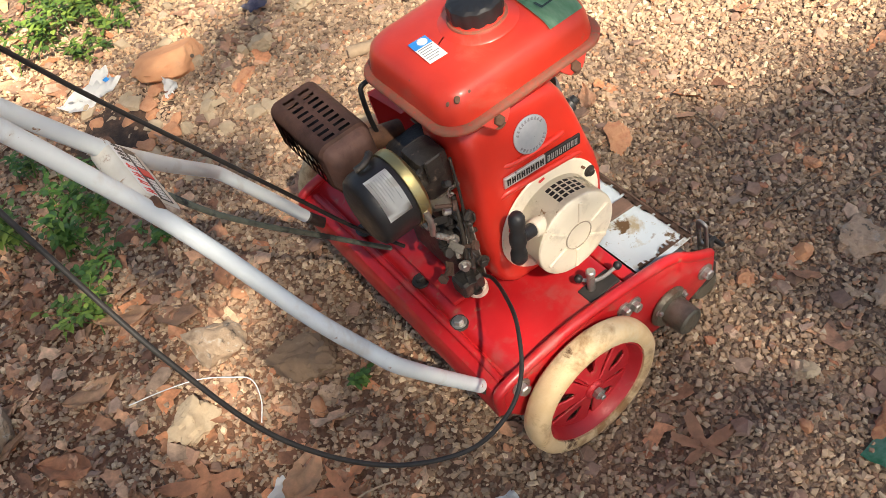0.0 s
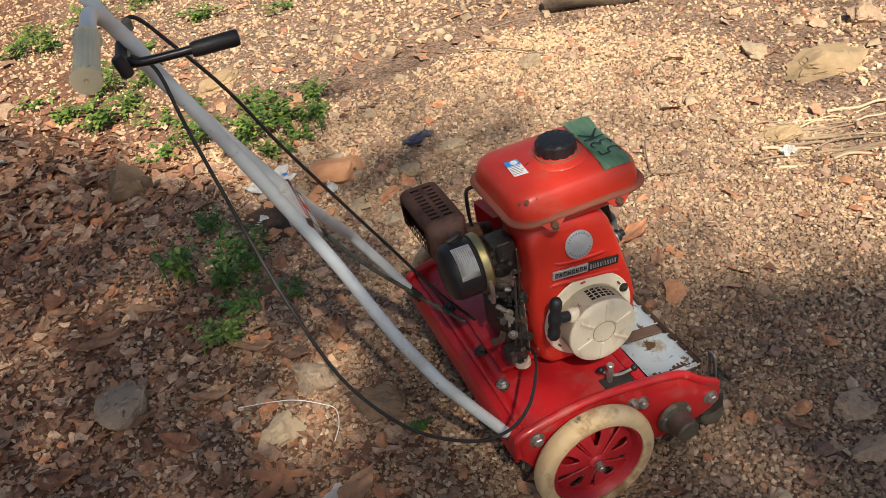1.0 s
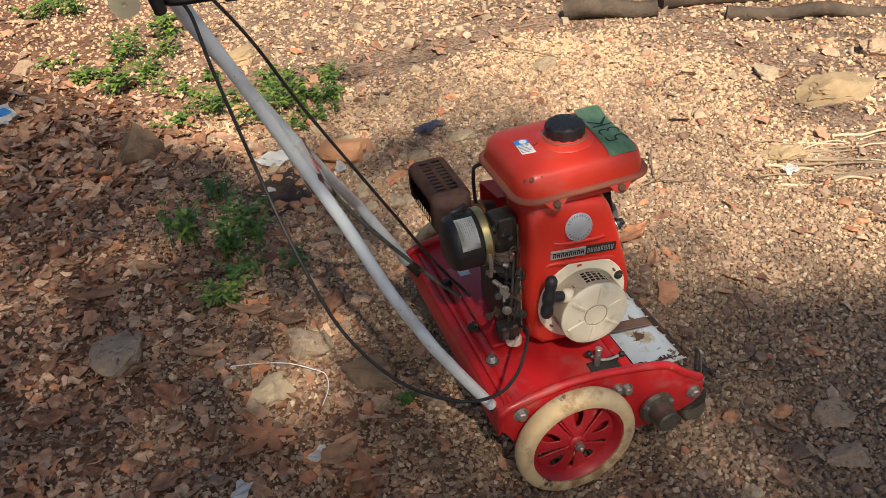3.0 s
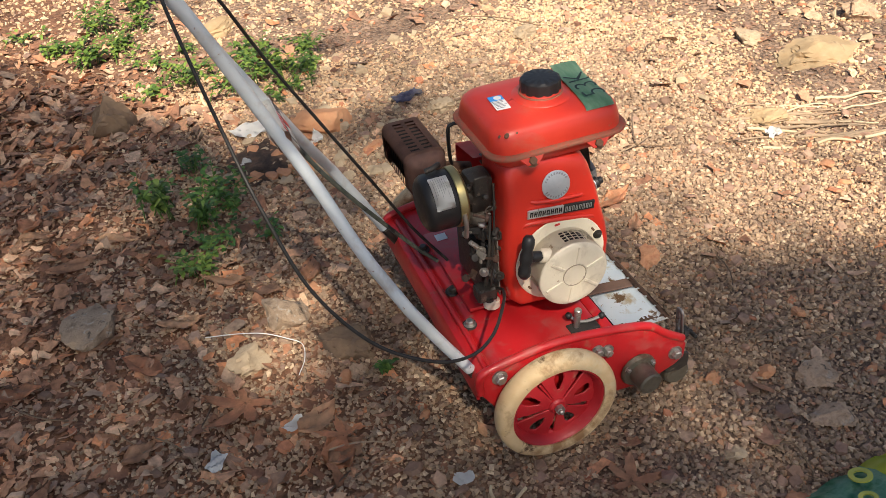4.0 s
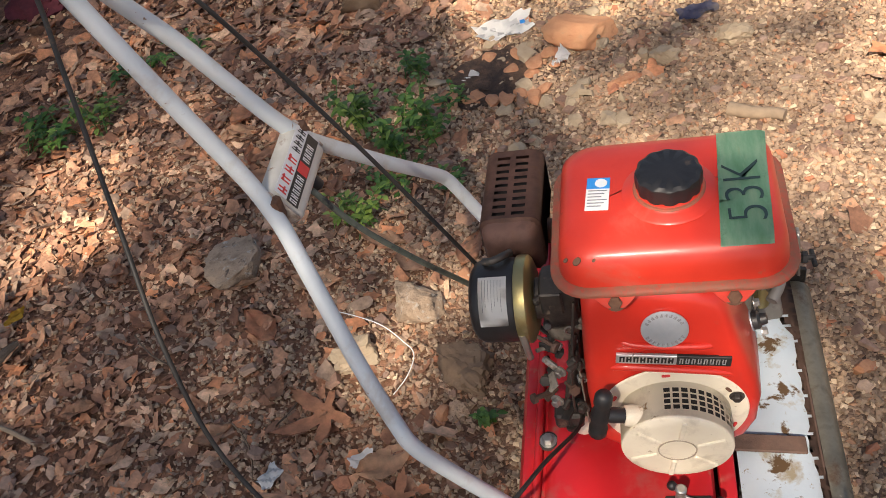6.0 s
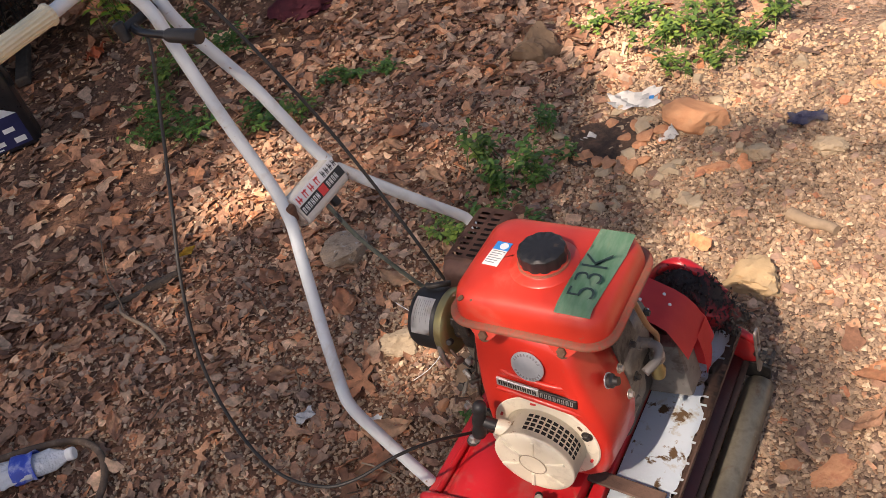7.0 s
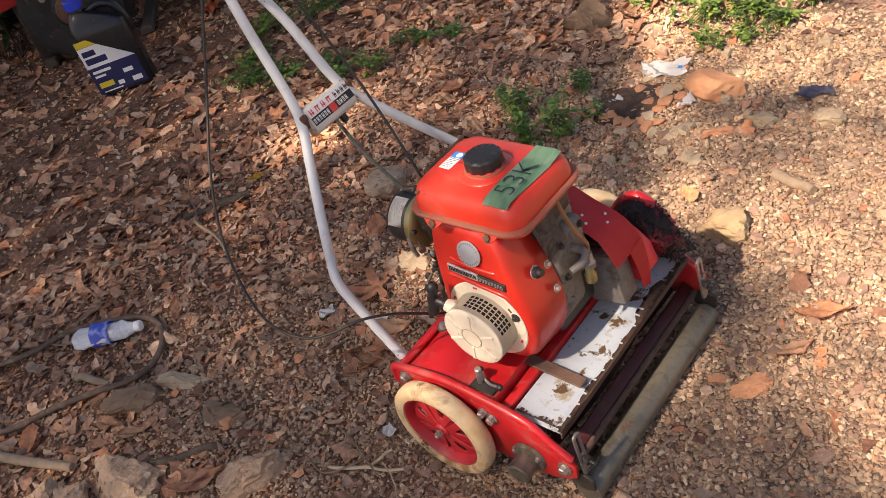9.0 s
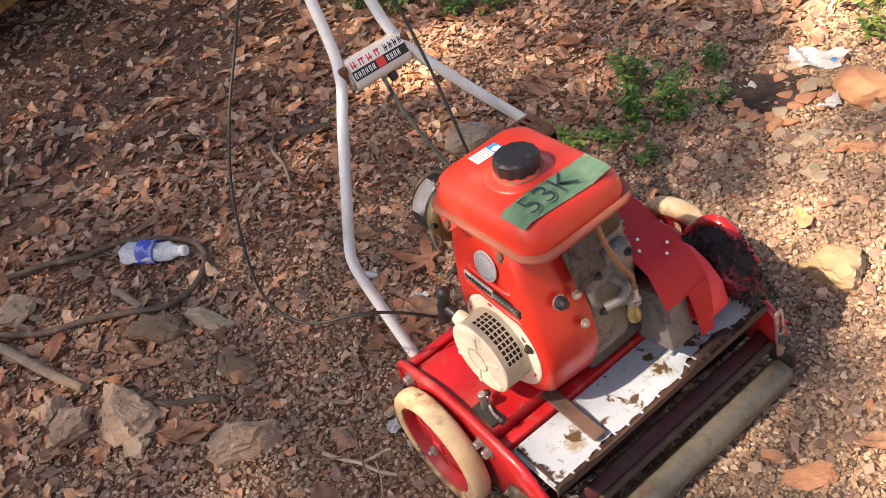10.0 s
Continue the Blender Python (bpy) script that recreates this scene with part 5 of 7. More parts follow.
    for k in range(26):
        p = Vector((rng.uniform(-0.080, -0.024), rng.uniform(-0.152, -0.085), rng.uniform(0.285, 0.505)))
        d = Vector(rng.normal(size=3)).normalized() * rng.uniform(0.010, 0.028)
        bm = rod(bmesh.new(), p, p + d, rng.uniform(0.002, 0.0055), 8)
        if k % 2:
            lathe(bm, [(0, 0), (0.0075, 0), (0.0075, 0.005), (0, 0.006)], p + d, d, 6 if k % 4 == 1 else 12)
        if k % 5 == 0:
            box(bm, (-0.012, -0.0015, -0.006), (0.012, 0.0015, 0.006), 0.0008, 1, axis_frame(p, rng.normal(size=3)))
        part("linkage", bm, ("greasy", "soot", "alu", "greasy", "steel", "dark_rust")[k % 6], cb)
    part("crankcase_side", box(bmesh.new(), (-0.055, -0.105, 0.235), (-0.012, 0.02, 0.345), 0.01, 2), "greasy", block)
    part("inlet_cover", box(bmesh.new(), (-0.05, -0.085, 0.35), (0.02, 0.03, 0.44), 0.012, 2), "greasy", block)
    part("fuel_line", tube(bmesh.new(), [(-0.022, 0.035, 0.40), (-0.044, 0.040, 0.45), (-0.046, 0.042, 0.52), (-0.038, 0.042, 0.535), (-0.015, 0.036, 0.537)], 0.0036, 10, 6), "black", mower, "black breather pipe", angle=70)


add_air_cleaner()


def add_muffler():
    x0, x1, z0, z1, y0, y1, r = -0.149, -0.070, 0.445, 0.524, -0.008, 0.136, 0.016
    path = [(x0 + 0.006, z0)]
    path += [(x0, z0 + 0.012), (x0, z1 - r)]
    path += [(x0 + r - r * math.cos(a), z1 - r + r * math.sin(a)) for a in (0.4, 0.8, 1.2)]
    path += [(x0 + r, z1), (x1 - r, z1)]
    path += [(x1 - r + r * math.sin(a), z1 - r + r * math.cos(a)) for a in (0.4, 0.8, 1.2)]
    path += [(x1, z1 - r), (x1, z0)]
    cum = [0.0]
    for a, b in zip(path, path[1:]):
        cum.append(cum[-1] + math.dist(a, b))

    def at(s):
        for i in range(len(path) - 1):
            if s <= cum[i + 1] + 1e-9:
                t = (s - cum[i]) / (cum[i + 1] - cum[i])
                return path[i][0] + t * (path[i + 1][0] - path[i][0]), path[i][1] + t * (path[i + 1][1] - path[i][1])
        return path[-1]

    tilt = Matrix.Translation((x1, y0, z1)) @ Matrix.Rotation(radians(-1.5), 4, "X") @ Matrix.Translation((-x1, -y0, -z1))

    def where(s, v):
        x, z = at(s)
        y = y0 + (y1 - y0) * v
        pinch = 0.90 if v in (0, 1) else 1.0
        return tilt @ Vector(((x - (x0 + x1) / 2) * pinch + (x0 + x1) / 2, y, z - (0.006 if v in (0, 1) else 0)))

    top0 = cum[6]
    left0 = cum[1]
    us = [*cum]
    slots = [(left0 + 0.003, left0 + 0.019), (left0 + 0.027, left0 + 0.047), (top0 + 0.002, top0 + 0.019), (top0 + 0.027, top0 + 0.044)]
    for a, b in slots:
        us += [a, b]
    us = sorted(us)
    vs = [0, 0.04]
    for k in range(9):
        vs += [0.08 + 0.094 * k, 0.08 + 0.094 * k + 0.040]
    vs += [0.96, 1]

    def hole(i, j):
        mid = (us[i] + us[i + 1]) / 2
        return 2 <= j <= 18 and j % 2 == 0 and any(a < mid < b for a, b in slots)

    g = part("muffler", lattice(bmesh.new(), where, us, vs, hole, 0.0018), "muffler", mower, "rusty brown muffler guard with rows of slots", angle=40)
    core = box(bmesh.new(), (x0 + 0.010, y0 + 0.004, z0 + 0.004), (x1 - 0.008, y1 - 0.006, z1 - 0.014), 0.014, 3, tilt)
    part("silencer_body", core, "soot", g)
    for v in (0, 1):
        out = [(*at(s), ) for s in cum]
        yy = y0 + (y1 - y0) * v
        mm = tilt @ Matrix(((1, 0, 0, 0), (0, 0, 1, yy - (0.004 if v else -0.002)), (0, 1, 0, 0), (0, 0, 0, 1)))
        cxm = (x0 + x1) / 2
        part("end_plate", slab(bmesh.new(), [((x - cxm) * 0.9 + cxm, z - 0.006) for x, z in out], 0.003, mm), "muffler", g)
    cxm, czm = (x0 + x1) / 2 + 0.004, (z0 + z1) / 2 - 0.012
    cap = [[tilt @ Vector(((x - cxm) * k + cxm, yy, (z - czm) * k + czm)) for x, z in (at(q) for q in cum)] for k, yy in ((0.93, y0 + 0.002), (0.90, y0 - 0.006), (0.78, y0 - 0.016), (0.55, y0 - 0.022))]
    part("end_cap", loft(bmesh.new(), cap), "muffler", g, "sooty rounded muffler end", angle=50)
    part("exhaust_elbow", tube(bmesh.new(), [(-0.09, 0.05, 0.45), (-0.05, 0.045, 0.44), (-0.01, 0.04, 0.43)], 0.017, 14, 6), "rust", mower)


add_muffler()


M["crest"] = surface("scraped_red_paint", [(0.42, 0.010, 0.016), (0.50, 0.018, 0.024)], 0.3, scale=16, bump=0.3, bump_scale=70, wear=[((0.62, 0.45, 0.42), 34, 0.62, 0.05, 0.5), ((0.02, 0.015, 0.015), 22, 0.56, 0.08, 0.7)], coat=0.3)


def add_covers():
    # pressed sheet cover over the drive belt: folded over the top, its front cut away on one side
    path = [(0.000, 0.452), (0.100, 0.440), (0.150, 0.421), (0.190, 0.404), (0.209, 0.392), (0.226, 0.362), (0.240, 0.333), (0.245, 0.29), (0.246, 0.25), (0.243, 0.217)]
    bm = bmesh.new()
    lattice(bm, lambda i, y: Vector((path[i][0], y + (0.006 if i < 2 else 0), path[i][1] - 0.18 * (y - 0.037) * (1 if i < 5 else 0.4))), range(7), (0.037, 0.041, 0.085, 0.133, 0.137), lambda i, j: False, 0.003)
    lattice(bm, lambda i, v: Vector((path[i][0], 0.088 + 0.007 * (i - 6) + (0.049 - 0.007 * (i - 6)) * v, path[i][1])), range(6, 10), (0, 0.5, 1), lambda i, j: False, 0.003)
    cv = part("belt_cover", bm, "faded", mower, "faded red sheet-metal belt cover with chips", angle=30)
    m = Matrix(((1, 0, 0, 0), (0, 0, 1, 0.134), (0, 1, 0, 0), (0, 0, 0, 1)))
    part("cover_side", slab(bmesh.new(), [(x - 0.001, z - (0.019 if k < 5 else 0.007)) for k, (x, z) in enumerate(path)] + [(0.16, 0.217), (0.0, 0.30)], 0.004, m), "faded", cv, angle=40)
    step = [(0.10, 0.318), (0.160, 0.318), (0.194, 0.300), (0.222, 0.272), (0.236, 0.222), (0.10, 0.222)]
    m2 = Matrix(((1, 0, 0, 0), (0, 0, 1, 0.138), (0, 1, 0, 0), (0, 0, 0, 1)))
    part("cover_step", slab(bmesh.new(), step, 0.058, m2, 0.008, 2), "faded", cv, angle=40)
    for p in ((0.155, 0.075, 0.4125), (0.182, 0.112, 0.3945), (0.172, 0.060, 0.4080), (0.196, 0.095, 0.3900)):
        part("paint_chip", lathe(bmesh.new(), [(0, 0.002), (0.0032, 0.002), (0.0028, 0.0032), (0, 0.0034)], p, (0.40, 0, 0.92), 7), "paper", cv)
    part("belt_pulley", lathe(bmesh.new(), [(0, 0), (0.055, 0), (0.055, 0.008), (0.045, 0.014), (0.055, 0.02), (0.055, 0.028), (0, 0.028)], (0.165, 0.070, 0.300), Y, 36), "greasy", mower)
    part("belt_guard", box(bmesh.new(), (0.150, 0.044, 0.222), (0.232, 0.100, 0.345), 0.008, 2, Matrix.Translation((0.2, 0.07, 0.28)) @ Matrix.Rotation(-0.15, 4, "Y") @ Matrix.Translation((-0.2, -0.07, -0.28))), "guard_steel", mower, "dull dark grey inner belt guard")
    # chain case over the far side plate
    case = [(0.085, 0.235), (0.115, 0.285), (0.140, 0.302), (0.168, 0.312), (0.192, 0.304), (0.226, 0.276), (0.256, 0.242), (0.270, 0.215), (0.262, 0.203), (0.20, 0.202), (0.10, 0.205), (0.076, 0.215)]
    m3 = Matrix(((1, 0, 0, 0), (0, 0, 1, 0.212), (0, 1, 0, 0), (0, 0, 0, 1)))
    bm = slab(bmesh.new(), case, 0.072, m3, 0.022, 3)
    bmesh.ops.subdivide_edges(bm, edges=bm.edges[:], cuts=2, use_grid_fill=True)
    for v in bm.verts:
        v.co += 0.013 * noise.noise_vector(v.co * 22) + 0.008 * noise.noise_vector(v.co * 60)
    cc = part("chain_case", bm, "grimy", mower, "red chain case blackened with grease", angle=60)
    rng = np.random.default_rng(29)
    tufts = bmesh.new()
    faces = [f for f in cc.data.polygons if f.normal.z > -0.3 and f.center.y < 0.272]
    for k in range(1500):
        f = faces[int(rng.integers(len(faces)))]
        d = (f.normal + Vector(rng.normal(size=3)) * 0.6).normalized()
        p = f.center + Vector(rng.normal(size=3)) * 0.005
        e = d.orthogonal().normalized() * rng.uniform(0.0012, 0.0032)
        tip = tufts.verts.new(p + d * rng.uniform(0.002, 0.008))
        a, b, c = (tufts.verts.new(p - d * 0.004 + q) for q in (e, -0.5 * e + 0.8 * d.cross(e), -0.5 * e - 0.8 * d.cross(e)))
        tufts.faces.new((a, b, tip)), tufts.faces.new((b, c, tip)), tufts.faces.new((c, a, tip))
    tagged(part("grease", tufts, "soot", cc, "black greasy clippings stuck on", smooth=False), kind="stuff")
    rim = [(0.088, 0.262, 0.262), (0.120, 0.266, 0.298), (0.150, 0.268, 0.314), (0.176, 0.269, 0.306), (0.205, 0.270, 0.282), (0.232, 0.271, 0.256)]
    part("case_crest", tube(bmesh.new(), rim, 0.0105, 12, 6, lambda t: 0.55 + 0.75 * math.sin(math.pi * min(0.95, max(0.05, t))) ** 0.7), "crest", cc, "bare red crest with scraped paint", angle=70)


add_covers()

# ---- handle ----
TOP = [(-0.379, -0.079, 0.700), (-0.429, -0.068, 0.820), (-0.458, -0.059, 0.885), (-0.488, -0.048, 0.950), (-0.503, -0.044, 0.990), (-0.522, -0.052, 1.030), (-0.537, -0.080, 1.055), (-0.543, -0.120, 1.061), (-0.546, -0.165, 1.058), (-0.556, -0.25, 1.053)]
near_line = [(-0.137, -0.237, 0.203), (-0.190, -0.243, 0.300), (-0.223, -0.246, 0.363), (-0.236, -0.244, 0.387), (-0.247, -0.236, 0.409), (-0.285, -0.191, 0.481), (-0.325, -0.135, 0.580), (-0.346, -0.105, 0.626), (-0.358, -0.092, 0.652), *TOP]
handle = part("handlebar", tube(bmesh.new(), near_line, 0.0104, 18, 8), "tube", mower, "white-painted tubular steel handlebar", angle=70)
far_line = [(-0.156, 0.194, 0.243), (-0.196, 0.205, 0.320), (-0.228, 0.215, 0.378), (-0.240, 0.215, 0.401), (-0.252, 0.203, 0.425), (-0.296, 0.133, 0.520), (-0.340, 0.063, 0.620), (-0.357, 0.043, 0.656), (-0.379, 0.033, 0.700), (-0.411, 0.030, 0.760), (-0.440, 0.024, 0.820), (-0.474, 0.008, 0.890), (-0.500, -0.010, 0.955), (-0.518, -0.010, 1.005), (-0.537, 0.012, 1.042), (-0.547, 0.060, 1.058), (-0.551, 0.12, 1.057), (-0.558, 0.21, 1.052)]
part("handlebar_arm", tube(bmesh.new(), far_line, 0.0104, 18, 8), "tube", handle, angle=70)
for s, end in ((-1, near_line[0]), (1, far_line[0])):
    bm = rod(bmesh.new(), end, (end[0] + 0.030, end[1] + 0.010 * s, end[2] - 0.055), 0.0095, 12)
    part("handle_socket", bm, "greasy", mower)
for y0, y1 in ((-0.170, -0.286), (0.122, 0.238)):
    a, b = Vector((-0.5485, y0, 1.0575)), Vector((-0.559, y1, 1.052))
    n = (b - a).length
    prof = [(0, -0.002), (0.0162, -0.002), (0.0170, 0.003), (0.0146, 0.007), (0.0140, n * 0.5), (0.0146, n - 0.010), (0.0170, n - 0.006), (0.0162, n), (0.003, n), (0, n - 0.004)]
    part("hand_grip", lathe(bmesh.new(), prof, a, b - a, 60, wave=lambda t: 1 + 0.035 * (1 if math.sin(2 * math.pi * 15 * t) > 0 else -1)), "grip", handle, "ribbed cream plastic hand grip", angle=30)

# name board between the tubes
M["board_cream"] = surface("stained_cream_paint", [(0.58, 0.54, 0.46), (0.68, 0.64, 0.56)], 0.5, scale=30, bump=0.1, wear=[((0.30, 0.17, 0.10), 34, 0.62, 0.08, 0.85)])
M["board_rust"] = surface("rust_stained_white_paint", [(0.24, 0.14, 0.09), (0.48, 0.40, 0.33), (0.16, 0.085, 0.055)], 0.75, scale=50, bump=0.3)
nb = frame3((-0.353, -0.0135, 0.652), Y, (-0.45, 0, 0.89)) @ Matrix.Diagonal((0.82, 1, 1, 1))
board = part("name_board", box(bmesh.new(), (-0.080, -0.036, -0.020), (0.077, 0.024, 0.008), 0.010, 3, nb), "board_cream", mower, "cream pillow-shaped name board with red and black print", angle=50)
for x0, x1 in ((-0.0835, -0.0785), (0.0755, 0.0805)):
    part("board_end", box(bmesh.new(), (x0, -0.030, -0.018), (x1, 0.022, 0.007), 0.002, 1, nb), "board_rust", board, "rust-stained end plate")
part("cable_boot", rod(bmesh.new(), nb @ Vector((0.016, -0.028, -0.006)), nb @ Vector((0.018, -0.052, -0.008)), 0.0085, 12), "black", board, "black rubber cable boot")
f = nb @ Matrix.Translation((0, 0, 0.0082))
part("black_band", box(bmesh.new(), (-0.074, -0.020, 0), (0.071, -0.002, 0.0006), 0.0002, 1, f), "black_ink", board)
part("white_band", box(bmesh.new(), (-0.074, -0.0014, 0), (0.071, 0.017, 0.0006), 0.0002, 1, f), "paper", board)
bm = bmesh.new()
for k in range(4):
    x = -0.068 + 0.021 * k
    bars(bm, f @ Matrix.Translation((0, 0, 0.0007)), [(x, 0.001, x + 0.0026, 0.014), (x + 0.007, 0.001, x + 0.0096, 0.014), (x, 0.0105 if k % 2 else 0.0045, x + 0.013, 0.013 if k % 2 else 0.007)])
tagged(part("lettering", bm, "sign_red", board, smooth=False), kind="stuff")
bm = bmesh.new()
for k in range(4):
    x = 0.020 + 0.013 * k
    bars(bm, f @ Matrix.Translation((0, 0, 0.0007)), [(x, 0.001, x + 0.002, 0.014), (x + 0.0045, 0.001, x + 0.0065, 0.012), (x, 0.006, x + 0.009, 0.0082)])
tagged(part("lettering", bm, "black_ink", board, smooth=False), kind="stuff")
bm = bmesh.new()
for k in range(10):
    x = -0.071 + 0.0095 * k + (0.030 if k > 5 else 0)
    bars(bm, f @ Matrix.Translation((0, 0, 0.0007)), [(x, -0.0165, x + 0.0018, -0.0055), (x + 0.004, -0.0165, x + 0.0058, -0.0055), (x, -0.0125 if k % 2 else -0.0075, x + 0.0058, -0.0105 if k % 2 else -0.0055)])
tagged(part("lettering", bm, "paper", board, smooth=False), kind="stuff")
part("red_square", box(bmesh.new(), (-0.012, -0.019, 0.0008), (0.010, -0.003, 0.0014), 0.0002, 1, f), "sign_red", board)
for y in (-0.086, 0.050):
    part("board_clamp", box(bmesh.new(), (-0.368, y - 0.009, 0.636), (-0.346, y + 0.009, 0.668), 0.005, 2), "rust", board)

# clutch lever at the top
lever = part("hand_lever", tube(bmesh.new(), [(-0.524, -0.072, 0.985), (-0.500, -0.082, 0.980), (-0.430, -0.088, 0.979)], 0.0062, 12, 8), "jug", mower, "black steel clutch lever", angle=70)
part("lever_grip", lathe(bmesh.new(), [(0, 0), (0.0090, 0), (0.0105, 0.004), (0.0115, 0.058), (0.0105, 0.064), (0, 0.066)], (-0.436, -0.088, 0.979), (1, 0.01, -0.02), 16), "black", lever, "black rubber lever grip", angle=50)
bm = rod(bmesh.new(), (-0.526, -0.088, 0.985), (-0.520, -0.020, 0.988), 0.008, 14)
rod(bm, (-0.522, -0.092, 0.970), (-0.528, -0.092, 1.0), 0.009, 14)
part("lever_pivot", bm, "black", lever)
part("cable_bracket", box(bmesh.new(), (-0.510, 0.012, 0.990), (-0.496, 0.026, 1.008), 0.003, 1), "alu", mower)

# control cables
part("control_cable", tube(bmesh.new(), [(-0.512, -0.075, 0.990), (-0.487, -0.085, 0.965), (-0.476, -0.126, 0.892), (-0.451, -0.213, 0.760), (-0.428, -0.283, 0.660), (-0.393, -0.344, 0.556), (-0.329, -0.388, 0.470), (-0.250, -0.412, 0.422),
                                             (-0.185, -0.398, 0.396), (-0.138, -0.370, 0.398), (-0.098, -0.316, 0.400), (-0.072, -0.258, 0.372), (-0.045, -0.185, 0.315), (-0.040, -0.145, 0.285)], 0.0027, 10, 10), "cable", mower, "black sheathed control cable", angle=80)
part("control_cable", tube(bmesh.new(), [(-0.512, 0.022, 1.000), (-0.490, 0.025, 1.004), (-0.457, 0.031, 0.955), (-0.401, 0.038, 0.859), (-0.341, 0.050, 0.727), (-0.275, 0.045, 0.600), (-0.205, 0.030, 0.470), (-0.140, 0.015, 0.350), (-0.085, -0.005, 0.270)], 0.0030, 10, 10), "cable", mower, "black sheathed control cable", angle=80)
part("clutch_rod", tube(bmesh.new(), [(-0.338, -0.021, 0.618), (-0.300, -0.017, 0.545), (-0.245, 0.000, 0.455), (-0.190, 0.022, 0.370), (-0.140, 0.030, 0.300), (-0.098, 0.020, 0.255)], 0.0040, 10, 10), "green_cable", mower, "grey-green sheathed rod", angle=80)
# ---- stones and rubble ----
def rock_mesh(dims, seed, cuts=15, rough=0.19, sub=4):
    rng = np.random.default_rng(seed)
    bm = bmesh.new()
    bmesh.ops.create_icosphere(bm, subdivisions=sub, radius=0.5)
    planes = [(Vector(rng.normal(size=3)).normalized(), rng.uniform(0.24, 0.43)) for _ in range(cuts)]
    off = Vector(rng.uniform(-20, 20, 3))
    for v in bm.verts:
        p = v.co.copy()
        for n, d in planes:
            over = p.dot(n) - d
            if over > 0:
                p -= n * over
        p *= 1 + rough * noise.noise(p * 6 + off) + rough * 0.8 * noise.noise(p * 15 + off) + rough * 0.4 * noise.noise(p * 36 + off)
        v.co = Vector((p.x * dims[0] * 1.2, p.y * dims[1] * 1.2, p.z * dims[2] * 1.2))
    return bm


def add_rock(at, dims, seed, material, label, turn=0.0, name="stone", category="stone", sink=0.30, tilt=0.0, group="", sub=4, cuts=15, rough=0.19):
    z = gh(*at) + dims[2] * (0.40 - sink)
    return solid(name, rock_mesh(dims, seed, cuts, rough, sub), material, label, category, (*at, z), (tilt, 0, turn), group=group, angle=32)


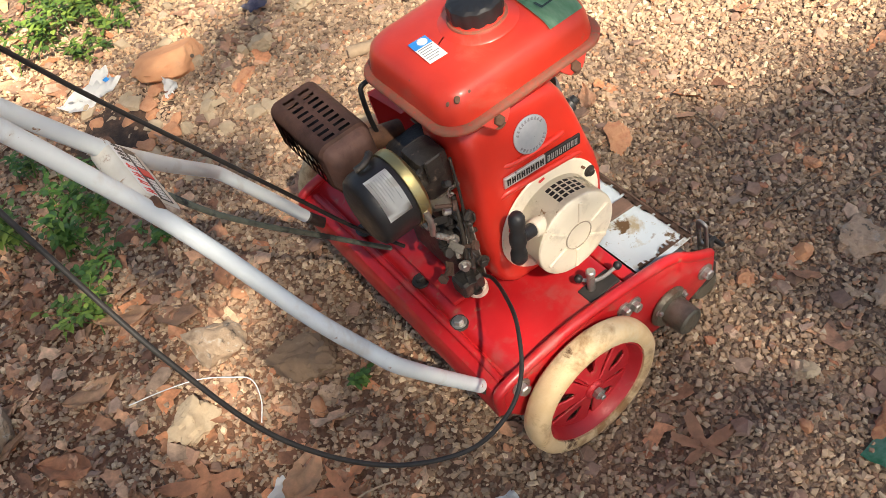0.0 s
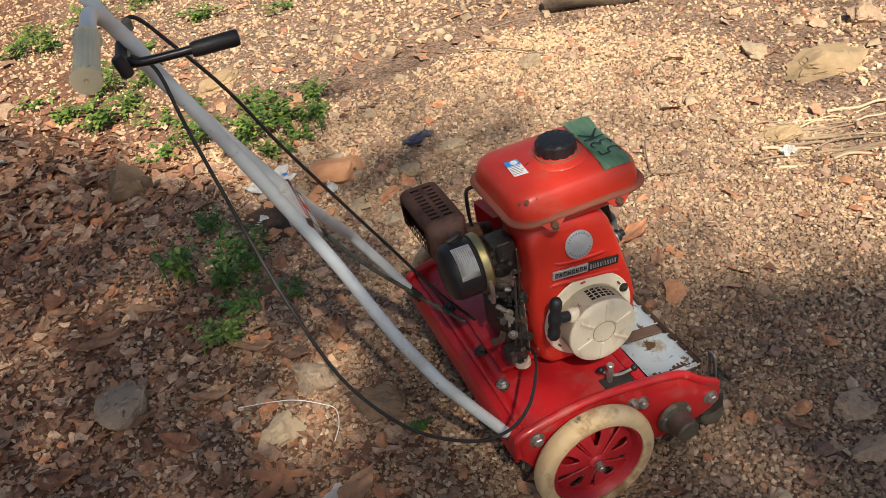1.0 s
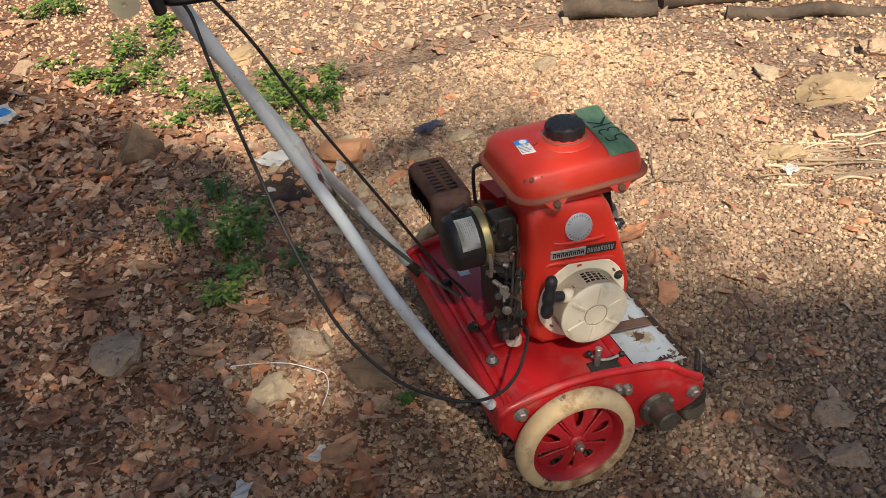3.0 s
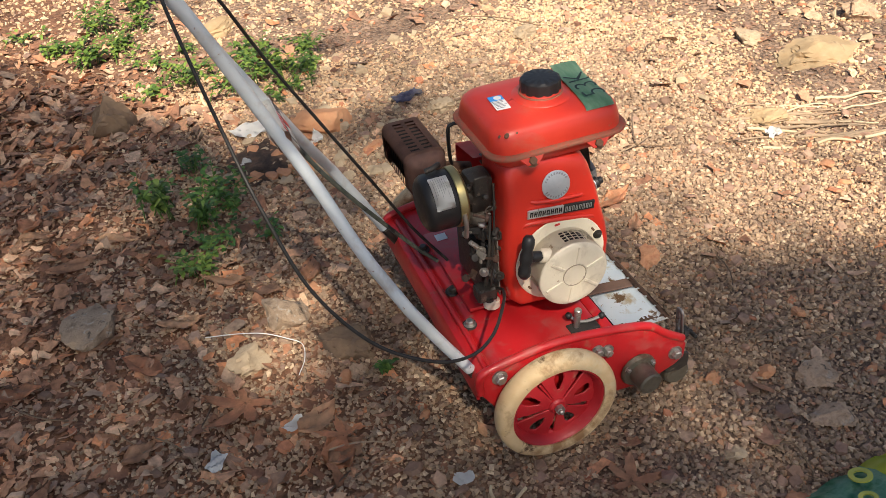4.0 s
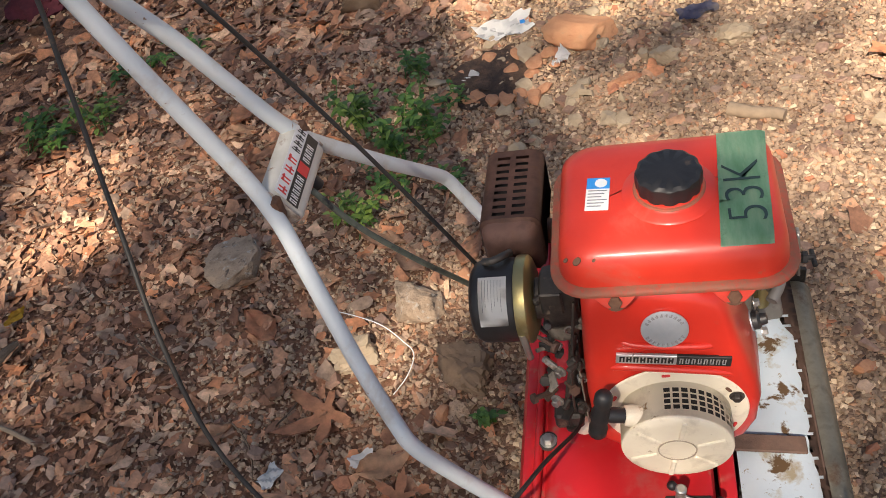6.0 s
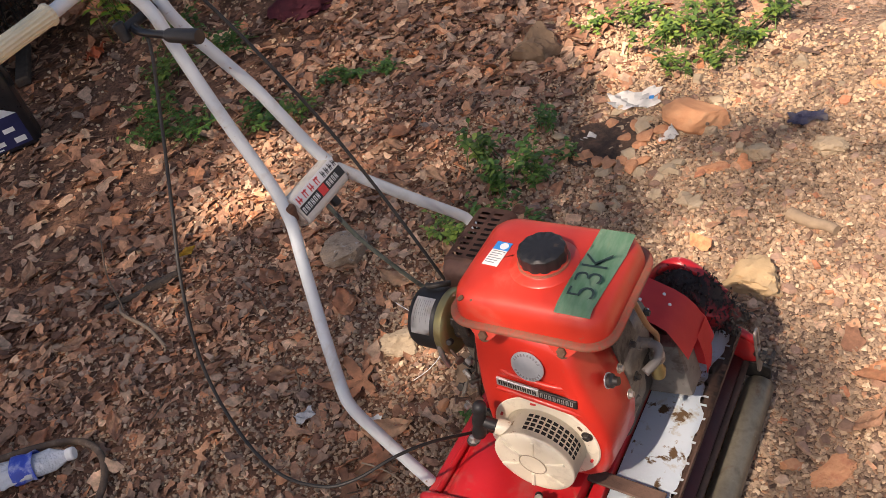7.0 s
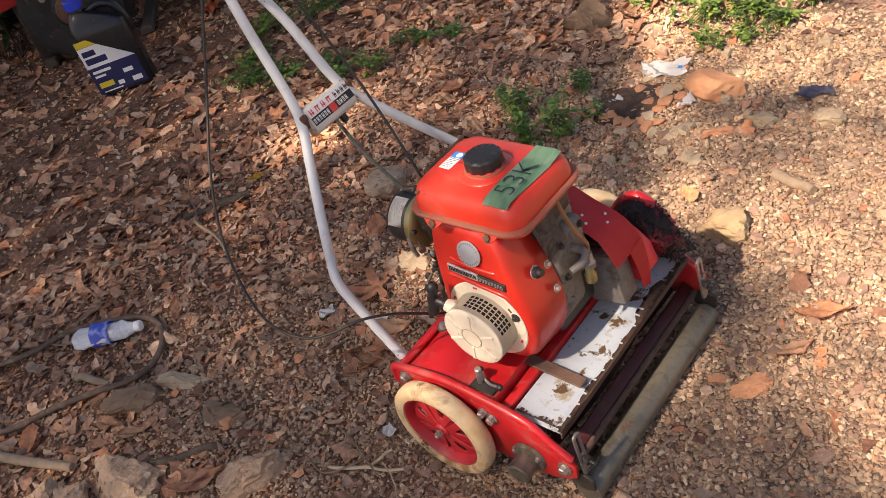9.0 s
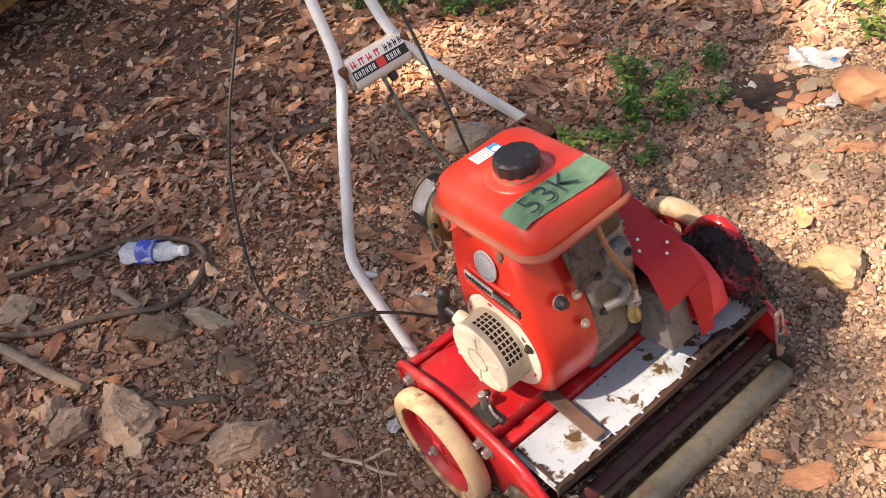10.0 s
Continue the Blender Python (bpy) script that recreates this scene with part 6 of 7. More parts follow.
M["brown_stone"] = surface("brown_stone", [(0.20, 0.125, 0.075), (0.29, 0.19, 0.115)], 0.9, scale=24, bump=0.5, bump_scale=120, wear=[((0.36, 0.26, 0.17), 30, 0.60, 0.14, 0.9)])
M["pale_straw"] = surface("pale_straw", [(0.55, 0.43, 0.27), (0.66, 0.53, 0.35)], 0.8, scale=40, bump=0.3)
ROCKS = [
    ((-0.70, 1.43), (0.20, 0.13, 0.17), "brown_stone", "brown wedge-shaped stone lying on leaf litter", 35),
    ((-0.818, 0.425), (0.16, 0.14, 0.10), "grey_stone", "flat grey stone with a rough face on dry leaves", 40),
    ((-0.690, -0.712), (0.19, 0.13, 0.11), "stone", "rough pale grey rock among dry leaves", 15),
    ((-0.585, -0.735), (0.06, 0.05, 0.045), "pale_stone", "small pale stone beside a grey rock", 70),
    ((-0.852, -0.843), (0.10, 0.08, 0.06), "stone", "crumbling grey stone on leaf litter", 20),
    ((-1.306, -0.813), (0.13, 0.12, 0.07), "stone", "pale grey stone by an old hose", 50),
    ((-0.612, -0.468), (0.13, 0.085, 0.03), "brown_stone", "flat brown slab sunk in the litter", 20),
    ((-0.770, -0.815), (0.13, 0.10, 0.07), "stone", "lumpy grey rock half buried in leaf litter", 100),
    ((-0.405, -0.548), (0.17, 0.125, 0.10), "stone", "grey-tan rock with an orange patch on litter", 60),
    ((-0.878, -0.542), (0.17, 0.11, 0.065), "brown_stone", "flat brown stone by an old hose", 25),
    ((-0.810, -0.440), (0.14, 0.06, 0.04), "pale_stone", "narrow pale slab of stone on litter", 30),
    ((0.206, 0.552), (0.13, 0.12, 0.065), "tan_stone", "tan angular sandstone on gravel", 35),
    ((-0.395, 0.285), (0.14, 0.12, 0.085), "grey_stone", "weathered grey stone set in the earth", 10),
    ((-0.285, 0.130), (0.13, 0.085, 0.06), "brown_stone", "dark grey stone beside a white tube", -30),
    ((-0.495, 0.160), (0.105, 0.075, 0.05), "pale_stone", "pale yellow stone lit by the sun", 20),
    ((-0.285, 0.045), (0.040, 0.038, 0.03), "stone", "round grey pebble on earth", 0),
    ((0.276, 1.045), (0.095, 0.065, 0.05), "pale_stone", "rounded white stone on gravel", 10),
    ((0.110, 1.000), (0.075, 0.055, 0.05), "pale_stone", "pale lumpy stone on gravel", 50),
    ((0.538, -0.367), (0.085, 0.065, 0.03), "stone", "flat grey stone with a hollow on gravel", 20),
    ((0.500, -0.466), (0.085, 0.06, 0.025), "stone", "flat grey-brown chip of stone on gravel", -10),
    ((0.285, -0.459), (0.045, 0.04, 0.03), "pale_stone", "small pale pebble on gravel", 0),
    ((1.497, 0.790), (0.30, 0.17, 0.06), "tan_stone", "broad tan slab of rock on gravel", 10),
    ((1.385, 1.015), (0.11, 0.09, 0.06), "pale_stone", "pale stone on gravel", 80),
    ((1.110, 0.537), (0.15, 0.09, 0.05), "tan_stone", "tan stone beside dry stalks", 15),
    ((-1.095, 2.420), (0.13, 0.09, 0.06), "stone", "grey stone on reddish earth", 5),
    ((-0.280, 2.060), (0.22, 0.13, 0.07), "tan_stone", "large pale tan stone on sunlit earth", 25),
    ((0.744, 1.430), (0.10, 0.07, 0.05), "pale_stone", "pale stone on sunlit gravel", 45),
    ((1.805, 0.960), (0.16, 0.12, 0.07), "stone", "grey stone among dry wood", 0),
]
for n, (at, dims, mat, label, turn) in enumerate(ROCKS):
    add_rock(at, dims, 40 + n, mat, label, turn, cuts=22 if mat == "grey_stone" else 15, rough=0.11 if mat == "grey_stone" else 0.19)
rng = np.random.default_rng(8)
for n in range(16):
    at = (-0.10 + rng.normal() * 0.07, 0.90 + rng.normal() * 0.13)
    s = rng.uniform(0.025, 0.05)
    add_rock(at, (s * 1.3, s, s * 0.7), 90 + n, "pale_stone", "small white stone lying on gravel", rng.uniform(0, 180), group="white stones on the gravel", sub=3)
for n in range(26):
    at = (rng.uniform(-0.9, 1.2), rng.uniform(-0.8, 0.5))
    if abs(at[0] - 0.08) < 0.26 and abs(at[1]) < 0.36:
        continue
    s = rng.uniform(0.018, 0.036)
    add_rock(at, (s * 1.3, s, s * 0.7), 130 + n, "brick", "small orange chip of brick on the ground", rng.uniform(0, 180), "brick_chip", "brick chip", group="brick chips", sub=2)
for at, dims, turn, seed in (((0.455, 0.118), (0.055, 0.095, 0.03), -25, 201), ((0.300, -0.600), (0.07, 0.055, 0.04), 20, 202), ((0.361, -0.282), (0.035, 0.03, 0.02), 10, 203), ((0.629, -0.199), (0.035, 0.03, 0.02), 60, 204), ((0.02, 0.93), (0.08, 0.045, 0.02), 30, 205)):
    add_rock(at, dims, seed, "brick", "broken piece of orange brick on gravel", turn, "brick_piece", "brick")


# dark burnt earth with brick bits
M["ash"] = surface("burnt_earth", [(0.026, 0.016, 0.012), (0.07, 0.042, 0.028), (0.16, 0.09, 0.055)], 0.95, scale=34, bump=0.9, bump_scale=90, dist=0.006)
bm = rock_mesh((0.26, 0.17, 0.016), 66, 2, 0.40)
solid("burnt_earth", bm, "ash", "dark patch of burnt earth with rubble", "earth patch", (-0.265, 1.02, gh(-0.265, 1.02) + 0.0015), (0, 0, 20), angle=60)
rng = np.random.default_rng(19)
for n in range(30):
    at = (-0.25 + rng.normal() * 0.09, 1.0 + rng.normal() * 0.07)
    q = rng.uniform(0.022, 0.05)
    add_rock(at, (q * 1.4, q, q * 0.5), 230 + n, "brick" if n % 3 else "pale_stone", "small piece of rubble on burnt earth", rng.uniform(0, 180), "rubble_piece", "rubble", group="rubble on burnt earth", sub=2, sink=0.05)


def add_clay():
    """A broken hollow clay lump with two dark holes."""
    bm = rock_mesh((0.17, 0.125, 0.06), 78, 7, 0.09)
    ob = solid("clay_lump", bm, "clay", "broken orange clay lump with two round holes", "clay lump", (-0.075, 1.125, gh(-0.075, 1.125) + 0.022), (0, 0, -15), angle=50)
    for x, y, z, r in ((0.022, -0.046, 0.004, 0.006), (0.048, -0.036, 0.006, 0.005)):
        part("hole", lathe(bmesh.new(), [(0, -0.001), (r * 0.9, 0.0), (r, 0.002), (r * 0.95, 0.004), (0, 0.003)], (x, y, z), (0.25, -0.8, 0.45), 14), "bark", ob)


add_clay()


# ---- fallen leaves and scraps ----
def big_leaf_mesh(length, width, curl, seed, lobes=0.0):
    rng = np.random.default_rng(seed)
    bm = bmesh.new()
    nu, nv = 14, 6
    ph = rng.uniform(0, 6)

    def where(u, v):
        w = width * 0.5 * (math.sin(math.pi * min(1, max(0, u)) ** 0.85) + 0.02)
        w *= 1 + lobes * math.sin(u * 15 + ph + (0 if v > 0 else 1.8)) + 0.07 * math.sin(u * 37 + ph)
        y = w * v
        z = curl * length * (u - 0.5) ** 2 + 0.35 * abs(y) * (0.6 + 0.6 * math.sin(3 * u + ph)) + 0.004 * math.sin(9 * u + 5 * v + ph) + 0.15 * y * math.sin(2.5 * u + ph)
        return Vector(((u - 0.5) * length, y, z))

    lattice(bm, where, [i / nu for i in range(nu + 1)], [-1 + 2 * j / nv for j in range(nv + 1)], lambda i, j: False, 0.0006)
    return bm


def lobed_leaf_mesh(size, seed):
    """A dry leaf with five pointed lobes and deep notches between them."""
    rng = np.random.default_rng(seed)
    tips = [(a + rng.uniform(-6, 6), k * rng.uniform(0.88, 1.08)) for a, k in ((0, 1.0), (58, 0.86), (118, 0.62), (-62, 0.9), (-122, 0.58))]
    ph = rng.uniform(0, 6)

    def where(u, v):
        a = 360 * u - 180
        r = 0.13
        for t, k in tips:
            d = abs((a - t + 180) % 360 - 180)
            r = max(r, k * max(0.0, 1 - d / 34) ** 0.9 * (1 + 0.10 * math.sin(d * 0.6 + ph)), k * 0.42 * max(0.0, 1 - d / 75))
        r *= size * 0.62 * v
        x, y = r * math.cos(radians(a)), r * math.sin(radians(a))
        return Vector((x, y, 0.004 + 1.6 * r * r + 0.006 * math.sin(x * 40 + ph) * math.cos(y * 34)))

    return lattice(bmesh.new(), where, [i / 72 for i in range(73)], (0.04, 0.3, 0.55, 0.8, 1.0), lambda i, j: False, 0.0006)


for n, (x, y, size, turn) in enumerate(((-0.530, 0.040, 0.17, 215), (0.08, -0.448, 0.11, 60), (-0.37, -0.13, 0.10, 150))):
    solid("dry_leaf", lobed_leaf_mesh(size, 500 + n), "big_leaf", "lobed orange-brown dry leaf lying on the ground", "leaf", (x, y, gh(x, y) + 0.010), (6, -5, turn), group="fallen leaves", angle=60)
LEAVES = [(-0.388, -0.155, 0.10, 0.065, 100, 0.05), (-0.404, -0.056, 0.11, 0.06, 35, 0.0), (-0.511, -0.622, 0.13, 0.05, 55, 0.0), (-0.731, 0.764, 0.12, 0.04, -20, 0.0),
          (-0.149, -0.502, 0.105, 0.055, -5, 0.05), (0.491, 0.239, 0.09, 0.035, 60, 0.1), (-0.535, -0.631, 0.12, 0.045, 55, 0.1), (-0.37, -0.156, 0.10, 0.055, 30, 0.2), (-0.50, 0.47, 0.12, 0.055, -20, 0.0), (-0.30, 0.42, 0.09, 0.05, 70, 0.0), (-0.42, 0.40, 0.12, 0.06, -50, 0.1),
          (-0.646, 0.098, 0.06, 0.035, 80, 0.0), (-0.85, 0.70, 0.13, 0.05, 10, 0.0), (-0.62, 0.36, 0.11, 0.06, 0, 0.1), (-0.72, 0.25, 0.10, 0.06, 140, 0.1), (0.50, 0.36, 0.12, 0.06, 20, 0.1), (-0.95, 0.95, 0.12, 0.06, 75, 0.1)]
rng = np.random.default_rng(21)
for _ in range(130):
    x, y = rng.uniform(-2.6, -0.35), rng.uniform(-0.95, 1.9)
    if gravel_share(x, y) < 0.42:
        s = rng.uniform(0.05, 0.105)
        LEAVES.append((x, y, s, s * rng.uniform(0.35, 0.6), rng.uniform(0, 360), rng.uniform(0, 0.12)))
for n, (x, y, a, b, turn, lobes) in enumerate(LEAVES):
    solid("dry_leaf", big_leaf_mesh(a, b, rng.uniform(0.0, 0.5), 300 + n, lobes), "big_leaf", "curled dry brown leaf lying on the ground", "leaf", (x, y, gh(x, y) + 0.007), (rng.uniform(-10, 10), rng.uniform(-10, 10), turn), group="fallen leaves", angle=60)


def add_scrap(at, w, h, seed, label, material="scrap", turn=0.0, name="paper_scrap", category="paper scrap", rise=0.02):
    rng = np.random.default_rng(seed)
    ph = rng.uniform(0, 9, 4)
    bm = bmesh.new()

    def where(u, v):
        z = rise * (0.5 + 0.5 * math.sin(4 * u + ph[0]) * math.cos(3 * v + ph[1])) * (0.4 + u * v) + 0.25 * rise * math.sin(13 * u + 9 * v + ph[2])
        ex = 0.10 * math.sin(7 * v + ph[3])
        return Vector(((u - 0.5 + ex * (u - 0.5)) * w, (v - 0.5 + 0.1 * math.sin(6 * u + ph[1])) * h, z))

    lattice(bm, where, [i / 8 for i in range(9)], [i / 8 for i in range(9)], lambda i, j: (i, j) in ((0, 7), (0, 0), (7, 7)), 0.0008)
    return solid(name, bm, material, label, category, (*at, gh(*at) + 0.010), (0, 0, turn), angle=28)


add_scrap((-0.450, -0.052), 0.044, 0.026, 1, "torn white paper scrap on dry leaves", turn=20, rise=0.006)
add_scrap((-0.612, -0.085), 0.045, 0.032, 2, "crumpled white paper on dry leaves", turn=50, rise=0.012)
add_scrap((-0.191, -0.312), 0.038, 0.026, 3, "pale torn scrap on earth", turn=-20, rise=0.008)
add_scrap((1.055, 0.447), 0.045, 0.035, 4, "small white square scrap on sunlit gravel", turn=5)
add_scrap((-0.13, 1.03), 0.05, 0.03, 5, "white torn scrap beside orange clay", turn=65)
add_scrap((-0.36, 1.01), 0.05, 0.02, 6, "white sliver of paper on dark earth", turn=10)
pk = add_scrap((-0.285, 1.195), 0.15, 0.075, 7, "crumpled white cardboard packet on earth", turn=12, name="crushed_packet", category="packet", rise=0.028)
part("print_patch", box(bmesh.new(), (0.045, -0.012, 0.012), (0.058, 0.004, 0.0135), 0.0005, 1), "blue", pk)
wr = add_scrap((-1.186, 1.925), 0.17, 0.12, 8, "white and blue plastic wrapper on leaf litter", turn=30, name="plastic_wrapper", category="wrapper", rise=0.05)
part("blue_patch", box(bmesh.new(), (0.0, -0.035, 0.030), (0.06, 0.02, 0.034), 0.001, 1), "blue", wr)
add_scrap((0.198, 1.150), 0.09, 0.05, 9, "dark blue plastic scrap on gravel", "faded_navy", 15, "plastic_scrap", "plastic scrap")
add_scrap((-2.78, 1.30), 0.10, 0.08, 10, "orange plastic wrapper under a shrub", "orange_plastic", 25, "plastic_wrapper", "wrapper", 0.05)
bm = rock_mesh((0.24, 0.20, 0.09), 64, 3, 0.2)
solid("rag", bm, "cloth", "crumpled maroon rag on leaf litter", "rag", (-1.93, 1.75, gh(-1.93, 1.75) + 0.02), (0, 0, 30), angle=80)


def add_wrapper():
    """The green plastic bag at the edge of the gravel."""
    bag = thing("plastic_bag", "crumpled green and yellow printed plastic bag on gravel", "plastic bag", (0.43, -0.70, gh(0.43, -0.70)), 6)

    def where(u, v):
        puff = 0.045 * math.sin(math.pi * min(1, max(0, u))) ** 0.6 * math.sin(math.pi * v) ** 0.6
        return Vector(((u - 0.5) * 0.34 + 0.02 * math.sin(5 * v), (v - 0.5) * 0.24, 0.006 + puff + 0.006 * math.sin(23 * u + 9 * v) + 0.004 * math.sin(31 * v)))

    us, vs = [i / 20 for i in range(21)], [i / 16 for i in range(17)]
    part("sheet", lattice(bmesh.new(), where, us, vs, lambda i, j: i > 13, 0.001), "bag_green", bag, angle=50)
    part("yellow_end", lattice(bmesh.new(), where, us, vs, lambda i, j: i <= 13, 0.001), "bag_lime", bag, "yellow-green printed end", angle=50)
    for u, v, r in ((0.55, 0.84, 0.020), (0.42, 0.66, 0.016), (0.28, 0.55, 0.015), (0.60, 0.5, 0.02)):
        p = where(u, v)
        bm = lathe(bmesh.new(), [(r * 0.55, 0.004), (r, 0.004), (r, 0.007), (r * 0.55, 0.007), (r * 0.55, 0.004)], p, (0.0, 0.3, 1), 24)
        part("ring_print", bm, "bag_ring", bag)


add_wrapper()

# thin pale string, stalks and sticks
bm = tube(bmesh.new(), [(-0.578, 0.279, 0.024), (-0.514, 0.254, 0.030), (-0.455, 0.226, 0.032), (-0.408, 0.188, 0.030), (-0.382, 0.158, 0.028), (-0.388, 0.112, 0.026), (-0.410, 0.074, 0.022)], 0.0011, 6, 8)
solid("string", bm, "scrap", "thin white plastic string arched over the litter", "string", angle=80)
for pts in ([(0.367, -0.478, 0.02), (0.385, -0.50, 0.026), (0.384, -0.53, 0.022), (0.379, -0.561, 0.018)], [(0.60, -0.30, 0.03), (0.66, -0.31, 0.04), (0.70, -0.36, 0.03), (0.68, -0.42, 0.02)], [(-0.30, -0.36, 0.02), (-0.22, -0.385, 0.024), (-0.13, -0.42, 0.02)],
            [(-0.33, -0.45, 0.02), (-0.25, -0.47, 0.02), (-0.19, -0.43, 0.035), (-0.17, -0.36, 0.02)], [(-1.70, 0.30, 0.03), (-1.5, 0.15, 0.05), (-1.35, 0.06, 0.03)], [(0.55, 1.72, 0.02), (0.70, 1.60, 0.03), (0.82, 1.46, 0.02)]):
    solid("dry_stalk", tube(bmesh.new(), pts, 0.0022, 6, 8), "twig", "thin dry plant stalk lying on the ground", "stalk", group="dry stalks", angle=80)
rng = np.random.default_rng(33)


def add_stick(a, b, r, label, seed, name="stick", category="stick", material="twig", lift=0.0):
    rng = np.random.default_rng(seed)
    a, b = Vector((*a, gh(*a) + r * 0.7 + lift)), Vector((*b, gh(*b) + r * 0.7 + lift))
    pts = [a.lerp(b, t) + Vector(rng.normal(size=3)) * (b - a).length * 0.02 * (1 if 0 < t < 1 else 0) for t in (0, 0.25, 0.5, 0.75, 1)]
    return solid(name, tube(bmesh.new(), pts, r, 9, 5, lambda t: 1.0 - 0.25 * t), material, label, category, angle=70)


add_stick((-1.30, -0.93), (-0.853, -0.757), 0.015, "brown dead branch lying on leaf litter", 1, "dead_branch", "branch")
add_stick((-1.129, -0.568), (-1.005, -0.540), 0.012, "short piece of brown branch on litter", 2, "dead_branch", "branch")
add_stick((0.235, 0.775), (0.345, 0.735), 0.016, "short tan piece of branch on gravel", 3, "dead_branch", "branch")
add_stick((-0.665, -0.650), (-0.543, -0.526), 0.011, "dark thin branch under leaves", 4, "dead_branch", "branch", "bark")
for n in range(30):
    x, y = 1.26 + rng.normal() * 0.14, 0.46 + rng.normal() * 0.10
    t, s = rng.uniform(0.2, 1.1), rng.uniform(0.06, 0.16)
    add_stick((x - s * math.cos(t), y + s * math.sin(t) * 0.4), (x + s * math.cos(t), y - s * math.sin(t) * 0.4), 0.0032 + 0.002 * (n % 2), "pale dry stalk in a heap on gravel", 50 + n, "dry_stalk", "stalk", "pale_straw" if n % 3 == 0 else "twig")


M["yellow_leaf"] = surface("yellow_leaf", [(0.62, 0.36, 0.03), (0.70, 0.44, 0.05)], 0.6, scale=40, bump=0.2)
solid("yellow_leaf", big_leaf_mesh(0.06, 0.035, 0.3, 390, 0.05), "yellow_leaf", "small bright yellow leaf on brown litter", "leaf", (-1.313, 0.296, gh(-1.313, 0.296) + 0.02), (8, 5, 70), angle=60)
add_stick((-1.34, 0.15), (-1.27, 0.225), 0.016, "dark short piece of branch among leaves", 9, "dead_branch", "branch", "bark")
add_stick((-0.248, -0.451), (-0.095, -0.375), 0.0042, "pale thin forked twig on earth", 10, "twig", "twig", "pale_straw", 0.008)
add_stick((-0.168, -0.407), (-0.152, -0.348), 0.0038, "pale thin forked twig on earth", 11, "twig", "twig", "pale_straw", 0.008)


def add_logs():
    for k, (a, b, r) in enumerate((((1.02, 1.83), (1.34, 1.66), 0.045), ((1.40, 1.74), (2.1, 1.45), 0.06), ((1.55, 1.50), (2.2, 1.18), 0.03), ((1.2, 1.95), (2.3, 1.62), 0.07))):
        add_stick(a, b, r, "weathered grey-brown dead log on gravel", 80 + k, "log", "log", "bark")


add_logs()
add_stick((-1.575, 0.141), (-1.118, -0.015), 0.006, "long thin tan stick on dry leaves", 12)
add_stick((-1.309, 0.192), (-1.42, 0.05), 0.011, "dark crooked twig among leaves", 13, "dead_branch", "branch", "bark")

# old hose and plastic bottle
hz = lambda x, y: (x, y, gh(x, y) + 0.016)
bm = tube(bmesh.new(), [hz(-1.42, -0.99), hz(-1.239, -0.863), hz(-1.132, -0.769), hz(-1.083, -0.675), hz(-1.020, -0.587), hz(-0.943, -0.489), hz(-0.959, -0.399), hz(-1.047, -0.331), hz(-1.157, -0.341), hz(-1.314, -0.461), hz(-1.36, -0.577), hz(-1.433, -0.674), hz(-1.495, -0.793), hz(-1.66, -0.98)], 0.0085, 12, 8)
solid("old_hose", bm, "old_hose", "muddy brown rubber hose looped on leaf litter", "hose", angle=80)


def add_bottle():
    c = Vector((-1.245, -0.490, gh(-1.16, -0.42) + 0.030))
    way = Vector((0.155, 0.122, 0.004))
    n = 0.205
    wob = lambda t: 1 + 0.07 * math.sin(6.283 * 2 * t + 0.6) + 0.05 * math.sin(6.283 * 5 * t)
    bt = part("body", lathe(bmesh.new(), [(0, 0.006), (0.024, 0.0), (0.030, 0.010), (0.031, 0.04), (0.027, 0.055), (0.031, 0.075), (0.028, 0.10), (0.031, 0.125), (0.027, 0.150), (0.016, 0.178), (0.0125, 0.188), (0.0125, n), (0.011, n), (0.011, 0.188), (0.025, 0.150), (0.028, 0.125), (0.025, 0.1), (0.028, 0.04), (0.026, 0.012), (0, 0.010)], (0, 0, 0), (0, 0, 1), 36, wob), "clear", None, "clear crumpled plastic", angle=60)
    for v in bt.data.vertices:
        dent = noise.noise_vector(v.co * 38)
        if v.co.z < 0.18:
            v.co += dent * 0.010
            v.co.y *= 0.72
    ob = thing("plastic_bottle", "crumpled clear plastic bottle with a blue label on litter", "bottle")
    ob.matrix_world = axis_frame(c, way)
    bt.parent = ob
    part("label", lathe(bmesh.new(), [(0.0318, 0.062), (0.0322, 0.075), (0.0290, 0.10), (0.0322, 0.118), (0.0316, 0.118), (0.0284, 0.10), (0.0316, 0.075), (0.0318, 0.062)], (0, 0, 0), (0, 0, 1), 36, wob), "blue_label", ob, "blue and white film label", angle=60)
    part("cap", lathe(bmesh.new(), [(0, 0.19), (0.0150, 0.19), (0.0152, 0.204), (0.013, 0.207), (0, 0.207)], (0, 0, 0), (0, 0, 1), 28), "scrap", ob, "white screw cap")


M["blue_label"] = surface("blue_film_label", [(0.02, 0.05, 0.40), (0.03, 0.08, 0.50), (0.5, 0.55, 0.75)], 0.35, scale=30, bump=0.1)
add_bottle()


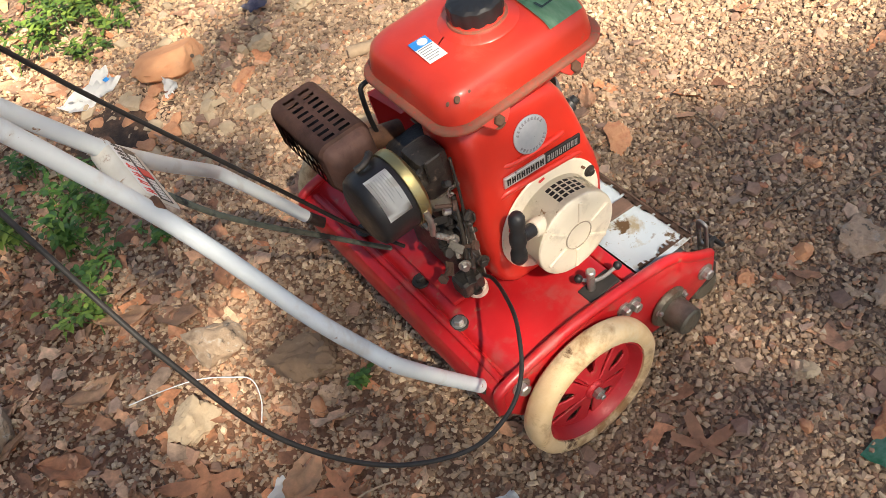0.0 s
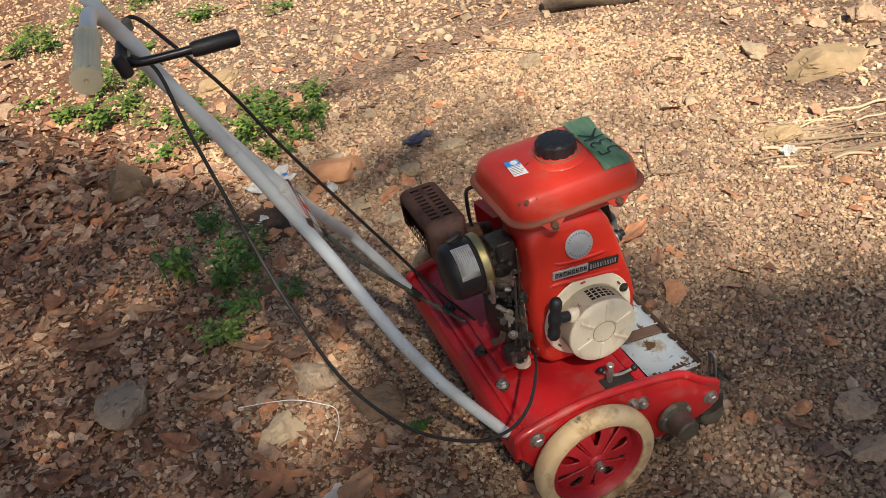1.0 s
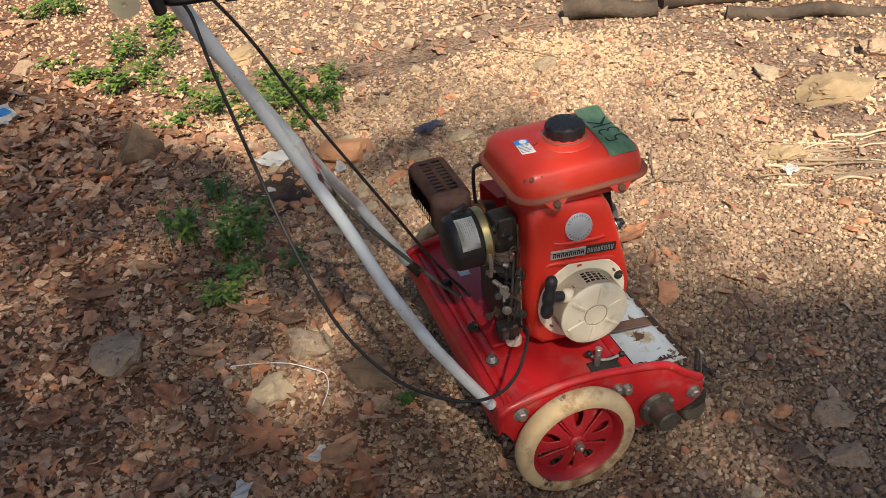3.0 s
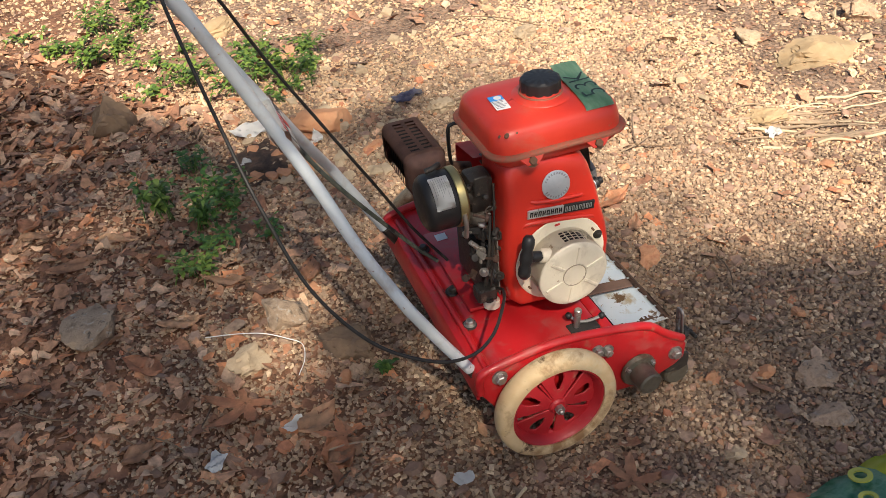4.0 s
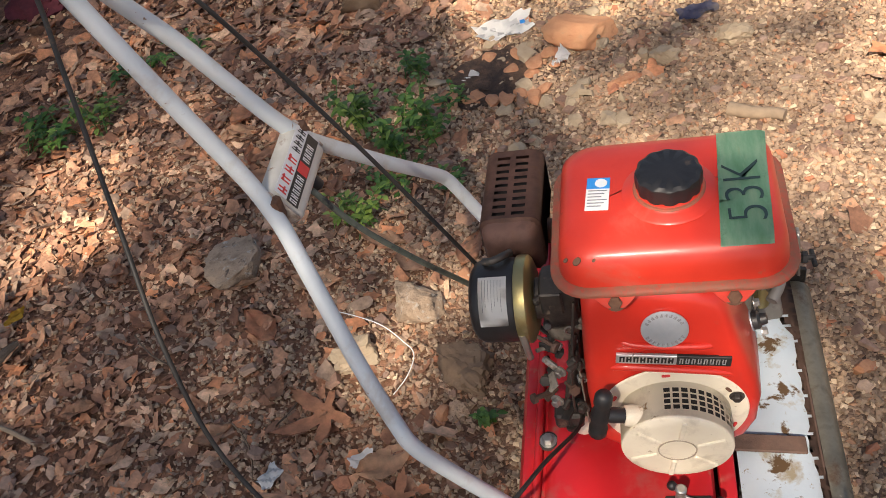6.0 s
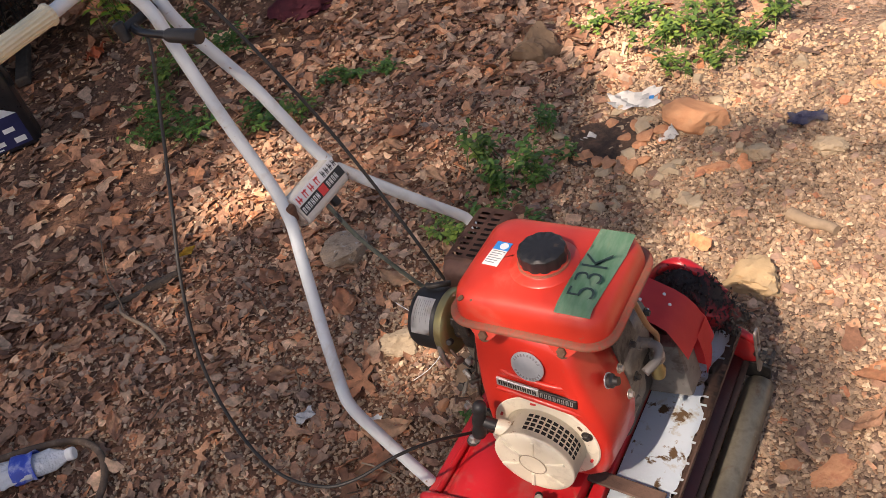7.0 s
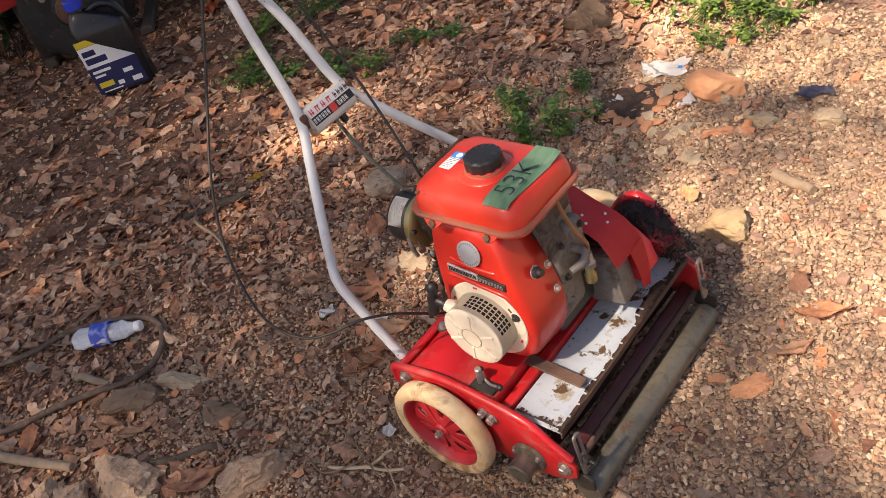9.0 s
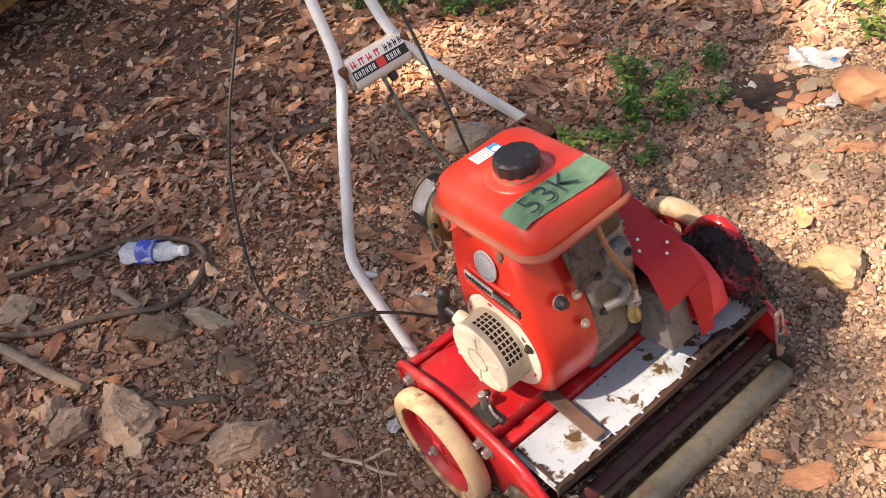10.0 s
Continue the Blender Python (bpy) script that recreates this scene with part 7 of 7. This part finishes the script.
# ---- oil jug and the red engine behind ----
def add_jug():
    jug = thing("oil_jug", "black plastic oil jug with a blue cap on leaf litter", "jug", (-2.60, 0.665, gh(-2.60, 0.665)), 52)

    def ring(z, w, d, shift=0.0, r=0.03):
        return [(x + shift, y, z) for x, y in round_rect(w, d, min(r, d * 0.45, w * 0.45), 5)]

    rings = [ring(0.0, 0.22, 0.13), ring(0.008, 0.232, 0.145), ring(0.272, 0.232, 0.145), ring(0.302, 0.228, 0.135, -0.004), ring(0.335, 0.165, 0.11, -0.026), ring(0.358, 0.10, 0.08, -0.050, 0.03), ring(0.368, 0.062, 0.06, -0.060, 0.029), ring(0.385, 0.058, 0.058, -0.061, 0.028)]
    body = part("body", loft(bmesh.new(), rings), "jug", jug, angle=40)
    part("carry_handle", tube(bmesh.new(), [(-0.03, 0, 0.350), (0.03, 0, 0.368), (0.085, 0, 0.345), (0.112, 0, 0.28), (0.112, 0, 0.22)], 0.017, 12, 8), "jug", body, angle=80)
    part("cap", lathe(bmesh.new(), [(0, 0.382), (0.036, 0.382), (0.037, 0.392), (0.036, 0.418), (0.032, 0.423), (0, 0.423)], (-0.061, 0, 0), Z, 40, wave=lambda t: 1 + 0.015 * math.cos(6.283 * 24 * t)), "cap_blue", jug, "bright blue screw cap")
    f = frame3((0, -0.0732, -0.004), X, Z) @ Matrix.Diagonal((1.05, 1.22, 1, 1))
    lab = part("label", slab(bmesh.new(), [(-0.118, 0.02), (0.085, 0.02), (0.085, 0.120), (-0.118, 0.120)], 0.001, f), "navy", jug, "navy, white and yellow printed label", smooth=False)
    part("white_field", slab(bmesh.new(), [(-0.118, 0.121), (0.085, 0.121), (-0.035, 0.198), (-0.118, 0.198)], 0.001, f), "paper", lab, smooth=False)
    part("yellow_tip", slab(bmesh.new(), [(-0.118, 0.199), (-0.037, 0.199), (-0.066, 0.222), (-0.118, 0.222)], 0.001, f), "yellow", lab, smooth=False)
    up = f @ Matrix.Translation((0, 0, 0.0012))
    bm = bmesh.new()
    bars(bm, up, [(-0.108, 0.164, -0.055, 0.184), (-0.108, 0.134, -0.022, 0.156)])
    part("logo_bars", bm, "navy", lab, smooth=False)
    bm = bmesh.new()
    bars(bm, up, [(-0.105, 0.098, -0.03, 0.108), (-0.105, 0.082, -0.06, 0.090), (0.01, 0.07, 0.05, 0.085), (0.03, 0.03, 0.07, 0.048), (-0.03, 0.035, -0.005, 0.05), (-0.10, 0.024, -0.02, 0.028)])
    tagged(part("lettering", bm, "paper", lab, smooth=False), kind="stuff")
    bm = bmesh.new()
    bars(bm, up, [(-0.105, 0.042, -0.045, 0.062)])
    part("yellow_bar", bm, "yellow", lab, smooth=False)


add_jug()


def add_machine():
    eng = thing("stationary_engine", "old red engine with a round grey belt guard", "engine", (-3.20, 0.90, gh(-3.2, 0.9)), 50)
    part("engine_block", box(bmesh.new(), (-0.30, -0.02, 0.02), (0.17, 0.34, 0.44), 0.04, 3), "greasy", eng)
    disc = lathe(bmesh.new(), [(0, 0.0), (0.225, 0.0), (0.238, 0.006), (0.24, 0.03), (0.215, 0.036), (0.19, 0.03), (0.09, 0.034), (0.07, 0.05), (0, 0.05)], (-0.02, -0.05, 0.245), (0, -1, 0), 48)
    g = part("belt_guard", disc, "guard_grey", eng, "round dull grey belt guard")
    part("guard_hub", lathe(bmesh.new(), [(0, 0), (0.07, 0), (0.065, 0.02), (0.03, 0.03), (0, 0.03)], (-0.02, -0.10, 0.245), (0, -1, 0), 28), "rust", g)
    part("guard_bolt", lathe(bmesh.new(), [(0, 0), (0.016, 0), (0.016, 0.012), (0, 0.014)], (-0.12, -0.084, 0.33), (0, -1, 0), 8), "steel", g)
    hood = [(-0.42, 0.31), (-0.42, 0.42), (-0.38, 0.455), (-0.10, 0.50), (0.20, 0.565), (0.26, 0.565), (0.272, 0.535), (0.245, 0.42), (0.205, 0.31), (0.160, 0.31), (0.178, 0.44), (0.165, 0.495), (0.05, 0.462), (-0.10, 0.435), (-0.20, 0.415), (-0.23, 0.33)]
    part("hood", slab(bmesh.new(), hood, 0.12, Matrix(((1, 0, 0, 0), (0, 0, 1, -0.05), (0, 1, 0, 0), (0, 0, 0, 1))), 0.014, 2), "dull_red", eng, "faded red engine hood", angle=40)
    part("strap", tube(bmesh.new(), [(-0.22, -0.07, 0.49), (-0.10, -0.075, 0.515), (0.0, -0.08, 0.49), (0.07, -0.085, 0.40), (0.16, -0.07, 0.37)], 0.018, 8, 8), "strap", eng, "grey webbing strap", angle=70)
    f = frame3((0.215, -0.062, 0.455), (0.95, 0, 0.28), (-0.28, 0, 0.95))
    tg = part("tag_plate", slab(bmesh.new(), round_rect(0.085, 0.115, 0.01, 3), 0.003, f), "tag", eng, "tan metal tag plate")
    bm = bmesh.new()
    bars(bm, f @ Matrix.Translation((0, 0, 0.0032)), [(-0.026, 0.010, 0.026, 0.016), (-0.026, -0.004, 0.026, 0.002), (-0.026, -0.018, 0.020, -0.012)])
    part("lettering", bm, "black_ink", tg, smooth=False)
    for y in (0.04, -0.04):
        part("rivet", lathe(bmesh.new(), [(0, 0.003), (0.008, 0.003), (0.006, 0.006), (0, 0.007)], f @ Vector((0, y, 0)), f.to_3x3() @ Vector(Z), 14), "brass", tg)
    part("exhaust_stack", rod(bmesh.new(), (0.17, 0.05, 0.5), (0.13, 0.06, 0.78), 0.022, 14), "rust", eng)
    for x in (-0.25, 0.25):
        part("skid", box(bmesh.new(), (x - 0.03, -0.06, 0.0), (x + 0.03, 0.40, 0.04), 0.006, 1), "bark", eng)


M["guard_grey"] = surface("dull_grey_steel", [(0.020, 0.019, 0.018), (0.040, 0.037, 0.034)], 0.6, metal=0.3, scale=16, bump=0.15, wear=[((0.14, 0.10, 0.07), 30, 0.60, 0.15, 0.9)])
M["dull_red"] = surface("dull_red_paint", [(0.38, 0.016, 0.014), (0.46, 0.026, 0.022)], 0.45, scale=12, bump=0.08, wear=[(DUST, 30, 0.64, 0.15, 0.9)])
add_machine()


def add_base_frame():
    """A low sheet-steel box on skids beside the red engine."""
    box_thing = thing("machine_base", "low rusty ochre steel base standing on dark skids", "machine base", (-3.31, -0.14, gh(-3.3, -0.15) - 0.01), -56)
    bm = box(bmesh.new(), (-0.55, -0.62, 0.15), (0.45, 0.0, 0.42), 0.02, 2)
    body = part("body", bm, "ochre", box_thing)
    part("flange", box(bmesh.new(), (-0.57, -0.64, 0.42), (0.47, 0.02, 0.435), 0.004, 1), "ochre", body)
    for x in (-0.45, 0.35):
        part("skid", box(bmesh.new(), (x - 0.05, -0.6, 0.0), (x + 0.05, -0.03, 0.148), 0.008, 1), "soot", box_thing)


M["ochre"] = surface("rusty_ochre_paint", [(0.42, 0.24, 0.05), (0.32, 0.17, 0.04), (0.20, 0.10, 0.035)], 0.7, scale=10, bump=0.2, bump_scale=90, wear=[((0.09, 0.045, 0.025), 20, 0.55, 0.08, 0.9)])
add_base_frame()


# ---- plants ----
def blades(bm, base, way, length, width, droop, seg=3):
    """One leaf."""
    w = Vector(way).normalized()
    side = w.cross(Vector(Z))
    side = side.normalized() if side.length > 1e-3 else Vector(X)
    rows = []
    for i in range(seg + 1):
        t = i / seg
        p = Vector(base) + w * length * t + Vector((0, 0, -droop * length * t * t))
        hw = width * 0.5 * (math.sin(math.pi * (0.08 + 0.90 * t)) if 0 < i < seg else 0.06)
        lift = Vector((0, 0, 0.25 * hw))
        rows.append((bm.verts.new(p - side * hw + lift), bm.verts.new(p), bm.verts.new(p + side * hw + lift)))
    for a, b in zip(rows, rows[1:]):
        bm.faces.new((a[0], a[1], b[1], b[0]))
        bm.faces.new((a[1], a[2], b[2], b[1]))


def add_weed(at, height, spread, stems, leaf, seed, label="small green weed growing through the litter", material="leaf_green", name="weed", category="weed", per=9, group="weeds", lean=(0, 0)):
    rng = np.random.default_rng(seed)
    plant = thing(name, label, category, (*at, gh(*at) - 0.004), group=group)
    sb, lb = bmesh.new(), bmesh.new()
    for k in range(int(stems * 1.6)):
        a = rng.uniform(0, 2 * math.pi)
        d = spread * rng.random() ** 0.7
        root = Vector((rng.normal() * spread * 0.35, rng.normal() * spread * 0.35, 0))
        tip = Vector((d * math.cos(a) + lean[0], d * math.sin(a) + lean[1], height * rng.uniform(0.45, 1.0)))
        mid = root.lerp(tip, 0.5) + Vector((0, 0, height * 0.15))
        pts = [root, mid, tip]
        tube(sb, pts, 0.0016 + 0.004 * height * 0.3, 5, 4, lambda t: 1 - 0.6 * t)
        line = curve_points(pts, 6)
        for j in range(per):
            p = line[int((0.25 + 0.75 * j / max(1, per - 1)) * (len(line) - 1))]
            b = rng.uniform(0, 2 * math.pi)
            blades(lb, p, (math.cos(b), math.sin(b), rng.uniform(-0.1, 0.7)), leaf * rng.uniform(0.45, 1.0), leaf * rng.uniform(0.32, 0.55), rng.uniform(0.1, 0.5))
    tagged(part("stem", sb, "leaf_green" if material != "leaf_dark" else "bark", plant, angle=80), kind="stuff")
    tagged(part("foliage", lb, material, plant, angle=80), kind="stuff")
    return plant


WEEDS = [(-0.60, 0.84, 0.15, 0.07, 9, 0.035), (-0.50, 1.05, 0.10, 0.05, 6, 0.026), (-0.42, 0.80, 0.06, 0.08, 6, 0.026), (-0.50, 0.73, 0.12, 0.07, 8, 0.03), (-0.56, 0.53, 0.07, 0.075, 9, 0.026), (-0.36, 0.62, 0.05, 0.045, 5, 0.022), (-0.385, 0.93, 0.06, 0.05, 4, 0.022),
         (-0.30, 1.52, 0.12, 0.13, 14, 0.032), (-0.16, 1.58, 0.10, 0.12, 13, 0.032), (-0.05, 1.52, 0.08, 0.10, 10, 0.03), (-0.42, 1.66, 0.10, 0.12, 10, 0.03), (-0.20, 1.74, 0.09, 0.14, 9, 0.032), (-0.02, 1.68, 0.07, 0.10, 8, 0.03),
         (-1.34, 1.22, 0.07, 0.11, 9, 0.03), (-1.22, 1.30, 0.06, 0.09, 7, 0.028), (-1.54, 0.95, 0.08, 0.13, 11, 0.034), (-1.42, 1.02, 0.07, 0.10, 8, 0.03), (-1.80, 0.86, 0.08, 0.14, 12, 0.034), (-1.95, 0.80, 0.07, 0.12, 9, 0.032), (-2.06, 0.95, 0.08, 0.14, 10, 0.034), (-2.20, 1.18, 0.10, 0.16, 12, 0.036),
         (-2.05, 1.40, 0.10, 0.16, 11, 0.036), (-2.4, 1.5, 0.13, 0.18, 12, 0.04), (-0.76, 2.00, 0.10, 0.09, 8, 0.036), (-0.70, 2.34, 0.12, 0.10, 8, 0.04), (-0.52, 2.48, 0.13, 0.08, 7, 0.045), (-0.90, 2.15, 0.07, 0.08, 5, 0.034), (-0.90, 3.0, 0.10, 0.12, 8, 0.04), (-1.05, 3.05, 0.09, 0.12, 7, 0.04), (-0.62, 2.14, 0.06, 0.07, 5, 0.03),
         (-0.23, 0.02, 0.035, 0.03, 4, 0.02), (-0.70, 3.2, 0.10, 0.14, 8, 0.04), (1.30, 2.0, 0.10, 0.10, 8, 0.036), (-0.2, 2.85, 0.06, 0.10, 6, 0.03), (0.1, 2.7, 0.05, 0.09, 5, 0.03),
         (-0.80, 2.19, 0.07, 0.11, 5, 0.032), (-0.66, 2.05, 0.06, 0.13, 6, 0.032), (-0.53, 1.87, 0.05, 0.12, 6, 0.03), (-0.55, 1.62, 0.06, 0.12, 7, 0.028), (-0.55, 2.28, 0.08, 0.10, 5, 0.034), (-0.40, 1.95, 0.04, 0.10, 4, 0.028), (-0.97, 2.38, 0.05, 0.09, 4, 0.03), (-0.97, 3.22, 0.08, 0.14, 6, 0.036),
         (-0.21, 1.36, 0.06, 0.08, 6, 0.028), (-0.12, 1.44, 0.06, 0.08, 6, 0.028), (-0.47, 0.83, 0.13, 0.08, 7, 0.03), (-0.50, 0.66, 0.05, 0.10, 6, 0.026), (-0.23, 2.9, 0.06, 0.14, 6, 0.034), (-0.45, 3.28, 0.08, 0.16, 7, 0.036)]
# the sunlit green goes to the far open weeds and every fourth one
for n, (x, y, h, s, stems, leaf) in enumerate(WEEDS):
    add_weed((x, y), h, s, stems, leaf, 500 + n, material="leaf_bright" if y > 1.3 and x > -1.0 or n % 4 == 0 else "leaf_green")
add_weed((-2.74, 1.46), 0.50, 0.13, 8, 0.085, 610, "young shrub with lime-green leaves", "leaf_lime", "shrub", "shrub", 6, "shrubs", (0.06, -0.05))
# undergrowth in the darkened leaf colour, shade included
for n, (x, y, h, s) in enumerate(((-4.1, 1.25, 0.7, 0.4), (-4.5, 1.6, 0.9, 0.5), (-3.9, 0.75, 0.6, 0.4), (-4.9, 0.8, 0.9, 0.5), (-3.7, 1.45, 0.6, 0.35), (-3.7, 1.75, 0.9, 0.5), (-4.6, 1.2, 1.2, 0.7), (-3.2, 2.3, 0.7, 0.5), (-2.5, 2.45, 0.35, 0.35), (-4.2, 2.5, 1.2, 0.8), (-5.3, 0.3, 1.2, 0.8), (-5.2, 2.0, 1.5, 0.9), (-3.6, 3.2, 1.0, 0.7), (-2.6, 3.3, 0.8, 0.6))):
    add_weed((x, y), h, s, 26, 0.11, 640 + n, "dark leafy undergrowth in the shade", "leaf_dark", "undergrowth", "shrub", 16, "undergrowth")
bm = rock_mesh((0.50, 0.42, 0.24), 71, 4, 0.12, 4)
solid("earth_mound", bm, "soil", "mound of brown earth and leaves under shrubs", "earth mound", (-3.05, 1.72, gh(-3.05, 1.72) - 0.01), (0, 0, 30), angle=80)
rng = np.random.default_rng(72)
pile = []
for _ in range(800):
    a, q = rng.uniform(0, 2 * math.pi), math.sqrt(rng.random())
    pile.append((-3.05 + 0.36 * q * math.cos(a), 1.72 + 0.32 * q * math.sin(a), rng.uniform(0.05, 0.10)))
scatter("leaf_pile", [leaf_shape(rng) for _ in range(8)], pile, "litter", "heap of dry reddish leaves over a mound", "leaf litter", 0.5, 0.1, 73, lambda x, y: 0.05 + 0.20 * math.sqrt(max(0.0, 1 - ((x + 3.05) / 0.37) ** 2 - ((y - 1.72) / 0.33) ** 2)))


def add_bush():
    """The leafy bush that hangs over the engine."""
    rng = np.random.default_rng(81)
    foot = Vector((-4.3, 2.5, gh(-4.3, 2.5) - 0.03))
    bush = thing("bush", "tall dark leafy bush that hangs over the engine", "bush", (0, 0, 0))
    trunk = part("trunk", tube(bmesh.new(), [foot, foot + Vector((0.1, -0.1, 0.9)), foot + Vector((0.35, -0.4, 1.9))], 0.06, 10, 6, lambda t: 1 - 0.5 * t), "bark", bush, angle=80)
    for tip in ((-3.0, 0.8, 1.8), (-3.6, 0.6, 1.9), (-2.9, 1.8, 1.9), (-4.8, 1.2, 2.0), (-3.3, 2.8, 1.9)):
        tip = Vector(tip)
        a = foot + Vector((0.3, -0.35, 1.7))
        part("limb", tube(bmesh.new(), [a, a.lerp(tip, 0.5) + Vector((0, 0, 0.25)), tip], 0.03, 8, 6, lambda t: 1 - 0.7 * t), "bark", trunk, angle=80)
    verts, faces = [], []
    while len(faces) < 9000:
        p = Vector(rng.normal(size=3)).normalized() * rng.random() ** 0.33
        p = Vector((-3.75 + 1.45 * p.x, 1.65 + 1.5 * p.y, 1.75 + 0.75 * p.z))
        if p.z < 1.0 or noise.noise(p * 2.2) < -0.25:
            continue
        a = rng.uniform(0, 2 * math.pi)
        d = Vector((math.cos(a), math.sin(a), rng.uniform(-0.6, 0.3))).normalized()
        q = d.cross(Vector((rng.normal() * 0.4, rng.normal() * 0.4, 1))).normalized()
        n, w = rng.uniform(0.06, 0.11), rng.uniform(0.025, 0.045)
        k = len(verts)
        verts += [p - d * n, p - d * n * 0.2 + q * w, p + d * n, p - d * n * 0.2 - q * w]
        faces.append((k, k + 1, k + 2, k + 3))
    me = bpy.data.meshes.new("foliage")
    me.from_pydata([tuple(v) for v in verts], [], faces)
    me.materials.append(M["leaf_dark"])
    ob = new("foliage", me)
    ob.parent = bush
    tagged(ob, kind="stuff")


add_bush()

# ---- unseen shade tree, added behind the camera ----
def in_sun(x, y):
    """How open the added crown is towards the sun over a spot of ground, 0 to 1."""
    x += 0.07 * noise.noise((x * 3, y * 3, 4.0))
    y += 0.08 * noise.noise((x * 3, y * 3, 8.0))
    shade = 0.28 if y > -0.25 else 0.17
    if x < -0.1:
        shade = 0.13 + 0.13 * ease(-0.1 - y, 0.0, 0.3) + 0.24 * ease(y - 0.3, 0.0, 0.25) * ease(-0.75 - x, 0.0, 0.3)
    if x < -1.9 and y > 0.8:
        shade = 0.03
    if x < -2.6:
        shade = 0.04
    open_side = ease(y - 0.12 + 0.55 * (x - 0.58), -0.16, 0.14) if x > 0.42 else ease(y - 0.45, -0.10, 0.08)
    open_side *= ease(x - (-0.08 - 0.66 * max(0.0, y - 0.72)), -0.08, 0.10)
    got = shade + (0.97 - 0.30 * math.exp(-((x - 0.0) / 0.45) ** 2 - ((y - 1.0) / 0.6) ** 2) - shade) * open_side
    # gaps set by hand in the crown where sun patches should fall
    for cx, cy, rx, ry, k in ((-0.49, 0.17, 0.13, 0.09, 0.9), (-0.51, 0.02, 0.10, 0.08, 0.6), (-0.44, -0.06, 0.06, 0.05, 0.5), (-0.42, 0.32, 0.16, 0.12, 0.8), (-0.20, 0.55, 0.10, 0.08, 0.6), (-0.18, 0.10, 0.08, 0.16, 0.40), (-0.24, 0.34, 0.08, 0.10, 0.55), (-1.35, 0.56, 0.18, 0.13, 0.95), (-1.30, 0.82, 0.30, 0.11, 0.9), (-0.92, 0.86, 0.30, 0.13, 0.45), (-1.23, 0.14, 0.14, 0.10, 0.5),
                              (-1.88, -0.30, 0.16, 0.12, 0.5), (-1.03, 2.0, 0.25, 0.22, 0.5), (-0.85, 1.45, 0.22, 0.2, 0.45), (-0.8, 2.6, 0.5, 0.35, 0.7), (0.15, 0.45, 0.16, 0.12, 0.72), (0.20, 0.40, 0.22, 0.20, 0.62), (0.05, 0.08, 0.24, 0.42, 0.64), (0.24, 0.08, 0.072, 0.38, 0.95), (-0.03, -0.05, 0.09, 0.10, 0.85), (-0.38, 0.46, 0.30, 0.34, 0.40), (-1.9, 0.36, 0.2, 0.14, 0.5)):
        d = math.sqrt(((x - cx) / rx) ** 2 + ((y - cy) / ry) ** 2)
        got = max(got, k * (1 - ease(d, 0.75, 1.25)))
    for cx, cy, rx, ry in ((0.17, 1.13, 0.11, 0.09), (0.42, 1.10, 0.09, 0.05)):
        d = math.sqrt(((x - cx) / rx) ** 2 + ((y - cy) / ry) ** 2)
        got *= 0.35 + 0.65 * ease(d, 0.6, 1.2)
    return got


def add_tree():
    rng = np.random.default_rng(5)
    tree = thing("shade_tree", "unseen leafy tree added to throw dappled shade on the yard", "tree", (0, 0, 0))
    foot = Vector((-3.4, -6.2, gh(-3.4, -6.2) - 0.05))
    trunk = part("trunk", tube(bmesh.new(), [foot, foot + Vector((0.1, 0.05, 2.0)), foot + Vector((0.25, 0.2, 4.2)), foot + Vector((0.5, 0.4, 6.4))], 0.24, 14, 6, lambda t: 1 - 0.4 * t), "bark", tree, angle=80)
    fork = foot + Vector((0.5, 0.4, 6.3))
    for tip in ((-3.1, -5.2, 7.6), (-3.8, -4.6, 7.8), (-2.4, -6.4, 8.0), (0.3, -7.2, 7.8), (-4.6, -5.4, 7.6)):
        tip = Vector(tip)
        part("limb", tube(bmesh.new(), [fork, fork.lerp(tip, 0.5) + Vector((0, 0, 0.3)), tip], 0.085, 9, 6, lambda t: 1 - 0.75 * t), "bark", trunk, angle=80)
    verts, faces = [], []
    for gx, gy in rng.uniform((-6.6, -3.4), (3.6, 4.8), (185000, 2)):
        rim = max(-1.6 - gy, gx - 2.6, -5.2 - gx, gy - 3.8) + 0.6 * noise.noise((gx * 0.9, gy * 0.9, 31.0))
        if rng.random() < ease(rim, 0.0, 1.3):
            continue
        z = rng.uniform(6.4, 8.4)
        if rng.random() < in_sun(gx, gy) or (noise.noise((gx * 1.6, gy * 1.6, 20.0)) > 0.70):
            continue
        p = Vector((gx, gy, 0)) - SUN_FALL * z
        a = rng.uniform(0, 2 * math.pi)
        d = Vector((math.cos(a), math.sin(a), rng.uniform(-0.5, 0.3))).normalized()
        s = d.cross(Vector((rng.normal() * 0.4, rng.normal() * 0.4, 1))).normalized()
        n, w = rng.uniform(0.035, 0.062), rng.uniform(0.014, 0.024)
        k = len(verts)
        verts += [p - d * n, p - d * n * 0.2 + s * w, p + d * n, p - d * n * 0.2 - s * w]
        faces.append((k, k + 1, k + 2, k + 3))
    me = bpy.data.meshes.new("crown")
    me.from_pydata([tuple(v) for v in verts], [], faces)
    me.materials.append(M["leaf_green"])
    ob = new("crown", me)
    ob.parent = tree


add_tree()
